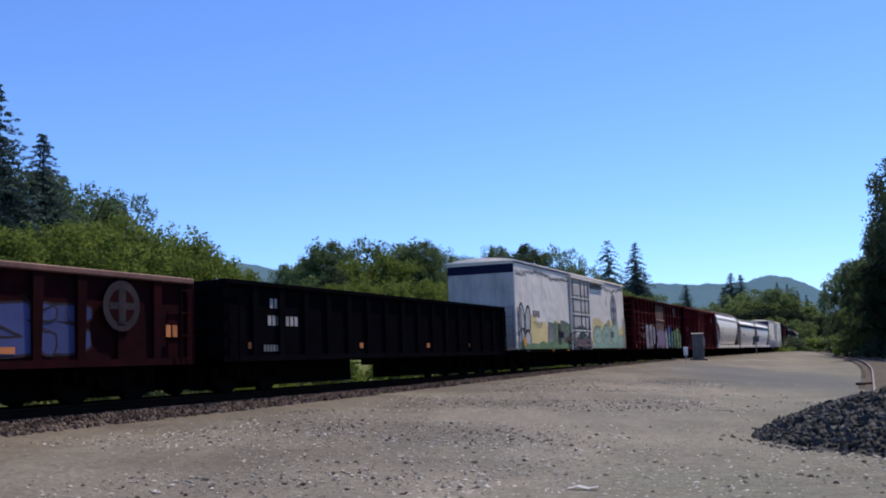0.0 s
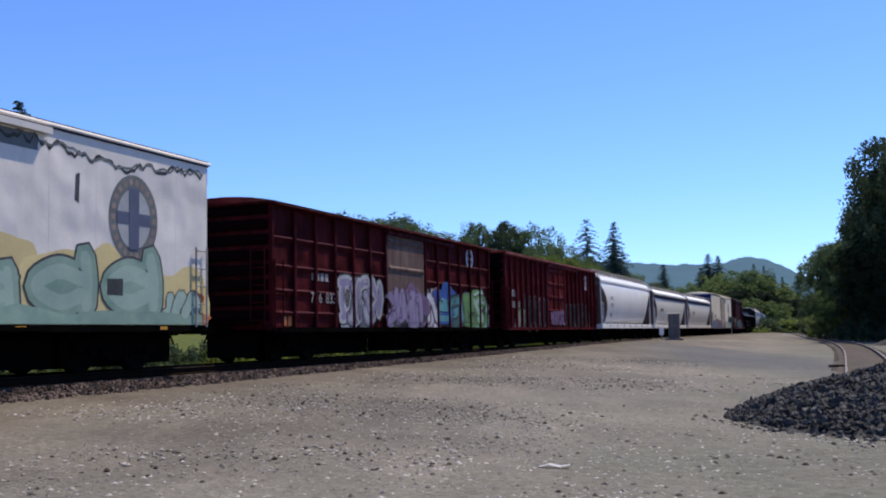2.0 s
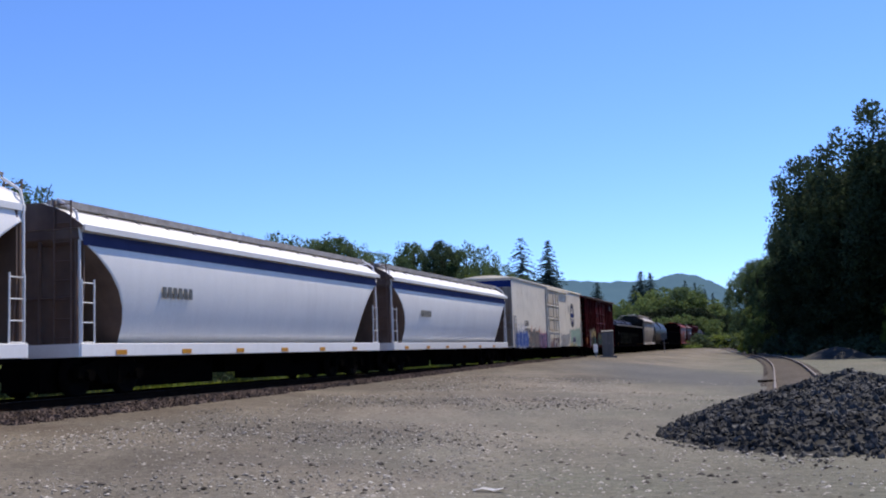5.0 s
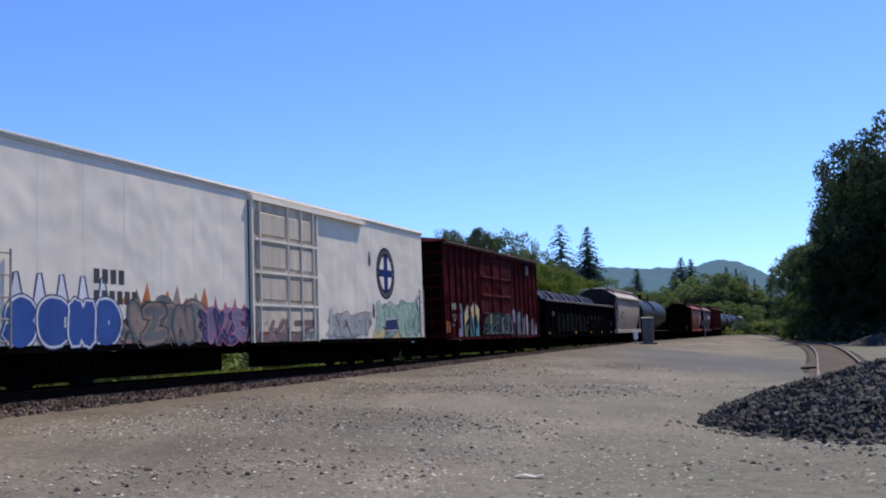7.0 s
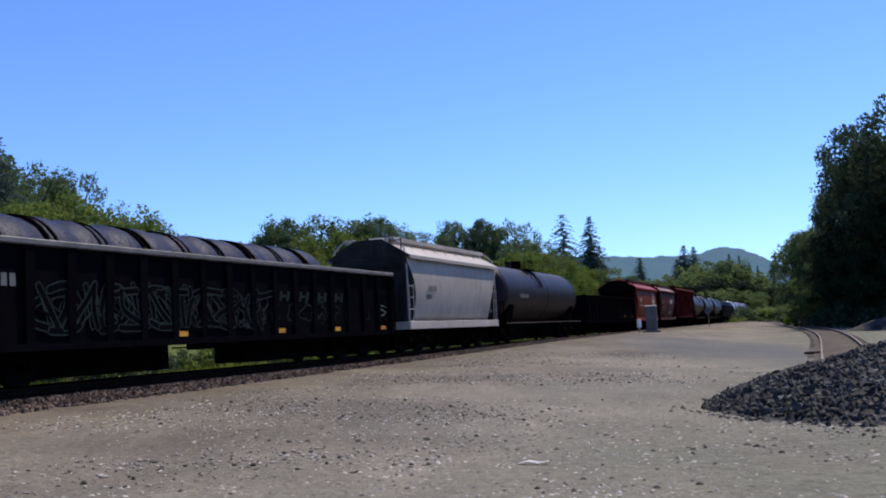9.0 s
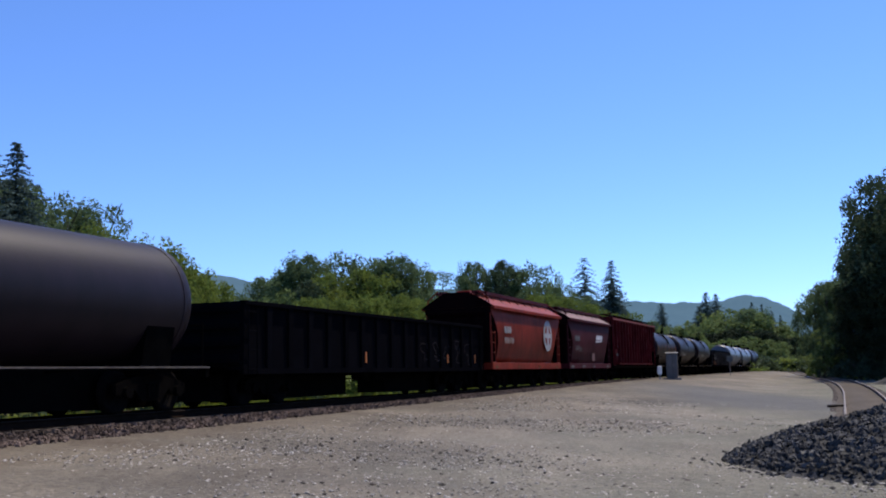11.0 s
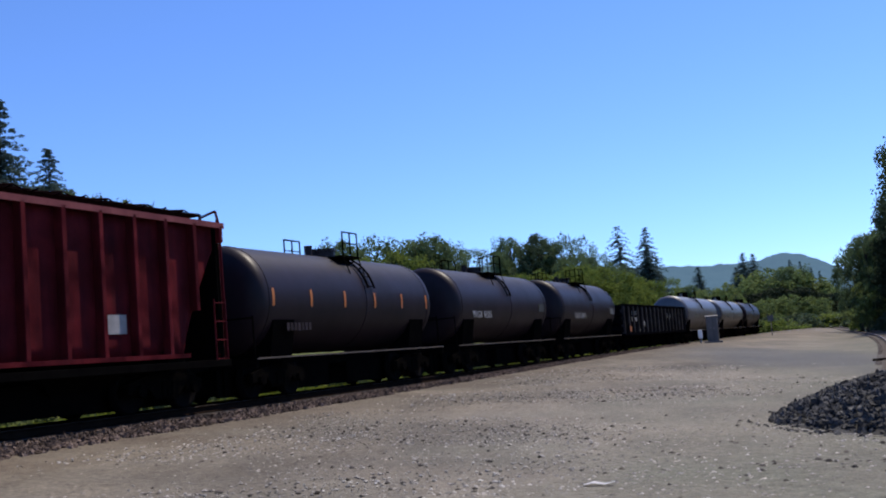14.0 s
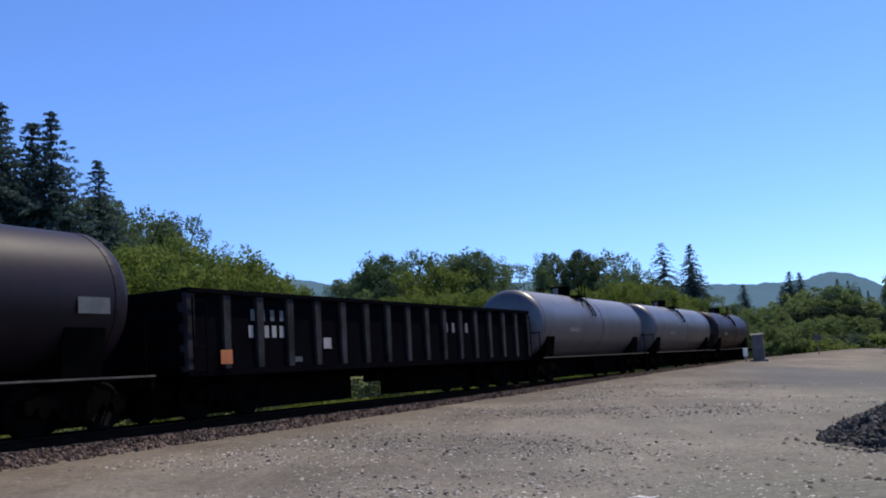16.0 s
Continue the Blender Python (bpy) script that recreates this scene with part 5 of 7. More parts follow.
    # side sills and end frames
    for sy in (-1, 1):
        y = sorted((sy * 1.40, sy * 1.53))
        part("side_sill", box(bmesh.new(), -L / 2, L / 2, *y, sill[0], sill[1], bevel=0.012), paint if not ribs else M["under"], car)
        for sg in (-1, 1):
            ladder(car, sg * (L / 2 - 0.28), sy * 1.49, sill[1] - 0.1, sill[1] + 1.35, paint, True)
            part("corner_post", rod(bmesh.new(), (sg * (L / 2 - 0.05), sy * 1.46, sill[1]), (sg * (L / 2 - 0.05), sy * 1.44, eave), 0.03, 6), paint, car)
            bm = bmesh.new()
            rod(bm, (sg * (L / 2 - 0.05), sy * 1.44, eave), (sg * (L / 2 - 0.05), sy * 1.36, eave + 0.34), 0.03, 6)
            rod(bm, (sg * (L / 2 - 0.05), sy * 1.36, eave + 0.33), (sg * (L / 2 - 0.05), sy * 0.9, roof_top + 0.06), 0.03, 6)
            part("roof_grab", fix(bm), paint, car, "bent grab rail over the roof edge")
        if ribs:
            first = None
            for k in range(ribs):
                x = -L / 2 + 0.12 + (L - 0.24) * k / (ribs - 1)
                cut = max(0.0, abs(x) - inner) / slope
                lo = bottom + (eave - 0.25 - bottom) * cut ** 0.75
                part("rib", box(bmesh.new(), x - 0.06, x + 0.06, *sorted((sy * 1.33, sy * 1.54)), lo, eave - 0.03, bevel=0.012), paint, car)
            part("bottom_flange", box(bmesh.new(), -inner, inner, *sorted((sy * 1.36, sy * 1.545)), bottom - 0.02, bottom + 0.07), paint, car)
    for sg in (-1, 1):
        bm = bmesh.new()
        x = sg * (L / 2 - 0.06)
        for y in (-1.35, -0.45, 0.45, 1.35):
            rod(bm, (x, y, sill[1]), (x, y, eave - 0.15), 0.045, 6)
        rod(bm, (x, -1.35, 2.1), (x, 1.35, 2.1), 0.03, 5)
        part("end_post", fix(bm), end_paint if not ribs else M["under"], car)
        xe = sg * (L / 2 - 0.22)
        prof = [(-1.34, sill[1]), (-1.44, 2.2), (-1.43, eave - 0.05), (1.43, eave - 0.05), (1.44, 2.2), (1.34, sill[1])]
        part("end_sheet", fix(loft(bmesh.new(), [[(xe + d, yy, zz) for yy, zz in prof] for d in (-0.02, 0.02)])), end_paint if not ribs else M["under"], car, "end sheet, brown-stained on white cars, painted dark for shade elsewhere")
        ladder(car, sg * (L / 2 + 0.05), -1.1, sill[1], roof_top, end_paint if not ribs else paint, False)
        bm = bmesh.new()
        rod(bm, (sg * (L / 2 - 0.05), -1.0, roof_top - 0.1), (sg * (L / 2 - 0.05), -0.9, zr + 0.06), 0.02, 5)
        rod(bm, (sg * (L / 2 - 0.05), -0.9, zr + 0.06), (sg * (L / 2 - 0.7), -0.9, zr + 0.04), 0.02, 5)
        part("grab_iron", fix(bm), board, car)
        part("end_sill", box(bmesh.new(), min(x, x + sg * 0.1), max(x, x + sg * 0.1), -1.5, 1.5, sill[0], sill[1]), paint if not ribs else M["under"], car)
    # discharge chutes
    for k in range(chutes):
        x = -inner + 2 * inner * (k + 0.5) / chutes
        w = inner / chutes * 0.9
        rings = [[(x - w * a, -1.2 * a, z), (x + w * a, -1.2 * a, z), (x + w * a, 1.2 * a, z), (x - w * a, 1.2 * a, z)] for a, z in ((1.0, bottom + 0.05), (0.45, 0.5), (0.42, 0.36))]
        part("discharge_chute", fix(loft(bmesh.new(), rings)), M["under"], car)
    running_gear(car, L, 1.75, 1.05)
    return car


# ---------------------------------------------------------------- tank cars
def tank_car(L, label, paint, seed, r=1.40, zc=2.46, platform="full", stripes=0, shift=0.0, cage=0.0):
    car = root("tank_car", label, "railcar", "freight train cars")
    n = 40
    rings = []
    h = L / 2 - 0.25
    prof = [(-h, 0.05), (-h + 0.04, 0.55), (-h + 0.11, 0.95), (-h + 0.20, 1.22), (-h + 0.30, 1.35), (-h + 0.42, r), (-h + 0.6, r)] + [(-h + 0.6 + (2 * h - 1.2) * k / 6, r) for k in range(1, 6)] + [(h - 0.6, r), (h - 0.42, r), (h - 0.30, 1.35), (h - 0.20, 1.22), (h - 0.11, 0.95), (h - 0.04, 0.55), (h, 0.05)]
    for x, q in prof:
        rings.append([(x, q * math.cos(2 * math.pi * k / n), zc + q * math.sin(2 * math.pi * k / n)) for k in range(n)])
    part("tank_shell", fix(loft(bmesh.new(), rings)), paint, car, "", True)
    for x in (-h + 0.62, 0.04 * L, h - 0.62):
        rr = [[(x + d, (r + 0.012) * math.cos(2 * math.pi * k / n), zc + (r + 0.012) * math.sin(2 * math.pi * k / n)) for k in range(n)] for d in (-0.05, 0.05)]
        part("band", fix(loft(bmesh.new(), rr)), paint, car)
    # saddles and side sill
    for x in (-L / 2 + 1.6, L / 2 - 1.6):
        part("saddle", fix(loft(bmesh.new(), [[(x - 0.5, -1.15, 0.95), (x + 0.5, -1.15, 0.95), (x + 0.5, 1.15, 0.95), (x - 0.5, 1.15, 0.95)], [(x - 0.5, -1.3, 1.9), (x + 0.5, -1.3, 1.9), (x + 0.5, 1.3, 1.9), (x - 0.5, 1.3, 1.9)]])), M["under"], car)
    for sy in (-1, 1):
        bm = bmesh.new()
        box(bm, -L / 2, L / 2, *sorted((sy * 1.36, sy * 1.48)), 0.92, 0.98)
        for k in range(5):
            x = -L / 2 + 0.3 + (L - 0.6) * k / 4
            rod(bm, (x, sy * 1.4, 0.95), (x, sy * 0.4, 0.9), 0.03, 5)
        part("side_walkway", fix(bm), M["under"], car)
        # Lighter strip paints in the lit edge of the walkway.
        bm = bmesh.new()
        box(bm, -L / 2, L / 2, *sorted((sy * 1.48, sy * 1.492)), 0.955, 0.99)
        part("walkway_edge", bm, M["dusty_tie"], car, "steel edge painted lighter as if lit")
    # manway, valves and the platform round them
    bm = bmesh.new()
    tall = 0.34 if platform == "low" else 0.16
    rod(bm, (shift, 0, zc + r - 0.1), (shift, 0, zc + r + tall), 0.42, 16)
    rod(bm, (shift, 0, zc + r + tall), (shift, 0, zc + r + tall + 0.06), 0.46, 16)
    part("manway", fix(bm), M["under"] if platform == "low" else paint, car)
    part("valve", rod(bmesh.new(), (shift - 0.75, 0, zc + r - 0.05), (shift - 0.75, 0, zc + r + 0.30), 0.12, 10), paint, car)
    part("valve", rod(bmesh.new(), (shift + 0.7, 0.1, zc + r - 0.05), (shift + 0.7, 0.1, zc + r + 0.22), 0.09, 10), paint, car)
    if platform:
        zp = zc + r * 0.93
        px0, px1 = (shift - 0.7, shift + 0.75) if cage else (shift - 0.45, shift + 0.45)
        for sy in (-1, 1):
            bm = bmesh.new()
            box(bm, px0 - 0.15, px1 + 0.15, *sorted((sy * 0.55, sy * 1.0)), zp - 0.02, zp + 0.03)
            for x in (px0, px1):
                rod(bm, (x, sy * 0.98, zp), (x, sy * 1.16, zc + r * 0.56), 0.02, 5)
            part("platform", fix(bm), M["under"], car, "steel platform beside the manway")
            top = zp + (0.72 if platform == "full" else 0.5)
            mid = (px0 + px1) / 2
            rails = [("rail_post", (x, sy * 0.98, zp), (x, sy * 0.98, top), 0.024) for x in (px0, mid, px1)]
            rails += [("handrail", (px0, sy * 0.98, top), (px1, sy * 0.98, top), 0.024), ("handrail", (px0, sy * 0.98, zp + 0.4), (px1, sy * 0.98, zp + 0.4), 0.018)]
            if cage:
                rails += [("rail_post", (x, sy * 0.9, zp - 0.05), (x, sy * 0.9, zp + 0.55), 0.022) for x in (px0 - cage, px0 - cage / 2)]
                rails += [("handrail", (px0, sy * 0.98, zp + 0.66), (px0 - cage, sy * 0.9, zp + 0.55), 0.022), ("handrail", (px0, sy * 0.98, zp + 0.32), (px0 - cage, sy * 0.9, zp + 0.28), 0.018)]
            for name, a, b, rr in rails:
                part(name, rod(bmesh.new(), a, b, rr, 6), M["under"], car)
            # curved ladder down the shell
            steps = part("ladder", rod(bmesh.new(), (shift + 0.1, sy * (r + 0.07) * math.cos(radians(66)), zc + (r + 0.07) * math.sin(radians(66))), (shift + 0.5, sy * (r + 0.07) * math.cos(radians(66)), zc + (r + 0.07) * math.sin(radians(66))), 0.018, 5), M["under"], car)
            for dx in (-0.2, 0.2):
                bm = bmesh.new()
                arc = [radians(70 - 7 * k) for k in range(9)]
                loft(bm, [[(shift + 0.3 + dx + u, sy * (r + 0.07 + v) * math.cos(a), zc + (r + 0.07 + v) * math.sin(a)) for u, v in ((-0.025, -0.025), (0.025, -0.025), (0.025, 0.025), (-0.025, 0.025))] for a in arc])
                part("ladder_rail", fix(bm), M["under"], steps)
            for k in range(1, 5):
                a = radians(66 - 12.5 * k)
                part("rung", rod(bmesh.new(), (shift + 0.1, sy * (r + 0.07) * math.cos(a), zc + (r + 0.07) * math.sin(a)), (shift + 0.5, sy * (r + 0.07) * math.cos(a), zc + (r + 0.07) * math.sin(a)), 0.018, 5), M["under"], steps)
    for sg in (-1, 1):
        bm = bmesh.new()
        x = sg * (L / 2 - 0.1)
        for y in (-1.35, 1.35):
            rod(bm, (x, y, 0.95), (x, y, 2.0), 0.022, 5)
        rod(bm, (x, -1.35, 1.95), (x, 1.35, 1.95), 0.022, 5)
        part("end_handrail", fix(bm), M["under"], car)
        part("end_sill", box(bmesh.new(), min(x, x + sg * 0.12), max(x, x + sg * 0.12), -1.45, 1.45, 0.75, 0.98), M["under"], car)
    for k in range(stripes):
        x = -h + 0.75 + (2 * h - 1.5) * k / (stripes - 1)
        pts = [[(x + d, -(r + 0.012) * math.cos(a), zc + (r + 0.012) * math.sin(a)) for a in [radians(-9 + 6 * j) for j in range(4)]] for d in (-0.05, 0.05)]
        part("reflector", loft(bmesh.new(), pts, closed=False), M["g_orange"], car)
    running_gear(car, L, 1.6, 0.95)
    return car


# ---------------------------------------------------------------- gondolas
def gondola(L, label, paint, z0, z1, ribs, seed, chord=None, rib_paint=None):
    car = root("gondola_car", label, "railcar", "freight train cars")
    hw = 1.40
    part("floor_plate", B(-L / 2, L / 2, -hw, hw, 1.0, 1.1), paint, car)
    rib = None
    for sy in (-1, 1):
        y = sy * hw
        s = lambda a, b: sorted((y + sy * a, y + sy * b))
        part("side_wall", box(bmesh.new(), -L / 2, L / 2, *s(-0.03, 0.03), z0, z1), paint, car)
        part("top_chord", box(bmesh.new(), -L / 2, L / 2, *s(-0.06, 0.15), z1 - 0.12, z1, bevel=0.02), chord or paint, car)
        part("bottom_chord", box(bmesh.new(), -L / 2, L / 2, *s(-0.02, 0.10), z0, z0 + 0.14), paint, car)
        for k in range(ribs):
            x = -L / 2 + 0.1 + (L - 0.2) * k / (ribs - 1)
            m = pose(x, y, 0)
            if rib is None:
                h = z1 - 0.12 - z0 - 0.14
                rings = [[(-0.13 * w, -0.12 * w, z), (0.13 * w, -0.12 * w, z), (0.13 * w, 0.12 * w, z), (-0.13 * w, 0.12 * w, z)] for w, z in ((0.8, z0 + 0.1), (1.0, z1 - 0.1))]
                rib = part("rib", fix(loft(bmesh.new(), rings)), rib_paint or paint, car)
                rib.matrix_basis = m
            else:
                again(rib, m, car)
        for sg in (-1, 1):
            ladder(car, sg * (L / 2 - 0.3), sy * (hw + 0.17), z0, z1 - 0.2, paint, True)
    for sg in (-1, 1):
        part("end_wall", corrugated_end(bmesh.new(), sg * L / 2, sg, hw, z0 + 0.1, z1 - 0.02, 4), paint, car)
        part("end_platform", box(bmesh.new(), *sorted((sg * L / 2, sg * (L / 2 + 0.3))), -1.1, 1.1, 0.98, 1.03), M["under"], car)
    running_gear(car, L, 2.0, 1.0)
    brake_gear(car, -1.0, 3)
    return car


# ---------------------------------------------------------------- the train, leading car first
S0, SPEED = 9.669, 21.078
TRAIN = []


def couple(car, start, L):
    TRAIN.append((car, start + L / 2))
    return car


def build_train():
    Y = -1.5
    # a grimy red low car with blue lettering
    c = couple(gondola(16.0, "grimy dark red gondola with faded blue graffiti", M["dark_red"], 0.72, 2.58, 15, 1, M["chord_sunlit"]), -6.6, 16.0)
    piece(c, -3.2, 5.0, 0.86, 2.0, "DOLK", [(0.10, M["faded"]), (0.0, M["faded_blue"])], -1.425, 3, fat=0.34, drips=6)
    piece(c, -7.6, -3.6, 0.86, 2.0, "SR", [(0.0, M["faded_blue"])], -1.425, 4, fat=0.3)
    block(c, [(2.2, 0.98), (2.9, 0.98), (2.9, 1.1), (2.2, 1.1)], -1.455, M["g_orange"])
    emblem(c, 5.6, 1.9, 0.55, 0.5, -1.54, M["faded"], M["dark_red"], M["faded"])
    bars(c, 7.0, 1.3, 0.25, 2, M["g_orange"], -1.54)
    # black scrap gondola
    c = couple(gondola(20.0, "black steel gondola heaped with scrap", M["black"], 0.75, 2.67, 17, 2), 10.6, 20.0)
    bars(c, -7.9, 2.05, 0.24, 3, M["decal_white"], -1.435)
    bars(c, -8.0, 1.62, 0.24, 7, M["decal_white"], -1.435)
    bars(c, -8.2, 0.98, 0.16, 6, M["g_grey"], -1.435)
    for x in (-8.9, -3.0, 2.0, 6.0):
        part("reflector", B(x, x + 0.22, -1.445, -1.433, 1.05, 1.2), M["g_orange"], c)
    rnd = random.Random(4)
    bm = bmesh.new()
    for k in range(420):
        x = rnd.uniform(-9.5, 9.5)
        rock(bm, (x, rnd.uniform(-1.2, 1.2), 2.38 + 0.28 * noise.noise((x * 0.6, 1, 1)) + rnd.uniform(0, 0.12)), rnd.uniform(0.10, 0.24), rnd)
    box(bm, -9.6, 9.6, -1.33, 1.33, 1.12, 2.35)
    load = part("scrap_load", bm, M["g_grey"])
    couple(tagged(load, "heap of grey scrap metal in an open gondola", "scrap metal"), 10.6, 20.0)
    # white insulated car with green lettering
    c = couple(insulated_boxcar(21.01, "weathered white insulated boxcar with green and yellow graffiti", M["white"], 0.82, 4.72, (-1.8, 1.8), 1, M["navy"], M["door_grey"]), 32.07, 21.01)
    y = Y
    zigzag(c, -10.4, 10.3, 4.25, y, M["g_dark"], 7, amp=0.11, step=0.10, t=0.075)
    zigzag(c, -10.4, -1.7, 4.33, y - 0.002, M["g_grey"], 8, amp=0.09, step=0.16, t=0.05)
    zigzag(c, 2.6, 10.3, 4.30, y - 0.002, M["g_grey"], 9, amp=0.09, step=0.16, t=0.05)
    bm = bmesh.new()
    quad(bm, (2.3, y - 0.003, 4.15), (5.0, y - 0.003, 4.15), (5.0, y - 0.003, 4.45), (2.3, y - 0.003, 4.45))
    part("graffiti", bm, M["g_grey"], c, "grey sprayed patch")
    emblem(c, 7.8, 3.15, 0.80, 0.92, y, M["g_grey"], M["g_pale"], M["g_blue_grey"], M["g_tan"])
    bars(c, -8.05, 2.36, 0.30, 4, M["decal_dark"], y)
    lettering(c, "793309", -8.05, 1.88, 0.31, M["decal_dark"], y, 1.05)
    # yellow ground behind everything, green foot below
    for k, (xa, xb, top) in enumerate(((-9.2, -6.0, 2.35), (-6.2, -1.65, 2.2), (2.65, 5.0, 2.55), (4.6, 7.6, 2.35), (7.2, 10.35, 2.25))):
        rnd = random.Random(k + 90)
        pts = [(xa, 1.0), (xb, 1.0), (xb, top - 0.25)] + [(xb + (xa - xb) * q / 5, top + rnd.uniform(-0.3, 0.3)) for q in range(1, 5)] + [(xa, top - 0.3)]
        block(c, pts, y - 0.0015 - 0.0004 * k, M["g_yellow"], soft=True, label="pale yellow sprayed ground")
    for k, (xa, xb) in enumerate(((-10.3, -6.0), (-6.2, -1.62), (2.62, 6.4), (6.2, 10.3))):
        rnd = random.Random(k + 70)
        pts = [(xa, 0.97), (xb, 0.97), (xb, 1.2)] + [(xb + (xa - xb) * q / 6, 1.22 + rnd.uniform(-0.1, 0.12)) for q in range(1, 6)] + [(xa, 1.2)]
        block(c, pts, y - 0.0205 - 0.0004 * k, M["g_moss"] if k < 2 else M["g_green"], soft=False, label="green sprayed foot line")
    # grey and green slabs with cobweb lines
    for k, (xa, wd, top, ln, paint, rim) in enumerate(((-5.9, 1.25, 2.18, 0.25, "g_grey", "g_moss"), (-4.75, 0.42, 2.25, 0.0, "g_moss", "g_dark"), (-4.2, 0.5, 2.2, 0.05, "g_dark", "g_moss"), (-3.65, 0.42, 2.3, 0.05, "g_moss", "g_dark"), (-3.2, 1.05, 2.3, -0.25, "g_grey", "g_moss"))):
        block(c, [(xa, 1.05), (xa + wd, 1.05), (xa + wd + ln, top - 0.1), (xa + ln * 0.6, top)], y - 0.005 - 0.0016 * k, M[paint], M[rim], 0.05)
    block(c, [(-4.15, 1.5), (-3.2, 1.45), (-3.15, 1.75), (-4.1, 1.82)], y - 0.0135, M["g_black"])
    block(c, [(-3.0, 1.1), (-2.3, 1.15), (-2.2, 1.55), (-2.9, 1.5)], y - 0.0142, M["faded_umber"])
    piece(c, -3.1, -1.7, 1.2, 2.25, "S", [(0.07, M["g_dark"]), (0.0, M["g_moss"])], y - 0.010, 16, fat=0.3)
    block(c, [(-2.35, 1.4), (-1.95, 1.6), (-1.75, 1.35), (-2.1, 1.15)], y - 0.018, M["g_tan"], M["g_dark"], 0.03)
    for q in range(9):
        bm = bmesh.new()
        a = 0.25 + 1.1 * q / 8
        ribbon(bm, [(-5.75, 1.25), (-5.75 + 0.7 * math.cos(a), 1.25 + 0.45 * math.sin(a)), (-5.75 + 1.2 * math.cos(a), 1.25 + 0.8 * math.sin(a))], 0.022, y - 0.0145 - 0.0001 * q, 0)
        part("graffiti", bm, M["g_pale"], c, "thin sprayed cobweb line")
    # three pale green bubble letters
    green = [(0.10, M["decal_dark"]), (0.0, M["g_green"]), (-0.28, M["g_mint"])]
    piece(c, 2.75, 4.75, 1.0, 2.22, "a", green, y - 0.004, 12, fat=0.40, wild=0.0, bent=False)
    piece(c, 4.75, 6.75, 1.0, 2.6, "d", green, y - 0.004, 13, fat=0.36, wild=0.0, bent=False)
    piece(c, 6.75, 8.85, 1.0, 2.7, "d", green, y - 0.004, 14, fat=0.36, wild=0.0, bent=False)
    block(c, [(6.95, 1.55), (7.45, 1.55), (7.45, 1.9), (6.95, 1.88)], y - 0.013, M["g_dark"])
    piece(c, 8.9, 10.2, 1.0, 1.75, "II", [(0.06, M["decal_dark"]), (0.0, M["g_mint"])], y - 0.004, 15, back=(M["g_orange"],), fat=0.5)
    # dark letters on the door
    piece(c, -1.7, 1.7, 0.95, 2.2, "UML", [(0.08, M["g_black"]), (0.0, M["g_teal_dark"])], y - 0.092, 17, back=(M["g_black"], M["g_dark"], M["faded_umber"]), fat=0.42, drips=8)
    piece(c, -1.6, 1.6, 1.0, 1.5, "ON", [(0.04, M["g_black"]), (0.0, M["g_pink_dull"])], y - 0.115, 18, fat=0.3)
    for k, x in enumerate((-1.35, 0.45)):
        block(c, [(x, 1.68), (x + 0.8, 1.70), (x + 0.8, 1.76), (x, 1.75)], y - 0.14, M["g_white"])
    # grey bubble letter at the leading end
    for k, (x, z, w, h, lean) in enumerate(((-9.62, 1.70, 0.62, 1.15, -0.12), (-8.92, 1.66, 0.62, 1.10, 0.16), (-9.72, 1.0, 0.78, 0.78, 0.0), (-8.92, 0.98, 0.76, 0.72, 0.0))):
        block(c, lobe(x, z, w, h, lean), y - 0.004 - 0.003 * k, M["g_pale"], M["g_black"], 0.12, soft=True, label="grey bubble of sprayed paint")
    for x in (6.0,):
        block(c, [(x, 3.35), (x + 0.12, 3.3), (x + 0.14, 3.9), (x + 0.02, 3.85)], y - 0.004, M["decal_dark"], label="dark patch where paint peeled")
    part("reflector", B(-9.7, -9.35, y - 0.07, y - 0.062, 1.1, 1.45), M["yellow"], c)
    for x in (-5.2, -2.6, 4.5, 8.7):
        part("reflector", B(x, x + 0.25, y - 0.016, y - 0.012, 0.86, 0.93), M["yellow"], c)
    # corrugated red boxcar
    c = couple(ribbed_boxcar(17.83, "red corrugated boxcar with grey and rainbow graffiti", M["red"], 0.78, 4.18, (-1.5, 1.65), 7, 3, (3.29, 2.54, 1.90, 1.31), M["door_brown"], 0.10, end_paint=M["shade_dark_red"]), 56.02, 17.83)
    y = -1.405
    bars(c, -6.6, 2.22, 0.30, 4, M["decal_white"], y)
    lettering(c, "756 833", -6.75, 1.60, 0.30, M["decal_white"], y - 0.052, 1.1)
    piece(c, -5.0, -1.95, 0.88, 2.55, "EaR", [(0.10, M["g_dark"]), (0.0, M["g_pale"]), (-0.22, M["g_lilac"])], y - 0.05, 21, back=(M["g_pale"], M["g_grey"]), fat=0.42, lean=0.05, drips=16)
    piece(c, -1.65, 1.4, 0.95, 2.2, "ODS", [(0.08, M["g_purple"]), (0.0, M["g_lilac"])], y - 0.12, 22, back=(M["g_purple"], M["g_lilac"], M["g_dark"]), fat=0.3, drips=14)
    for k, (xa, xb, glyph, one, two) in enumerate(((1.6, 2.9, "K", "g_pink_dull", "g_white"), (2.8, 4.4, "E", "g_blue", "g_teal"), (4.3, 5.8, "R", "g_teal_dark", "g_teal"), (5.7, 7.1, "S", "g_moss", "g_lime"), (7.0, 8.3, "a", "g_lime", "g_mint"))):
        piece(c, xa, xb, 0.92, 2.3, glyph, [(0.08, M["g_black"]), (0.0, M[one]), (-0.2, M[two])], y - 0.05, 230 + k, back=(M[one], M["g_dark"], M[two]), fat=0.42, drips=4)
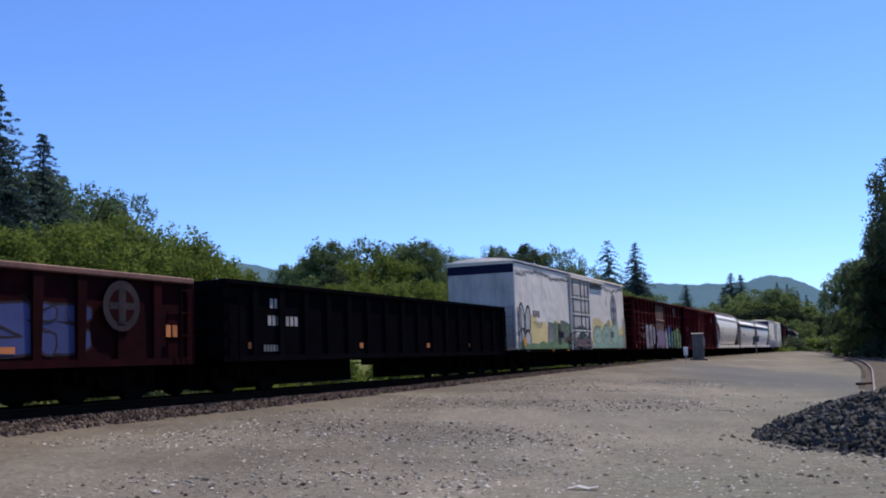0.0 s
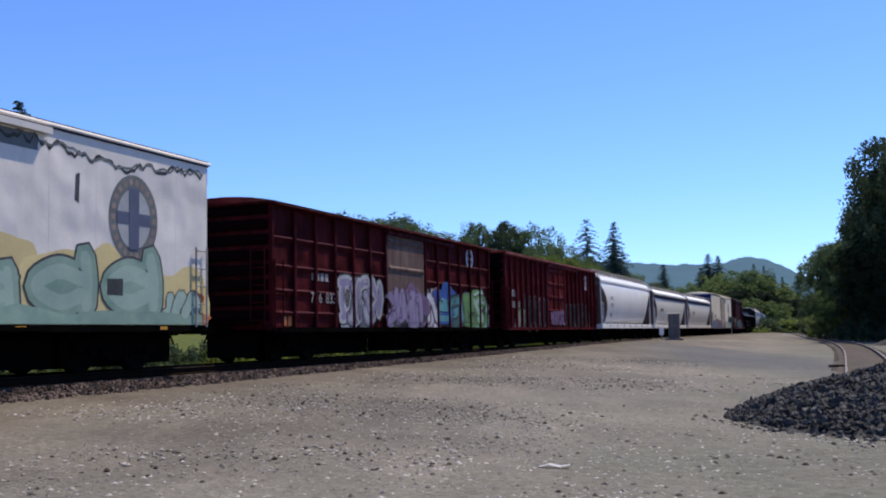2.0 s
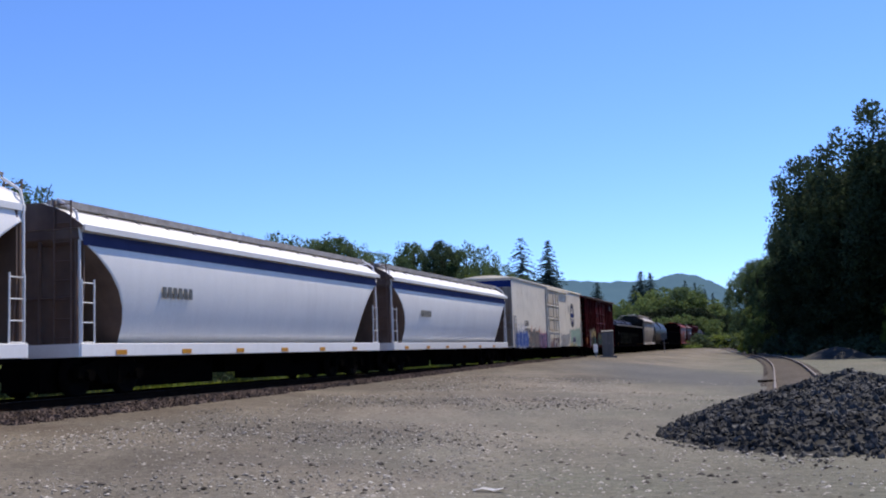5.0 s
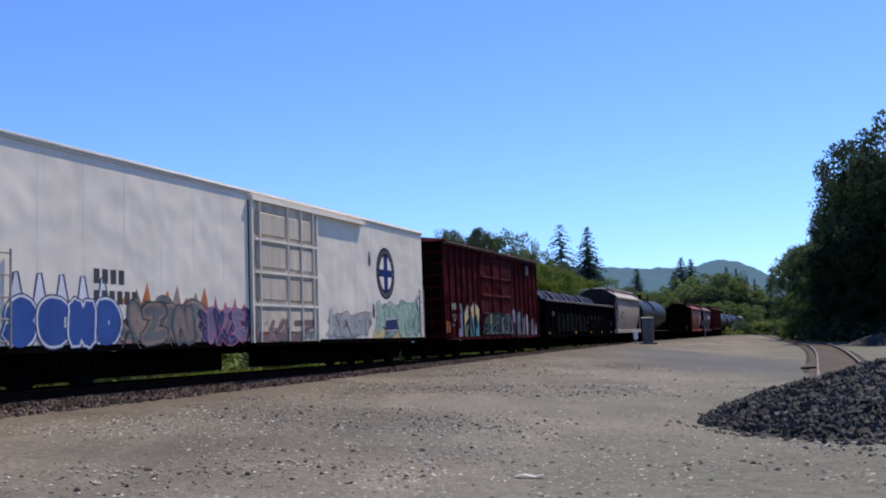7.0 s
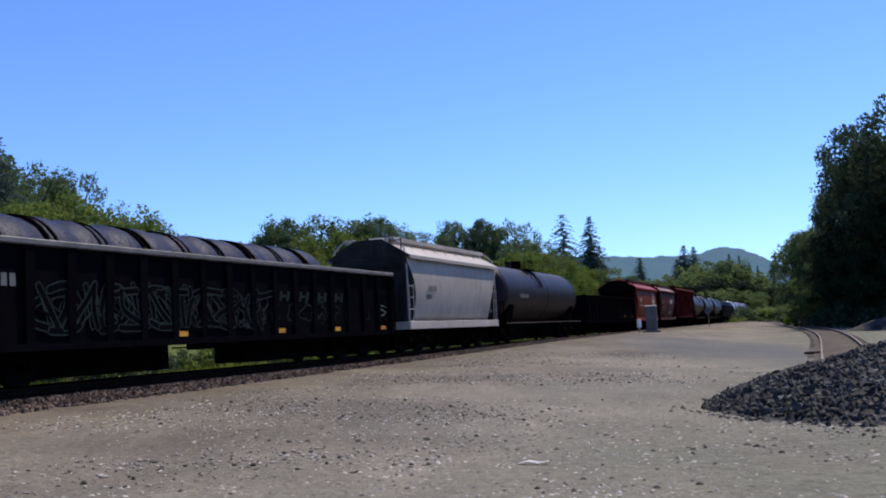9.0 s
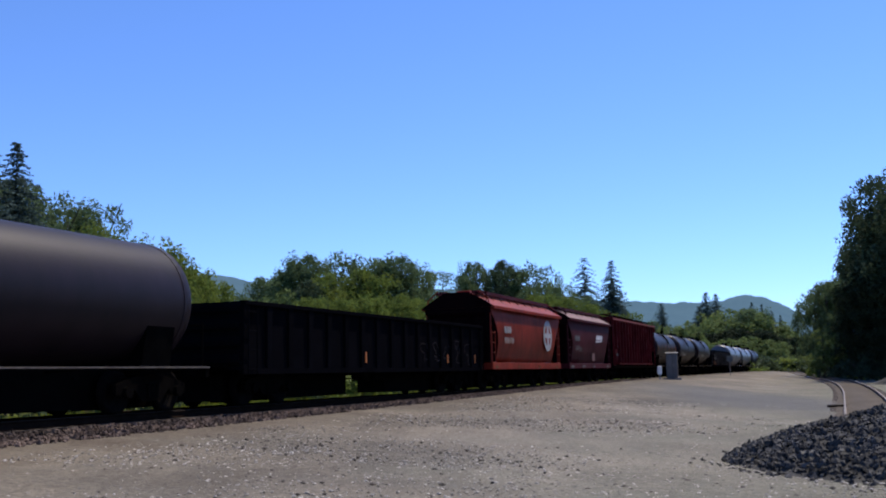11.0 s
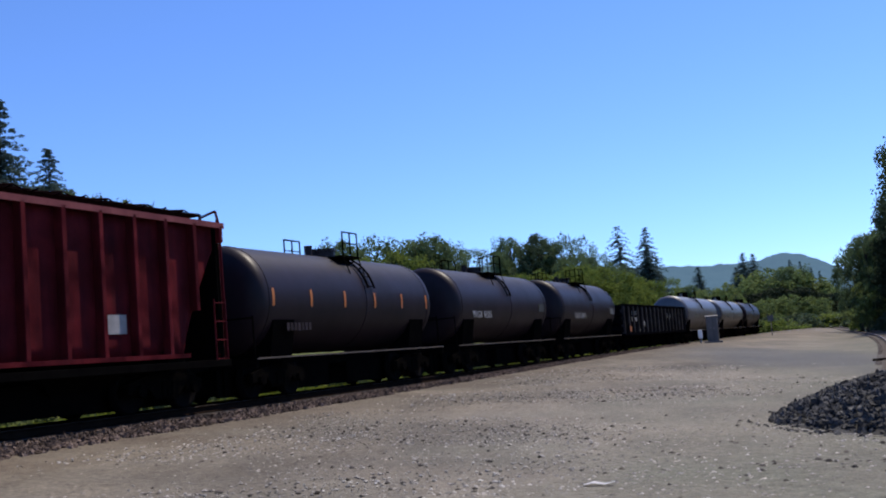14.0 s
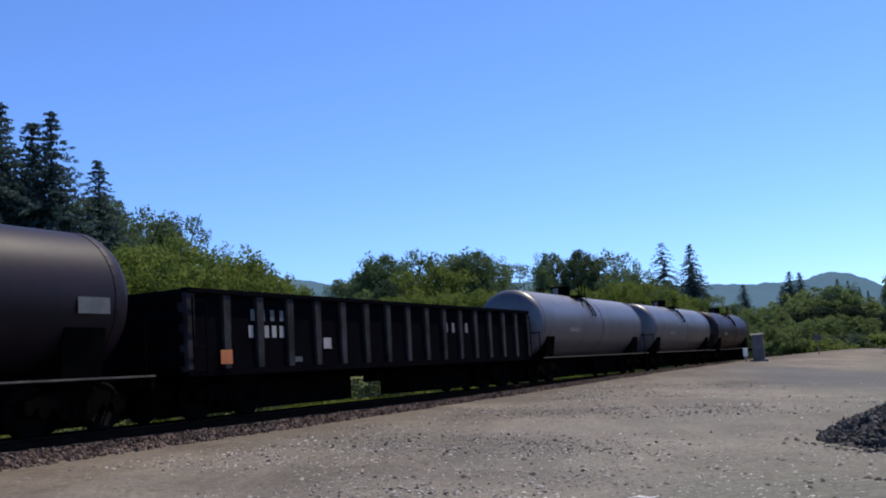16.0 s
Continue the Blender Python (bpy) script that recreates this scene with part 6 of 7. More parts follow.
    emblem(c, 6.6, 3.62, 0.42, 0.42, y - 0.02, M["g_white"], M["decal_dark"], M["g_white"])
    bars(c, -8.2, 0.95, 0.3, 2, M["g_orange"], y)
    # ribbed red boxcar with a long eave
    c = couple(ribbed_boxcar(17.76, "oxide red ribbed boxcar with black graffiti", M["brown_red"], 0.80, 4.22, (-1.8, 1.4), 9, 4, (), None, 0.07, M["pink_red"], M["shade_dark_red"]), 76.0, 17.76)
    bars(c, -7.9, 2.3, 0.30, 4, M["decal_white"], y)
    bars(c, -7.9, 1.8, 0.28, 6, M["decal_white"], y)
    piece(c, -5.7, -2.0, 0.82, 2.45, "SEN", [(0.10, M["g_pink_dull"]), (0.02, M["g_black"])], y, 31, back=(M["g_black"], M["faded_umber"]), fat=0.5, drips=4)
    piece(c, 1.7, 7.3, 0.85, 2.25, "ONES", [(0.08, M["g_grey"]), (0.02, M["g_black"])], y, 32, back=(M["g_black"], M["g_dark"]), fat=0.44, drips=6)
    piece(c, -1.5, 1.2, 0.95, 1.8, "aRO", [(0.05, M["g_black"]), (0.0, M["g_purple"])], y - 0.11, 33, fat=0.26, drips=6)
    piece(c, -6.9, -5.8, 0.88, 1.8, "I", [(0.05, M["g_moss"]), (0.0, M["g_tan"])], y, 34, back=(M["g_tan"], M["g_moss"]), fat=0.3)
    emblem(c, 6.75, 3.45, 0.40, 0.40, y, M["g_white"], M["decal_dark"], M["g_white"])
    part("reflector", B(6.9, 7.4, y - 0.015, y - 0.004, 0.98, 1.1), M["yellow"], c)
    # three white covered hoppers
    c = couple(covered_hopper(17.24, "white round-sided covered hopper with a braced roof walkway", M["hopper_white"], 5, eave=3.80, band=False, slope=1.95, bulge=0.34, curl=0.4, board=M["bar"], bottom=1.16, roof_top=4.36), 95.42, 17.24)
    lettering(c, "SHPX", -6.15, 2.62, 0.28, M["decal_dark"], -1.53, 1.1)
    lettering(c, "451061", -6.2, 2.18, 0.28, M["decal_dark"], -1.53, 1.1)
    bars(c, -6.25, 1.72, 0.09, 7, M["g_grey"], -1.50)
    bars(c, -6.2, 1.58, 0.09, 6, M["g_grey"], -1.50)
    for k in range(7):
        part("reflector", B(-6.5 + 2.2 * k, -6.3 + 2.2 * k, -1.545, -1.533, 0.95, 1.05), M["g_grey"], c)
    for n, start, L in ((6, 114.29, 17.32), (7, 133.15, 17.87)):
        c = couple(covered_hopper(L, "white round-sided covered hopper with a blue eave stripe", M["hopper_white"], n, eave=3.58, slope=1.7, bulge=0.30, curl=0.4, board=M["bar"], bottom=1.13), start, L)
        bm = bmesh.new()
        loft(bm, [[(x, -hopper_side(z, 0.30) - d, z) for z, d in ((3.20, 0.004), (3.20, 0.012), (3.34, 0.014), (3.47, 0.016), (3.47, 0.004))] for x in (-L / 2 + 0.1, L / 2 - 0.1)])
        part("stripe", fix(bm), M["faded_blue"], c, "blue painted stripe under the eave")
        bars(c, -5.6, 2.2, 0.26, 6, M["g_grey"], -1.53)
        for k in range(6):
            part("reflector", B(-L / 2 + 1.2 + 2.7 * k, -L / 2 + 1.6 + 2.7 * k, -1.545, -1.533, 0.88, 0.99), M["yellow"], c)
    # cream insulated car with blue lettering
    c = couple(insulated_boxcar(21.86, "cream insulated boxcar with blue and pink graffiti", M["cream"], 0.72, 4.76, (-1.7, 1.95), 2, None, M["door_tan"]), 152.51, 21.86)
    y = Y
    emblem(c, 7.35, 3.05, 0.80, 0.88, y, M["navy"], M["cream"], M["blue"], M["g_grey"])
    bars(c, -8.0, 2.1, 0.30, 4, M["decal_dark"], y)
    bars(c, -8.0, 1.68, 0.28, 6, M["decal_dark"], y)
    for k in range(5):
        x = -10.2 + 0.62 * k
        block(c, [(x - 0.16, 1.6), (x + 0.2, 1.6), (x + 0.03, 2.22), (x - 0.03, 2.2)], y - 0.003, M["g_white"], M["g_dkblue"], 0.05, label="sprayed white spike")
    piece(c, -10.5, -7.1, 0.74, 1.85, "SEND", [(0.16, M["g_dkblue"]), (0.10, M["g_white"]), (0.0, M["g_blue"])], y - 0.004, 41, fat=0.36, wild=0.02, bent=False)
    piece(c, -7.2, -4.0, 0.76, 1.85, "aEMO", [(0.07, M["g_dark"]), (0.0, M["g_tan"]), (-0.16, M["g_grey"])], y, 42, back=(M["g_tan"], M["faded_umber"], M["g_grey"]), fat=0.44, drips=10)
    for k in range(9):
        x = -7.0 + 0.38 * k
        block(c, [(x - 0.18, 1.7), (x + 0.2, 1.7), (x + 0.05, 1.9 + 0.14 * (k % 3))], y - 0.0025, M["g_tan"] if k % 2 else M["g_orange"], label="sprayed flame tip")
    piece(c, -4.1, -1.75, 0.74, 1.75, "ERES", [(0.08, M["g_pink"]), (0.02, M["g_dkblue"]), (-0.2, M["g_lilac"])], y - 0.002, 43, back=(M["g_dkblue"], M["g_pink_dull"]), fat=0.36, drips=12)
    for k in range(7):
        x = -3.9 + 0.45 * k
        block(c, [(x - 0.12, 1.6), (x + 0.14, 1.6), (x + 0.02, 1.85 + 0.12 * (k % 2))], y - 0.0025, M["g_pink"], label="sprayed pink tip")
    piece(c, -1.5, 1.4, 0.80, 1.45, "aOR", [(0.05, M["g_tan"]), (0.0, M["g_pink_dull"])], y - 0.09, 44, back=(M["g_rust"],), fat=0.26, drips=5)
    piece(c, 2.8, 6.2, 0.84, 1.75, "MKMN", [(0.05, M["g_tan"]), (0.0, M["g_pale"])], y, 45, back=(M["g_tan"], M["g_pale"]), fat=0.34, wild=0.12)
    piece(c, 6.5, 10.2, 0.80, 2.1, "EMK", [(0.06, M["g_grey"]), (0.0, M["g_mint"]), (-0.22, M["g_green"])], y, 46, back=(M["g_mint"], M["g_green"], M["g_yellow"]), fat=0.42, wild=0.12, drips=5)
    block(c, [(7.15, 1.12), (8.3, 1.14), (8.2, 1.5), (7.25, 1.46)], y - 0.030, M["g_dkblue"], M["g_white"], 0.04, label="dark blue sprayed block")
    for x, z in ((6.0, 3.45), (6.25, 1.75)):
        bm = bmesh.new()
        disc(bm, x, z, 0.09, 0.28, y - 0.004, 14, 0.25, 3)
        part("stain", bm, M["decal_dark"], c, "dark patch where paint peeled")
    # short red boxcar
    c = couple(ribbed_boxcar(14.81, "dark red ribbed boxcar with yellow and teal graffiti", M["red"], 0.72, 4.70, (-2.6, 2.2), 7, 5, (), M["red"], 0.10, M["chord_steel"], M["shade_dark_red"], 0.06), 176.93, 14.81)
    y = -1.405
    bars(c, -6.5, 1.95, 0.26, 2, M["decal_white"], y, wide=0.9)
    bars(c, -5.4, 1.95, 0.26, 1, M["decal_white"], y)
    lettering(c, "727", -6.5, 1.50, 0.26, M["decal_white"], y - 0.006, 1.1)
    bars(c, -6.5, 1.28, 0.10, 4, M["g_grey"], y)
    block(c, [(-7.25, 1.05), (-6.75, 1.05), (-6.78, 1.42), (-7.2, 1.46)], y - 0.004, M["g_orange"], soft=True)
    block(c, [(-5.65, 0.70), (-5.15, 0.85), (-4.95, 1.5), (-5.05, 2.05), (-5.4, 1.7), (-5.35, 1.2), (-5.7, 1.1)], y - 0.004, M["g_lilac"], M["g_grey"], 0.04, soft=True)
    # yellow peaks that run down into teal, crossed by black strokes
    block(c, [(-4.95, 0.84), (-4.95, 1.75), (-4.35, 2.25), (-3.95, 2.05), (-3.55, 2.36), (-2.68, 2.0), (-2.68, 0.84)], y - 0.004, M["g_pale"], M["g_black"], 0.06, label="pale sprayed ground with peaks")
    block(c, [(-4.88, 1.4), (-4.85, 1.72), (-4.35, 2.17), (-3.95, 1.97), (-3.55, 2.27), (-2.75, 1.95), (-2.75, 1.45), (-3.4, 1.6), (-4.1, 1.42)], y - 0.008, M["g_yellow"], label="yellow sprayed peak")
    block(c, [(-4.3, 0.86), (-4.15, 1.5), (-3.6, 1.68), (-3.1, 1.45), (-2.75, 1.5), (-2.75, 0.86)], y - 0.010, M["g_teal"], label="teal sprayed foot")
    block(c, [(-4.9, 0.86), (-4.85, 1.3), (-4.4, 1.25), (-4.25, 0.9)], y - 0.010, M["g_moss"], label="green sprayed foot")
    for pts in (((-4.8, 1.25), (-4.2, 1.42), (-4.25, 1.62), (-4.6, 1.5)), ((-4.15, 1.9), (-3.98, 1.95), (-3.72, 0.95), (-3.95, 1.0)), ((-3.45, 1.6), (-3.2, 1.75), (-3.12, 1.25), (-3.3, 1.2)), ((-4.55, 0.9), (-4.35, 0.9), (-4.25, 1.2), (-4.45, 1.18)), ((-2.95, 0.95), (-2.8, 0.95), (-2.78, 1.7), (-2.9, 1.6))):
        block(c, list(pts), y - 0.014, M["g_black"], soft=True, label="black sprayed stroke")
    # dark jumble over the door
    piece(c, -2.55, 2.15, 0.85, 1.95, "PEaR", [(0.10, M["g_black"]), (0.0, M["g_black"]), (-0.25, M["g_teal_dark"])], y - 0.11, 52, back=(M["g_black"],), fat=0.4, drips=14)
    for k, (x, z, w, h, tint) in enumerate(((-1.8, 1.35, 0.5, 0.45, "g_gold"), (-1.7, 0.98, 0.3, 0.5, "g_teal"), (-0.9, 1.0, 0.25, 0.7, "g_teal_dark"), (0.1, 1.0, 0.3, 0.7, "g_lilac"), (0.6, 1.3, 0.45, 0.35, "g_dark"), (1.1, 1.0, 0.25, 0.75, "g_grey"), (1.7, 0.95, 0.3, 0.6, "g_purple"))):
        block(c, [(x, z), (x + w, z + 0.08), (x + 0.7 * w, z + 0.6 * h), (x + w, z + h), (x + 0.2 * w, z + 0.9 * h), (x + 0.3 * w, z + 0.4 * h)], y - 0.155 - 0.001 * k, M[tint], label="ragged sprayed stroke")
    # pale bars put the door's highlights into the colour
    for k in range(6):
        x = -2.4 + 0.78 * k
        block(c, [(x, 0.93), (x + 0.6, 0.95), (x + 0.6, 1.0), (x, 0.99)], y - 0.162, M["g_grey"], label="pale bar painted as a highlight on the door")
    # upright blocks beyond the door
    for k, (x, w, top, tint) in enumerate(((2.45, 0.55, 2.15, "g_lilac"), (3.1, 0.45, 2.0, "g_pink_dull"), (3.6, 0.5, 2.05, "g_teal"), (4.15, 0.5, 1.75, "g_purple"), (4.7, 0.6, 1.95, "g_pale"), (5.4, 0.5, 1.6, "g_dark"), (6.0, 0.55, 1.7, "g_lilac"), (6.65, 0.4, 1.5, "g_pale"))):
        block(c, [(x, 0.88), (x + w * 0.9, 0.86), (x + w, top - 0.15), (x + 0.4 * w, top), (x - 0.05, top - 0.25)], y - 0.006 - 0.001 * k, M[tint], M["g_black"], 0.05)
        block(c, [(x + 0.1, 1.1), (x + 0.3 * w, 1.05), (x + 0.5 * w, 1.5), (x + 0.2 * w, 1.45)], y - 0.016, M["g_black"], soft=True, label="black sprayed stroke")
    part("plate", B(5.1, 5.55, y - 0.06, y - 0.05, 3.9, 4.35), M["g_grey"], c)
    # black gondola with a wrapped load
    c = couple(gondola(20.04, "black gondola with faint graffiti and a wrapped load", M["black"], 0.70, 2.80, 18, 6, M["chord_steel"]), 193.25, 20.04)
    y = -1.435
    rnd = random.Random(8)
    scribble(c, -7.6, 1.5, 0.98, 2.0, 11, M["faded"], y, 60, 0.045)
    scribble(c, -7.0, 6.8, 1.0, 1.9, 15, M["g_faint"], y - 0.02, 61, 0.028)
    piece(c, -7.6, 1.4, 0.95, 2.05, "ZPRSOKaDN", [(0.02, M["g_faint"]), (-0.05, M["black"])], y - 0.03, 63, fat=0.20, wild=0.1, drips=10)
    for x in (2.0, 3.15, 4.3, 5.45):
        for da, db in ((0.0, 0.16), (0.40, 0.58)):
            block(c, [(x + da, 1.74), (x + db, 1.74), (x + db + 0.10, 2.02), (x + da + 0.10, 2.02)], y - 0.012, M["g_faint"], label="worn white slanted emblem bar")
        block(c, [(x + 0.18, 1.84), (x + 0.40, 1.84), (x + 0.43, 1.92), (x + 0.21, 1.92)], y - 0.012, M["g_faint"], label="worn white slanted emblem bar")
    for k, (xa, xb, za, zb) in enumerate(((8.75, 9.5, 1.3, 1.75), (7.5, 8.0, 1.15, 1.5), (4.3, 4.7, 1.2, 1.45))):
        piece(c, xa, xb, za, zb, "OKN"[k], [(0.0, M["g_grey"] if k == 0 else M["g_faint"])], y - 0.012, 640 + k, fat=0.13)
    bars(c, -8.9, 1.9, 0.24, 5, M["g_grey"], y)
    for x in (-9.3, -3.0, 1.7, 5.2, 8.75):
        part("reflector", B(x, x + 0.6, y - 0.02, y - 0.012, 0.88, 1.0), M["yellow"], c)
    rings = []
    for k in range(116):
        x = -9.9 + 16.0 * k / 115
        u = (k % 8) / 8
        r = 1.13 + 0.06 * math.sin(math.pi * u) + 0.02 * noise.noise((x * 3, 0, 0))
        e = min(1.0, 0.35 + 1.2 * min(k, 115 - k) / 6) if min(k, 115 - k) < 6 else 1.0
        rings.append([(x, e * r * math.cos(a) * 1.02, 2.28 + e * r * math.sin(a) + 0.03 * noise.noise((x * 4, a * 3, 5))) for a in [2 * math.pi * j / 30 for j in range(30)]])
    load = root("wrapped_load", "long black tarpaulin roll tied down with straps", "wrapped cargo")
    part("tarpaulin", fix(loft(bmesh.new(), rings)), M["tarp"], load, "", True)
    for k in range(20):
        x = -9.6 + 1.113 * (k // 2) * 1.4 + (0.22 if k % 2 else 0.0)
        rr = [[(x + d, 1.205 * math.cos(a) * 1.02, 2.28 + 1.205 * math.sin(a)) for a in [2 * math.pi * j / 30 for j in range(30)]] for d in (-0.035, 0.035)]
        part("strap", fix(loft(bmesh.new(), rr)), M["under"], load)
    couple(load, 193.25, 20.04)
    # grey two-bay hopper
    c = couple(covered_hopper(10.82, "grey two-bay covered hopper with a ladder at each corner", M["hopper_grey"], 11, eave=3.48, slope=0.85, curl=0.36, bulge=0.26, board=M["hopper_grey"], chutes=2, end_paint=M["shade_dark_grey"]), 214.75, 10.82)
    bars(c, -3.4, 2.25, 0.2, 5, M["g_grey"], -1.53)
    bars(c, -3.6, 1.95, 0.18, 3, M["g_dark"], -1.53)
    bars(c, 4.1, 1.45, 0.16, 3, M["g_dark"], -1.53)
    # black tank with a tall valve housing
    c = couple(tank_car(16.11, "grey-black tank car with faint lettering", M["tank"], 12, r=1.42, zc=2.44, platform="low", shift=-1.2), 227.01, 16.11)
    bars(c, -5.2, 2.2, 0.2, 9, M["g_grey"], -1.43)
    # empty black gondola
    c = couple(gondola(18.28, "black gondola with white scribbles and yellow markers", M["black"], 0.80, 2.62, 17, 13), 244.60, 18.28)
    y = -1.435
    scribble(c, 2.4, 8.2, 1.0, 2.0, 5, M["faded"], y, 80, 0.022)
    for x in (-2.0, 1.2, 5.2, 8.3):
        part("reflector", B(x, x + 0.08, y - 0.02, y - 0.012, 1.1, 1.42), M["g_orange"], c)
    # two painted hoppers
    c = couple(covered_hopper(11.33, "orange-red covered hopper with a round emblem", M["orange"], 14, eave=3.50, slope=1.05, curl=0.36, bulge=0.24, board=M["maroon"], chutes=2, end_paint=M["shade_dark_red"]), 264.17, 11.33)
    y = -1.535
    emblem(c, 3.2, 2.48, 0.78, 0.76, y, M["g_pale"], M["orange"], M["g_pale"], M["decal_white"])
    bars(c, -3.95, 2.42, 0.30, 4, M["decal_white"], y)
    bars(c, -3.95, 1.98, 0.26, 6, M["g_tan"], y)
    for x, w in ((-5.3, 0.3), (-2.0, 0.2), (1.5, 0.25), (4.6, 0.3)):
        part("reflector", B(x, x + w, -1.545, -1.533, 0.90, 1.0), M["dull_yellow"], c)
    c = couple(covered_hopper(10.65, "maroon covered hopper with white lettering", M["maroon"], 15, eave=3.54, slope=1.05, curl=0.36, bulge=0.24, board=M["maroon"], chutes=2, roof_paint=M["dusty_lit_maroon"], end_paint=M["shade_dark_red"]), 277.45, 10.65)
    bars(c, -3.9, 2.38, 0.30, 4, M["g_grey"], y)
    lettering(c, "409226", -3.95, 1.80, 0.30, M["g_grey"], y, 1.05)
    for k in range(4):
        x = 1.35 + 0.42 * k
        block(c, [(x, 2.52), (x + 0.36, 2.52), (x + 0.44, 2.80), (x + 0.08, 2.80)], y - 0.004, M["g_white"], label="slanted white lettering block")
    block(c, [(1.22, 2.36), (2.95, 2.44), (3.0, 2.485), (1.27, 2.47)], y - 0.004, M["g_white"], label="white swoosh under the lettering")
    part("plate", B(0.1, 0.75, y - 0.006, y, 1.28, 1.72), M["dusty_lit_maroon"], c)
    for x, w in ((-5.0, 0.6), (-2.4, 0.6), (0.4, 0.3), (4.0, 0.5)):
        part("reflector", B(x, x + w, -1.545, -1.533, 0.90, 1.02), M["g_grey"], c)
    # ribbed red hopper
    c = couple(covered_hopper(16.1, "oxide red ribbed hopper with white stencils", M["brown_red"], 16, eave=4.06, band=False, slope=1.5, ribs=17, bottom=1.10, sill=(0.84, 1.0), board=M["shade_dark_red"], roof_top=4.22), 289.36, 16.1)
    bars(c, -6.55, 2.55, 0.28, 4, M["decal_white"], -1.365)
    bars(c, -6.5, 2.12, 0.26, 3, M["decal_white"], -1.365)
    bars(c, -6.6, 1.65, 0.16, 6, M["g_grey"], -1.365)
    part("plate", B(4.2, 4.75, -1.375, -1.355, 1.62, 2.0), M["decal_white"], c)
    # three black tank cars
    c = couple(tank_car(11.3, "black tank car with yellow reflectors and manway rails", M["tank"], 17, stripes=6, shift=0.4), 306.6, 11.3)
    bars(c, -4.1, 1.62, 0.2, 7, M["faded"], -1.40)
    c = couple(tank_car(11.5, "dull black tank car with white lettering", M["tank"], 18, cage=0.7, shift=-0.15), 319.3, 11.5)
    lettering(c, "PRGX 10585", -3.95, 1.95, 0.26, M["g_pale"], -1.405, 1.0)
    part("plate", B(3.9, 4.7, -1.42, -1.405, 2.2, 2.55), M["g_dark"], c)
    c = couple(tank_car(11.4, "black tank car with a white data panel", M["tank"], 19, cage=1.4, shift=-0.3), 332.2, 11.4)
    lettering(c, "CRGX 19462", -3.2, 1.93, 0.26, M["g_pale"], -1.405, 1.0)
    part("plate", B(3.8, 4.6, -1.42, -1.405, 2.15, 2.45), M["g_grey"], c)
    # black gondola
    c = couple(gondola(19.75, "black gondola with heavy ribs and white stencils", M["black"], 0.92, 2.74, 17, 20, None, M["worn_black"]), 344.6, 19.75)
    y = -1.435
    bars(c, -7.6, 2.1, 0.25, 4, M["g_grey"], y, gap=0.9)
    bars(c, -7.7, 1.72, 0.27, 6, M["decal_white"], y, gap=0.5)
    bars(c, -6.2, 1.15, 0.12, 6, M["g_grey"], y)
    bars(c, 2.6, 1.9, 0.3, 4, M["g_grey"], y, gap=1.1)
    part("reflector", B(-8.9, -8.5, y - 0.13, y - 0.12, 1.15, 1.45), M["g_orange"], c)
    part("plate", B(-4.6, -4.25, y - 0.02, y - 0.01, 1.45, 1.72), M["decal_white"], c)
    # three grey tank cars close the train
    for n, start, L, sh in ((21, 365.75, 16.2, -1.0), (22, 383.74, 16.6, -0.6), (23, 402.04, 14.4, 0.0)):
        c = couple(tank_car(L, "tank car with a sunlit top, near the train's end", M["tank_grey"] if n < 23 else M["tank"], n, r=1.40, zc=2.36, platform="low", shift=sh), start, L)
        bars(c, -4.5, 2.0, 0.2, 8, M["g_grey"], -1.41)


# ---------------------------------------------------------------- lineside things
def build_cabinet():
    x, y = polar(11.38, 74)
    s, p = SP(x, y)
    z = lot_z(s, p) - 0.05
    car = root("signal_cabinet", "grey steel signal cabinet on a concrete pad", "cabinet")
    part("pad", B(-0.6, 0.6, -0.5, 0.5, 0.0, 0.16, bevel=0.02), M["cabinet"], car, "worn concrete pad")
    part("body", B(-0.38, 0.38, -0.26, 0.26, 0.16, 1.80, bevel=0.02), M["cabinet"], car)
    part("roof", fix(loft(bmesh.new(), [[(x0, -0.31, 1.80), (x0, 0.31, 1.80), (x0, 0.31, 1.84), (x0, 0, 1.92), (x0, -0.31, 1.84)] for x0 in (-0.42, 0.42)])), M["cabinet"], car)
    for a, b in ((-0.35, -0.015), (0.015, 0.35)):
        d = part("door", B(a, b, -0.285, -0.262, 0.24, 1.74, bevel=0.006), M["cabinet"], car)
        part("handle", B(b - 0.1 if a < 0 else a + 0.06, b - 0.06 if a < 0 else a + 0.1, -0.31, -0.286, 0.95, 1.1), M["bar"], d)
    car.matrix_basis = pose(x, y, z, 0, 0, -14)
    x, y = polar(10.72, 73)
    s, p = SP(x, y)
    v = root("relay_case", "small pale relay case on a post", "relay case")
    part("post", rod(bmesh.new(), (0, 0, 0), (0, 0, 0.4), 0.06, 8), M["bar"], v)
    part("case", B(-0.14, 0.14, -0.12, 0.12, 0.38, 0.95, bevel=0.03), M["hopper_white"], v)
    v.matrix_basis = pose(x, y, lot_z(s, p) - 0.05, 0, 0, -14)
    # a milepost sign beyond the cabinet
    x, y = polar(14.35, 105)
    s, p = SP(x, y)
    v = root("track_sign", "small square trackside sign on a thin post", "sign")
    part("post", rod(bmesh.new(), (0, 0, 0), (0, 0, 1.9), 0.04, 8), M["bar"], v)
    part("plate", B(-0.28, 0.28, -0.05, -0.035, 1.4, 1.95, bevel=0.004), M["g_grey"], v)
    v.matrix_basis = pose(x, y, lot_z(s, p) - 0.05, 0, 0, -14)


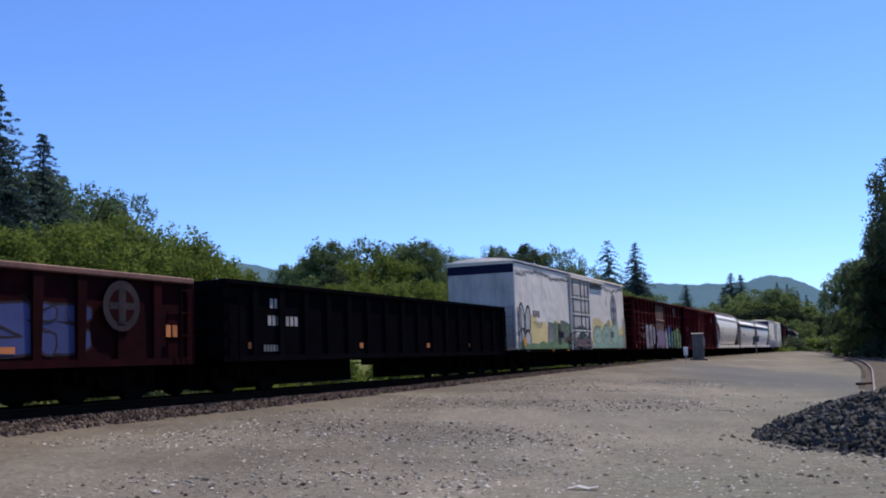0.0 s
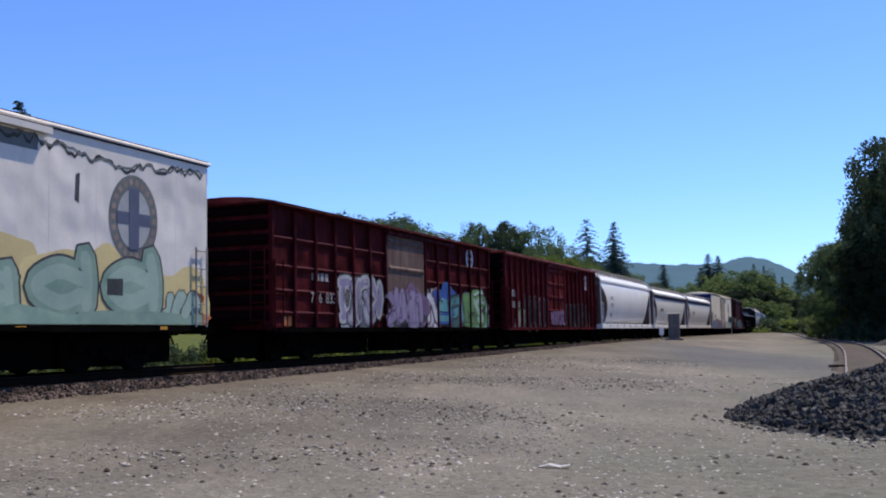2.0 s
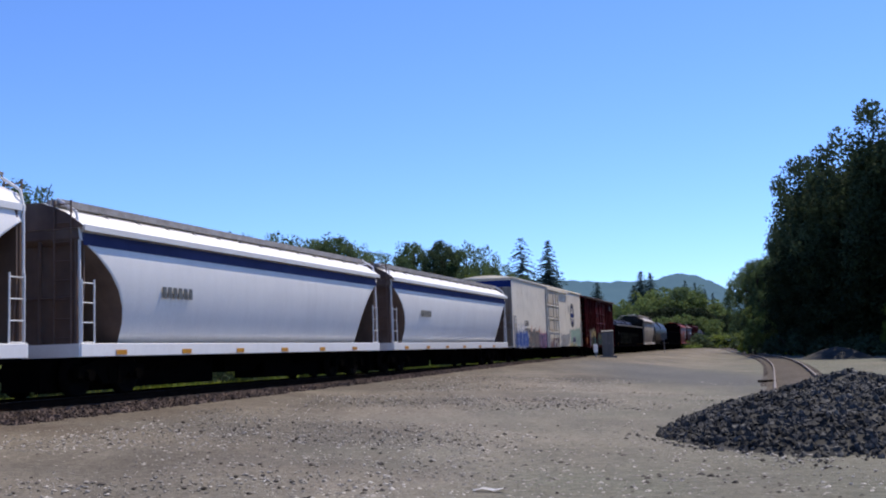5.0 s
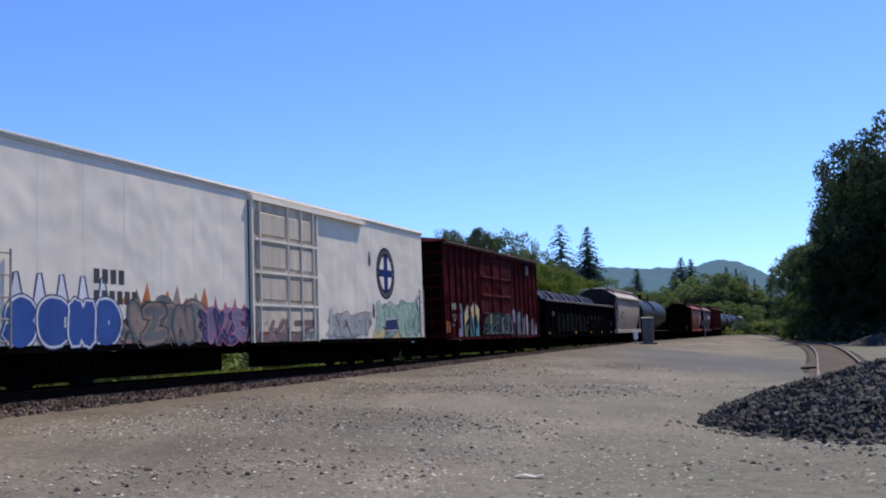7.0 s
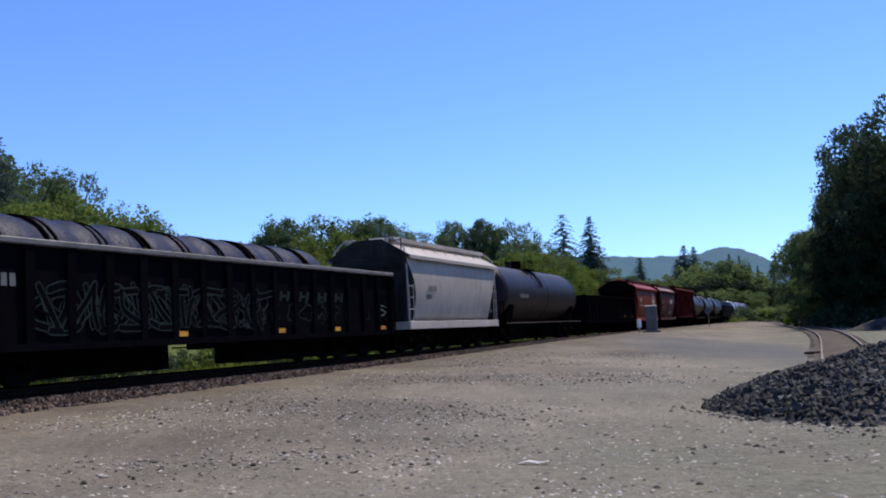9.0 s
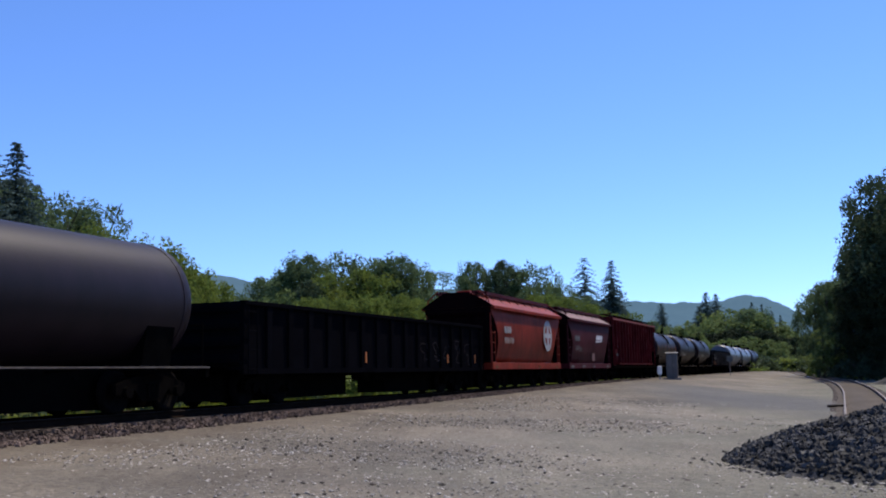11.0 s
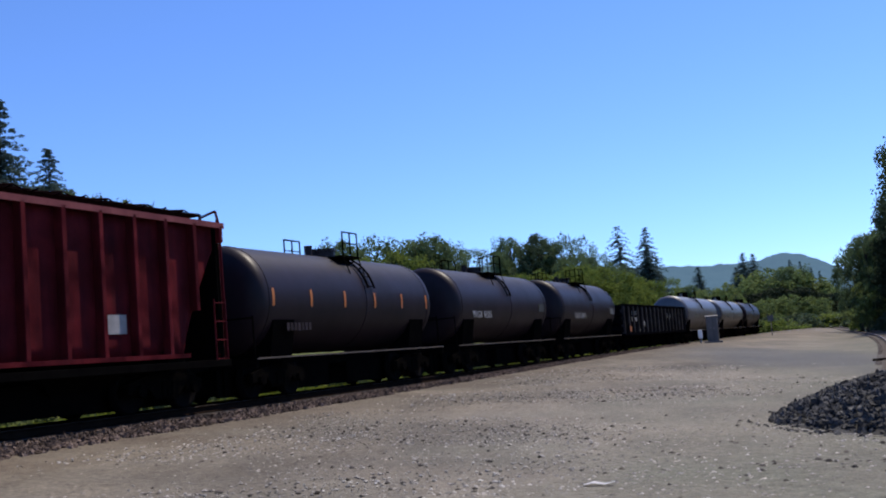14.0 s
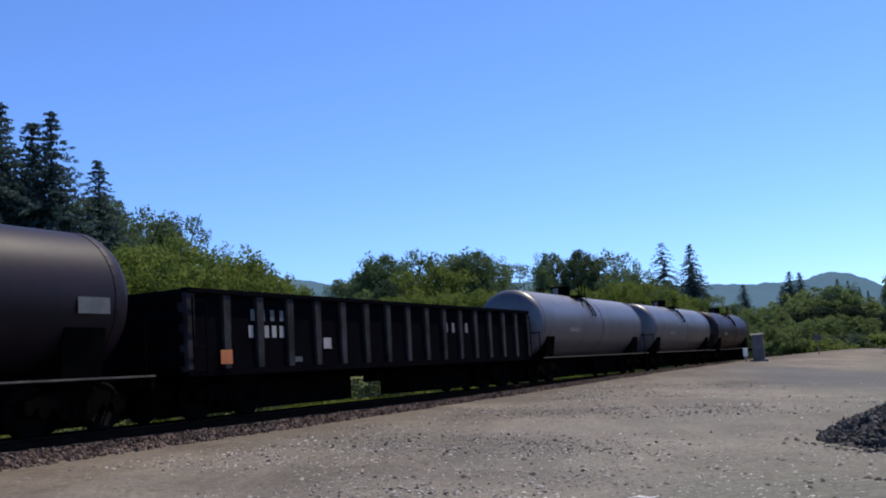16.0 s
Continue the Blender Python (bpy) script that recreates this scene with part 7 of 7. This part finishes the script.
# ---------------------------------------------------------------- trees
def leaves(bm, c, count, spread, size, rnd, up=0.3, flat=1.0):
    for _ in range(count):
        p = Vector((rnd.gauss(0, 1), rnd.gauss(0, 1), rnd.gauss(0, 1))).normalized() * (spread * 1.6 * rnd.random() ** 0.45)
        p.z *= flat
        p += c
        a = Vector((rnd.gauss(0, 1), rnd.gauss(0, 1), rnd.gauss(0, 1))).normalized()
        b = a.cross(Vector((rnd.gauss(0, 1), rnd.gauss(0, 1), rnd.gauss(0, 1) + up))).normalized()
        s = size * rnd.uniform(0.6, 1.3)
        quad(bm, p - a * s, p - b * s * 0.55, p + a * s, p + b * s * 0.55)


def broadleaf(seed, h, w, leaf, label, clumps=150, per=26, low=0.12, size=0.19, crown_top=1.0, lean=0.0):
    """A tree of height h and crown width w, with limbs and clumped leaves."""
    rnd = random.Random(seed)
    tree = root("tree", label, "tree", "broadleaf trees")
    bm = bmesh.new()
    rod(bm, (0, 0, -0.4), (lean * 0.4, 0, h * 0.35), h * 0.022, 8, h * 0.016)
    rod(bm, (lean * 0.4, 0, h * 0.35), (lean, 0, h * 0.8), h * 0.016, 7, h * 0.005)
    tips = []
    for k in range(11):
        z = h * (0.22 + 0.05 * k)
        a = k * 2.4 + rnd.uniform(-0.4, 0.4)
        r = w * 0.42 * math.sin(math.pi * min(0.95, 0.25 + 0.06 * k)) * rnd.uniform(0.7, 1.1)
        tip = (r * math.cos(a) + lean * 0.6, r * math.sin(a), z + h * 0.16)
        rod(bm, (lean * z / h, 0, z), tip, h * 0.007, 5, h * 0.002)
        tips.append(tip)
    part("trunk", bm, M["bark"], tree)
    bm = bmesh.new()
    lobes = []
    for k in range(9):
        a, u = rnd.uniform(0, 6.28), rnd.random()
        lobes.append((Vector((0.30 * w * math.cos(a), 0.30 * w * math.sin(a), h * (low + 0.2 + 0.55 * u))), rnd.uniform(0.20, 0.32)))
    lobes.append((Vector((lean, 0, h * 0.80)), 0.22))
    for k in range(clumps):
        c, r = lobes[k % len(lobes)]
        d = Vector((rnd.gauss(0, 1), rnd.gauss(0, 1), rnd.gauss(0, 1))).normalized()
        p = c + Vector((d.x * r * w, d.y * r * w, d.z * r * h * 0.62)) * rnd.uniform(0.65, 1.05)
        p.z = min(max(p.z, h * low), h * crown_top)
        leaves(bm, p, per, w * 0.042 + 0.10, size, rnd)
    part("crown", bm, M[leaf], tree)
    return tree


def conifer(seed, h, w, label, levels=38, full=1.0, size=0.26, power=0.8):
    """A fir: straight stem and crowded, uneven, drooping branches of needle sprays."""
    rnd = random.Random(seed)
    tree = root("conifer", label, "tree", "conifers")
    part("trunk", rod(bmesh.new(), (0, 0, -0.4), (0, 0, h * 0.97), h * 0.014, 8, 0.02), M["bark"], tree)
    bm = bmesh.new()
    side = [rnd.uniform(0.8, 1.15) for _ in range(8)]
    for k in range(levels):
        u = k / (levels - 1)
        n = max(3, int(6 * (1 - u) + 3))
        turn = rnd.uniform(0, 6.28)
        for j in range(n):
            a = turn + 6.283 * j / n + rnd.uniform(-0.35, 0.35)
            z = h * (0.08 + 0.91 * u) + rnd.uniform(-0.5, 0.5) * h / levels
            L = (w * 0.5 * (1.02 - u) ** power * side[int(a / 0.786) % 8] + 0.12) * rnd.choice((0.7, 0.85, 0.95, 1.0, 1.1))
            steps = max(2, int(L / 0.40 * full))
            for q in range(steps):
                f = (q + 0.6) / steps
                c = Vector((L * f * math.cos(a), L * f * math.sin(a), z + 0.12 * L * f - 0.48 * L * f * f + rnd.uniform(-0.08, 0.08)))
                leaves(bm, c, 18, (0.42 - 0.16 * f) * (1.1 - 0.65 * u), size * (1.0 - 0.35 * f) * (1.1 - 0.45 * u), rnd, 1.2, 0.38)
    part("crown", bm, M["needle"], tree)
    return tree


def bush(seed, h, w, leaf, label):
    rnd = random.Random(seed)
    b = root("bush", label, "bush", "bushes")
    bm = bmesh.new()
    for k in range(5):
        a = rnd.uniform(0, 6.28)
        rod(bm, (0, 0, -0.2), (0.3 * w * math.cos(a), 0.3 * w * math.sin(a), h * 0.6), 0.05, 5, 0.015)
    part("stem", bm, M["bark"], b)
    bm = bmesh.new()
    for k in range(70):
        a, r = rnd.uniform(0, 6.28), math.sqrt(rnd.random()) * 0.5
        top = (1 - (2 * r) ** 2 * 0.8) * rnd.uniform(0.75, 1.05)
        z = h * top * rnd.uniform(0.25, 1.0)
        leaves(bm, Vector((w * r * math.cos(a), w * r * math.sin(a), z)), 20, 0.05 * w + 0.05, 0.15, rnd)
    part("foliage", bm, M[leaf], b)
    return b


def plant(tmpl, az, d, h, base_h, turn, wide=1.0):
    """A copy of a tree at a bearing and distance from the camera, scaled to height h to fit its view."""
    x, y = polar(az, d)
    s, p = SP(x, y)
    k = h / base_h
    return copy_thing(tmpl, Matrix.Translation((x, y, lot_z(s, p) - 0.05)) @ pose(0, 0, 0, 0, 0, turn) @ Matrix.Diagonal((k * wide, k * wide, k, 1)))


def build_trees():
    rnd = random.Random(77)
    T = {
        "a1": broadleaf(1, 14, 9.5, "leaf_a", "leafy green broadleaf tree beside the railway", 260, 52, size=0.15),
        "a2": broadleaf(2, 14, 8.0, "leaf_a", "tall green broadleaf tree with an uneven crown", 250, 52, size=0.15, lean=0.6),
        "b1": broadleaf(3, 10, 8.5, "leaf_b", "sunlit yellow-green broadleaf tree on the bank", 230, 52, low=0.06, size=0.14),
        "b2": broadleaf(4, 10, 7.5, "leaf_b", "olive green bushy tree on the bank", 210, 52, low=0.05, size=0.14),
        "d1": broadleaf(7, 10, 8.5, "leaf_d", "hazy green far tree", 170, 34, low=0.04, size=0.24),
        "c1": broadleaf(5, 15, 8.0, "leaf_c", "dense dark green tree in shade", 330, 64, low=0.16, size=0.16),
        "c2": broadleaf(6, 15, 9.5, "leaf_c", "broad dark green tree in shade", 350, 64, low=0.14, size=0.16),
        "e1": broadleaf(8, 15, 9.5, "leaf_shade", "low tree with the wood's shade in its leaf colour", 300, 50, low=0.03, size=0.2),
    }
    F = {"f1": conifer(11, 18, 9.6, "dark pointed fir tree", 58, 1.0, 0.19, 0.8), "f2": conifer(12, 18, 11.5, "broad dark fir tree with ragged branches", 36, 1.0, 0.19, 0.6), "f3": conifer(13, 18, 7.4, "slim dark fir tree", 54, 1.0, 0.19, 0.8)}
    U = {"u1": bush(21, 2.6, 4.0, "leaf_b", "sunlit yellow-green bush by the track"), "u2": bush(22, 2.6, 4.5, "leaf_c", "dark green leafy bush by the track")}
    base = {k: (14 if k[0] == "a" else 10 if k[0] in "bd" else 15) for k in T} | {k: 18 for k in F} | {k: 2.6 for k in U}
    ALL = T | F | U

    def add(kind, az, d, el, wide=1.0):
        lift = 0.3 if -9.5 < az < 5.5 and d >= 130 else 0.0
        h = d * math.tan(radians(el + lift)) + 0.667 - lot_z(*SP(*polar(az, d)))
        plant(ALL[kind], az, d, h, base[kind], rnd.uniform(0, 360), wide)

    # the bank beyond the train
    for row in (("f2", -28.6, 62, 15.0), ("f1", -27.9, 64, 15.0, 1.2), ("f3", -26.4, 66, 14.2, 1.6), ("f1", -25.5, 63, 14.7, 1.2), ("f1", -23.2, 66, 12.2, 1.3), ("f2", -31, 62, 15.5),
                ("a1", -24.4, 74, 10.8), ("a2", -22.2, 76, 10.6), ("a1", -20.7, 78, 10.1), ("a2", -19.5, 84, 9.4, 0.8), ("a2", -28, 76, 12.0), ("a1", -30.5, 70, 13.0),
                ("b1", -26.6, 50, 8.0), ("b2", -24.4, 52, 7.8), ("b1", -22.0, 54, 7.9), ("b2", -20.2, 57, 8.2), ("b1", -18.4, 62, 7.9), ("b2", -29.5, 48, 8.2),
                ("b1", -16.9, 70, 7.2), ("b2", -15.6, 76, 6.6), ("b1", -14.5, 84, 6.0), ("a1", -16.6, 92, 7.0), ("a1", -15.2, 98, 6.3), ("b2", -13.6, 95, 5.5, 0.8),
                ("a2", -11.0, 180, 5.7), ("a1", -12.2, 200, 5.0), ("d1", -10.2, 170, 4.6), ("d1", -9.2, 128, 4.9, 0.9),
                ("a1", -8.7, 140, 6.0), ("a2", -7.9, 138, 6.6), ("a1", -6.4, 140, 6.75, 1.1), ("b1", -5.2, 134, 5.8), ("a1", -4.1, 136, 6.4), ("a2", -3.0, 138, 6.45), ("a1", -2.0, 142, 5.9), ("c1", -8.2, 130, 5.2),
                ("b2", -8.0, 104, 4.5), ("b1", -6.4, 102, 4.4), ("b2", -4.8, 104, 4.5), ("b1", -3.0, 106, 4.6), ("b2", -1.4, 112, 4.2),
                ("a2", 0.1, 195, 5.35, 0.6), ("a2", 1.1, 200, 6.1, 0.7), ("c1", 2.6, 195, 6.1, 1.0), ("a1", 3.9, 195, 5.9, 0.9), ("a1", 5.0, 185, 4.9), ("b1", 5.9, 150, 4.2), ("b2", 4.4, 148, 4.1), ("b1", 2.5, 146, 4.0), ("b2", 0.6, 140, 3.9), ("b1", 7.3, 158, 3.6), ("b2", 8.6, 166, 3.2), ("a1", 6.3, 200, 4.4),
                ("f2", 6.93, 232, 6.15, 1.05), ("f1", 8.37, 230, 5.9, 1.3),
                ("d1", 9.6, 260, 2.6, 1.2), ("a2", 10.4, 270, 2.7, 1.2), ("d1", 11.2, 240, 2.3, 1.3), ("d1", 12.2, 260, 2.6, 1.2), ("f3", 10.95, 400, 3.55, 1.8), ("f1", 13.28, 420, 4.0, 1.5), ("f1", 13.8, 420, 3.9, 1.4), ("f3", 12.9, 430, 3.3, 1.9),
                ("d1", 13.2, 300, 2.6, 1.3), ("d1", 14.2, 330, 3.2, 1.3), ("a2", 15.1, 330, 3.25, 1.4), ("d1", 15.9, 320, 2.9, 1.4), ("d1", 16.7, 320, 2.5, 1.4), ("e1", 14.7, 280, 2.2, 1.8), ("e1", 16.0, 290, 2.1, 1.8), ("e1", 13.2, 280, 2.0, 1.8), ("d1", 15.3, 240, 1.7, 1.5), ("d1", 16.4, 235, 1.5, 1.5), ("d1", 14.2, 230, 1.6, 1.5), ("f1", 15.6, 480, 3.4), ("f3", 16.1, 480, 3.3), ("f1", 16.6, 490, 2.9), ("f3", 17.0, 480, 2.7), ("d1", 17.5, 400, 1.8, 1.4), ("e1", 17.6, 300, 1.6, 1.8), ("d1", 18.2, 280, 1.2, 1.4), ("e1", 18.5, 260, 1.7, 1.8), ("d1", 16.9, 270, 1.2, 1.3), ("e1", 17.2, 330, 1.9, 1.8),
                ("u2", 13.0, 190, 0.75, 2.2), ("u2", 13.9, 185, 0.7, 2.2), ("u1", 14.7, 180, 0.55, 2.2), ("u2", 15.5, 190, 0.8, 2.2), ("u2", 16.3, 200, 0.8, 2.2), ("u1", 17.0, 190, 0.6, 2.2), ("u2", 17.7, 200, 0.8, 2.2), ("u2", 18.4, 190, 0.7, 2.2), ("u2", 12.2, 195, 0.7, 2.2), ("d1", 12.0, 170, 1.4, 1.4), ("d1", 13.2, 180, 1.3, 1.4), ("d1", 10.8, 150, 1.6, 1.3), ("a1", 9.8, 150, 2.2, 1.3)):
        add(*row)
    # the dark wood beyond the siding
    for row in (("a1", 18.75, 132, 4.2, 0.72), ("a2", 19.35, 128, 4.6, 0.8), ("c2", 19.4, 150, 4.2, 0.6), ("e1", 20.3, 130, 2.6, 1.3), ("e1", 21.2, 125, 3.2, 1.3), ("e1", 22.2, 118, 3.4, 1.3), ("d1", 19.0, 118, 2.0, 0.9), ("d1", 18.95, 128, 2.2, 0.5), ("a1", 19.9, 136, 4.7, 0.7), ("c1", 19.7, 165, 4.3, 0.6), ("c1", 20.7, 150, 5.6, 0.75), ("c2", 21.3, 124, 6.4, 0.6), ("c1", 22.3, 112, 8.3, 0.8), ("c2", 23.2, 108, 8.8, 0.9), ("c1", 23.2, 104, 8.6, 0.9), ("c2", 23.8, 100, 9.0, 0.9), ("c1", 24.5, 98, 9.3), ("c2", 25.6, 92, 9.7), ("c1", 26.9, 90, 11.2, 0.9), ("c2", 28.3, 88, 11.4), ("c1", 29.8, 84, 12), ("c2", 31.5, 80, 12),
                # c trees at 24 to 34 degrees, partly unseen, added to shade the wood
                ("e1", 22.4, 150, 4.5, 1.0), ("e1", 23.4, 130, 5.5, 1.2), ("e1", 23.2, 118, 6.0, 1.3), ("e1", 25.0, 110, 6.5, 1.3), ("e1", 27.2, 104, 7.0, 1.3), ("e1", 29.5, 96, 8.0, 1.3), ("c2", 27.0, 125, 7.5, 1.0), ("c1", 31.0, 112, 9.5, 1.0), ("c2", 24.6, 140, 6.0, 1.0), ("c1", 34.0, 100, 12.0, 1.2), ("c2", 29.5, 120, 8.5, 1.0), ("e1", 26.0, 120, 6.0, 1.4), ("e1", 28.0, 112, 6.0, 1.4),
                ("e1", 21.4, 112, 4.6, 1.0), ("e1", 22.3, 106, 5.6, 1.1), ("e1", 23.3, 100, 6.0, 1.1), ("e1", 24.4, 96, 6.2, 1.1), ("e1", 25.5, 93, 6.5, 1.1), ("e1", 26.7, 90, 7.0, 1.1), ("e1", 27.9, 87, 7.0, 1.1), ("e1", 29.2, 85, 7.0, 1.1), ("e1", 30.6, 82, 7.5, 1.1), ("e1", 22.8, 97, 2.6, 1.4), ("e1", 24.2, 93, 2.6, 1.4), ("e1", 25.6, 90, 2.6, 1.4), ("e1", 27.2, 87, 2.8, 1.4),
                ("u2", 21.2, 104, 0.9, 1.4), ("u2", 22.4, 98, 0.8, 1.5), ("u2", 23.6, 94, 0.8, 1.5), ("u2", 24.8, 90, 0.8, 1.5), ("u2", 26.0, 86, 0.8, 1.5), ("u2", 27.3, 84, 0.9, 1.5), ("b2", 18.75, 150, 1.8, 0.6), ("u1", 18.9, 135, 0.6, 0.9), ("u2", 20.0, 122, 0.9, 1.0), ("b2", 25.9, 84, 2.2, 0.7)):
        add(*row)
    # bushes and growth close behind the track
    for k in range(76):
        s = 12 + 190 * (k / 75) ** 1.2
        v = P(s + rnd.uniform(-1.5, 1.5), -8.5 - rnd.uniform(0, 5))
        h = rnd.uniform(1.1, 2.2)
        copy_thing(U["u2" if k % 3 else "u1"], Matrix.Translation((v.x, v.y, -0.55)) @ pose(0, 0, 0, 0, 0, rnd.uniform(0, 360)) @ Matrix.Scale(h / 2.6, 4))
    for t in ALL.values():
        for o in (t, *t.children_recursive):
            bpy.data.objects.remove(o)
    # a bare snag on the bank
    x, y = polar(-18.85, 80)
    snag = root("dead_tree", "bare grey forked snag above the bank", "tree")
    bm = bmesh.new()
    top = 80 * math.tan(radians(8.95)) + 0.7
    rod(bm, (0, 0, 0), (0.1, 0, top * 0.82), 0.22, 6, 0.09)
    rod(bm, (0.1, 0, top * 0.80), (-0.5, 0, top * 0.94), 0.07, 5, 0.03)
    rod(bm, (0.1, 0, top * 0.82), (1.2, 0, top + 0.5), 0.08, 5, 0.03)
    rod(bm, (0.6, 0, top * 0.92), (0.5, 0, top + 0.4), 0.05, 5, 0.02)
    part("trunk", bm, M["bark"], snag)
    snag.matrix_basis = pose(x, y, 0, 0, 0, 20)


def build_grass():
    rnd = random.Random(31)
    bm = bmesh.new()
    for k in range(26000):
        s = 8 + 230 * rnd.random() ** 1.5
        p = -4.6 - 5.5 * rnd.random()
        v = P(s, p, lot_z(s, p) - 0.03)
        h = rnd.uniform(0.12, 0.34) * (1 + 0.6 * noise.noise((v.x * 0.3, v.y * 0.3, 0)))
        a = rnd.uniform(0, 3.14)
        d = Vector((math.cos(a), math.sin(a), 0)) * 0.05
        tip = v + Vector((rnd.uniform(-0.15, 0.15), rnd.uniform(-0.15, 0.15), h))
        bm.faces.new([bm.verts.new(q) for q in (v - d, v + d, tip)])
    tagged(part("grass", bm, M["grass"]), "bright yellow-green grass behind the track", "grass", kind="stuff")
    bm = bmesh.new()
    for k in range(5000):
        s = 100 + 200 * rnd.random()
        p = side_track(s) + 2.5 + 5 * rnd.random()
        v = P(s, p, lot_z(s, p) - 0.03)
        h = rnd.uniform(0.15, 0.6)
        a = rnd.uniform(0, 3.14)
        d = Vector((math.cos(a), math.sin(a), 0)) * 0.06
        bm.faces.new([bm.verts.new(q) for q in (v - d, v + d, v + Vector((rnd.uniform(-0.15, 0.15), 0, h)))])
    tagged(part("grass", bm, M["grass"]), "dry grass along the foot of the wood", "grass", kind="stuff")


def build_hills():
    """Two wooded ridges far behind everything."""
    line = [(-75, 4.0), (-50, 5.0), (-30, 5.6), (-20, 5.8), (-13.3, 5.6), (-9.7, 5.0), (-5, 4.6), (-0.7, 4.7), (4, 4.15), (9.7, 3.72), (11.2, 3.58), (12.7, 3.56), (14, 3.62), (15.0, 3.82), (15.6, 3.84), (16.3, 3.66), (16.9, 3.40), (17.9, 2.85), (19.5, 2.4), (24, 2.6), (40, 3.2), (75, 3.4)]

    def el(a):
        for (a0, e0), (a1, e1) in zip(line, line[1:]):
            if a0 <= a <= a1:
                return e0 + (e1 - e0) * smooth(a0, a1, a) if abs(a1 - a0) > 3 else e0 + (e1 - e0) * (a - a0) / (a1 - a0)
        return 3.0

    bm = bmesh.new()
    rows = []
    n = 900
    for i in range(n + 1):
        a = -75 + 150 * i / n
        col = []
        for q in range(9):
            f = q / 8
            d = 1500 + 1600 * f
            top = 3100 * math.tan(radians(el(a)))
            z = top * f ** 0.8 * d / 3100 + (3.5 * noise.noise((a * 2.2, q * 1.3, 0)) + 2.5 * noise.noise((a * 9, q * 2.3, 4))) * min(1, f * 3)
            x, y = polar(a, d)
            col.append(bm.verts.new((x, y, z - 2)))
        rows.append(col)
    for i in range(n):
        for q in range(8):
            bm.faces.new((rows[i][q], rows[i + 1][q], rows[i + 1][q + 1], rows[i][q + 1]))
    tagged(part("hill", fix(bm), M["hill"], None, "", True), "low wooded hills with distance haze as a blue glow", "hill", kind="structure")


# ---------------------------------------------------------------- what moves
def motions():
    turn = math.degrees(SPEED / FPS / 0.457)
    spins = [(k / FPS, pose(0, 0, 0.457, 0, -turn * k, 0)) for k in range(int(16 * FPS) + 1)]
    for wheel, dx in WHEELSETS:
        walk(wheel, [(t, Matrix.Translation((dx, 0, 0)) @ m) for t, m in spins])
    for car, mid in TRAIN:
        walk(car, [(t, Matrix.Translation(P(S0 + mid - SPEED * t, 0)) @ pose(0, 0, 0, 0, 0, HEAD)) for t in (0.0, 4.0, 8.0, 12.0, 16.0)])


build_ground()
build_tracks()
build_stones()
build_train()
build_cabinet()
build_hills()
build_trees()
build_grass()
motions()
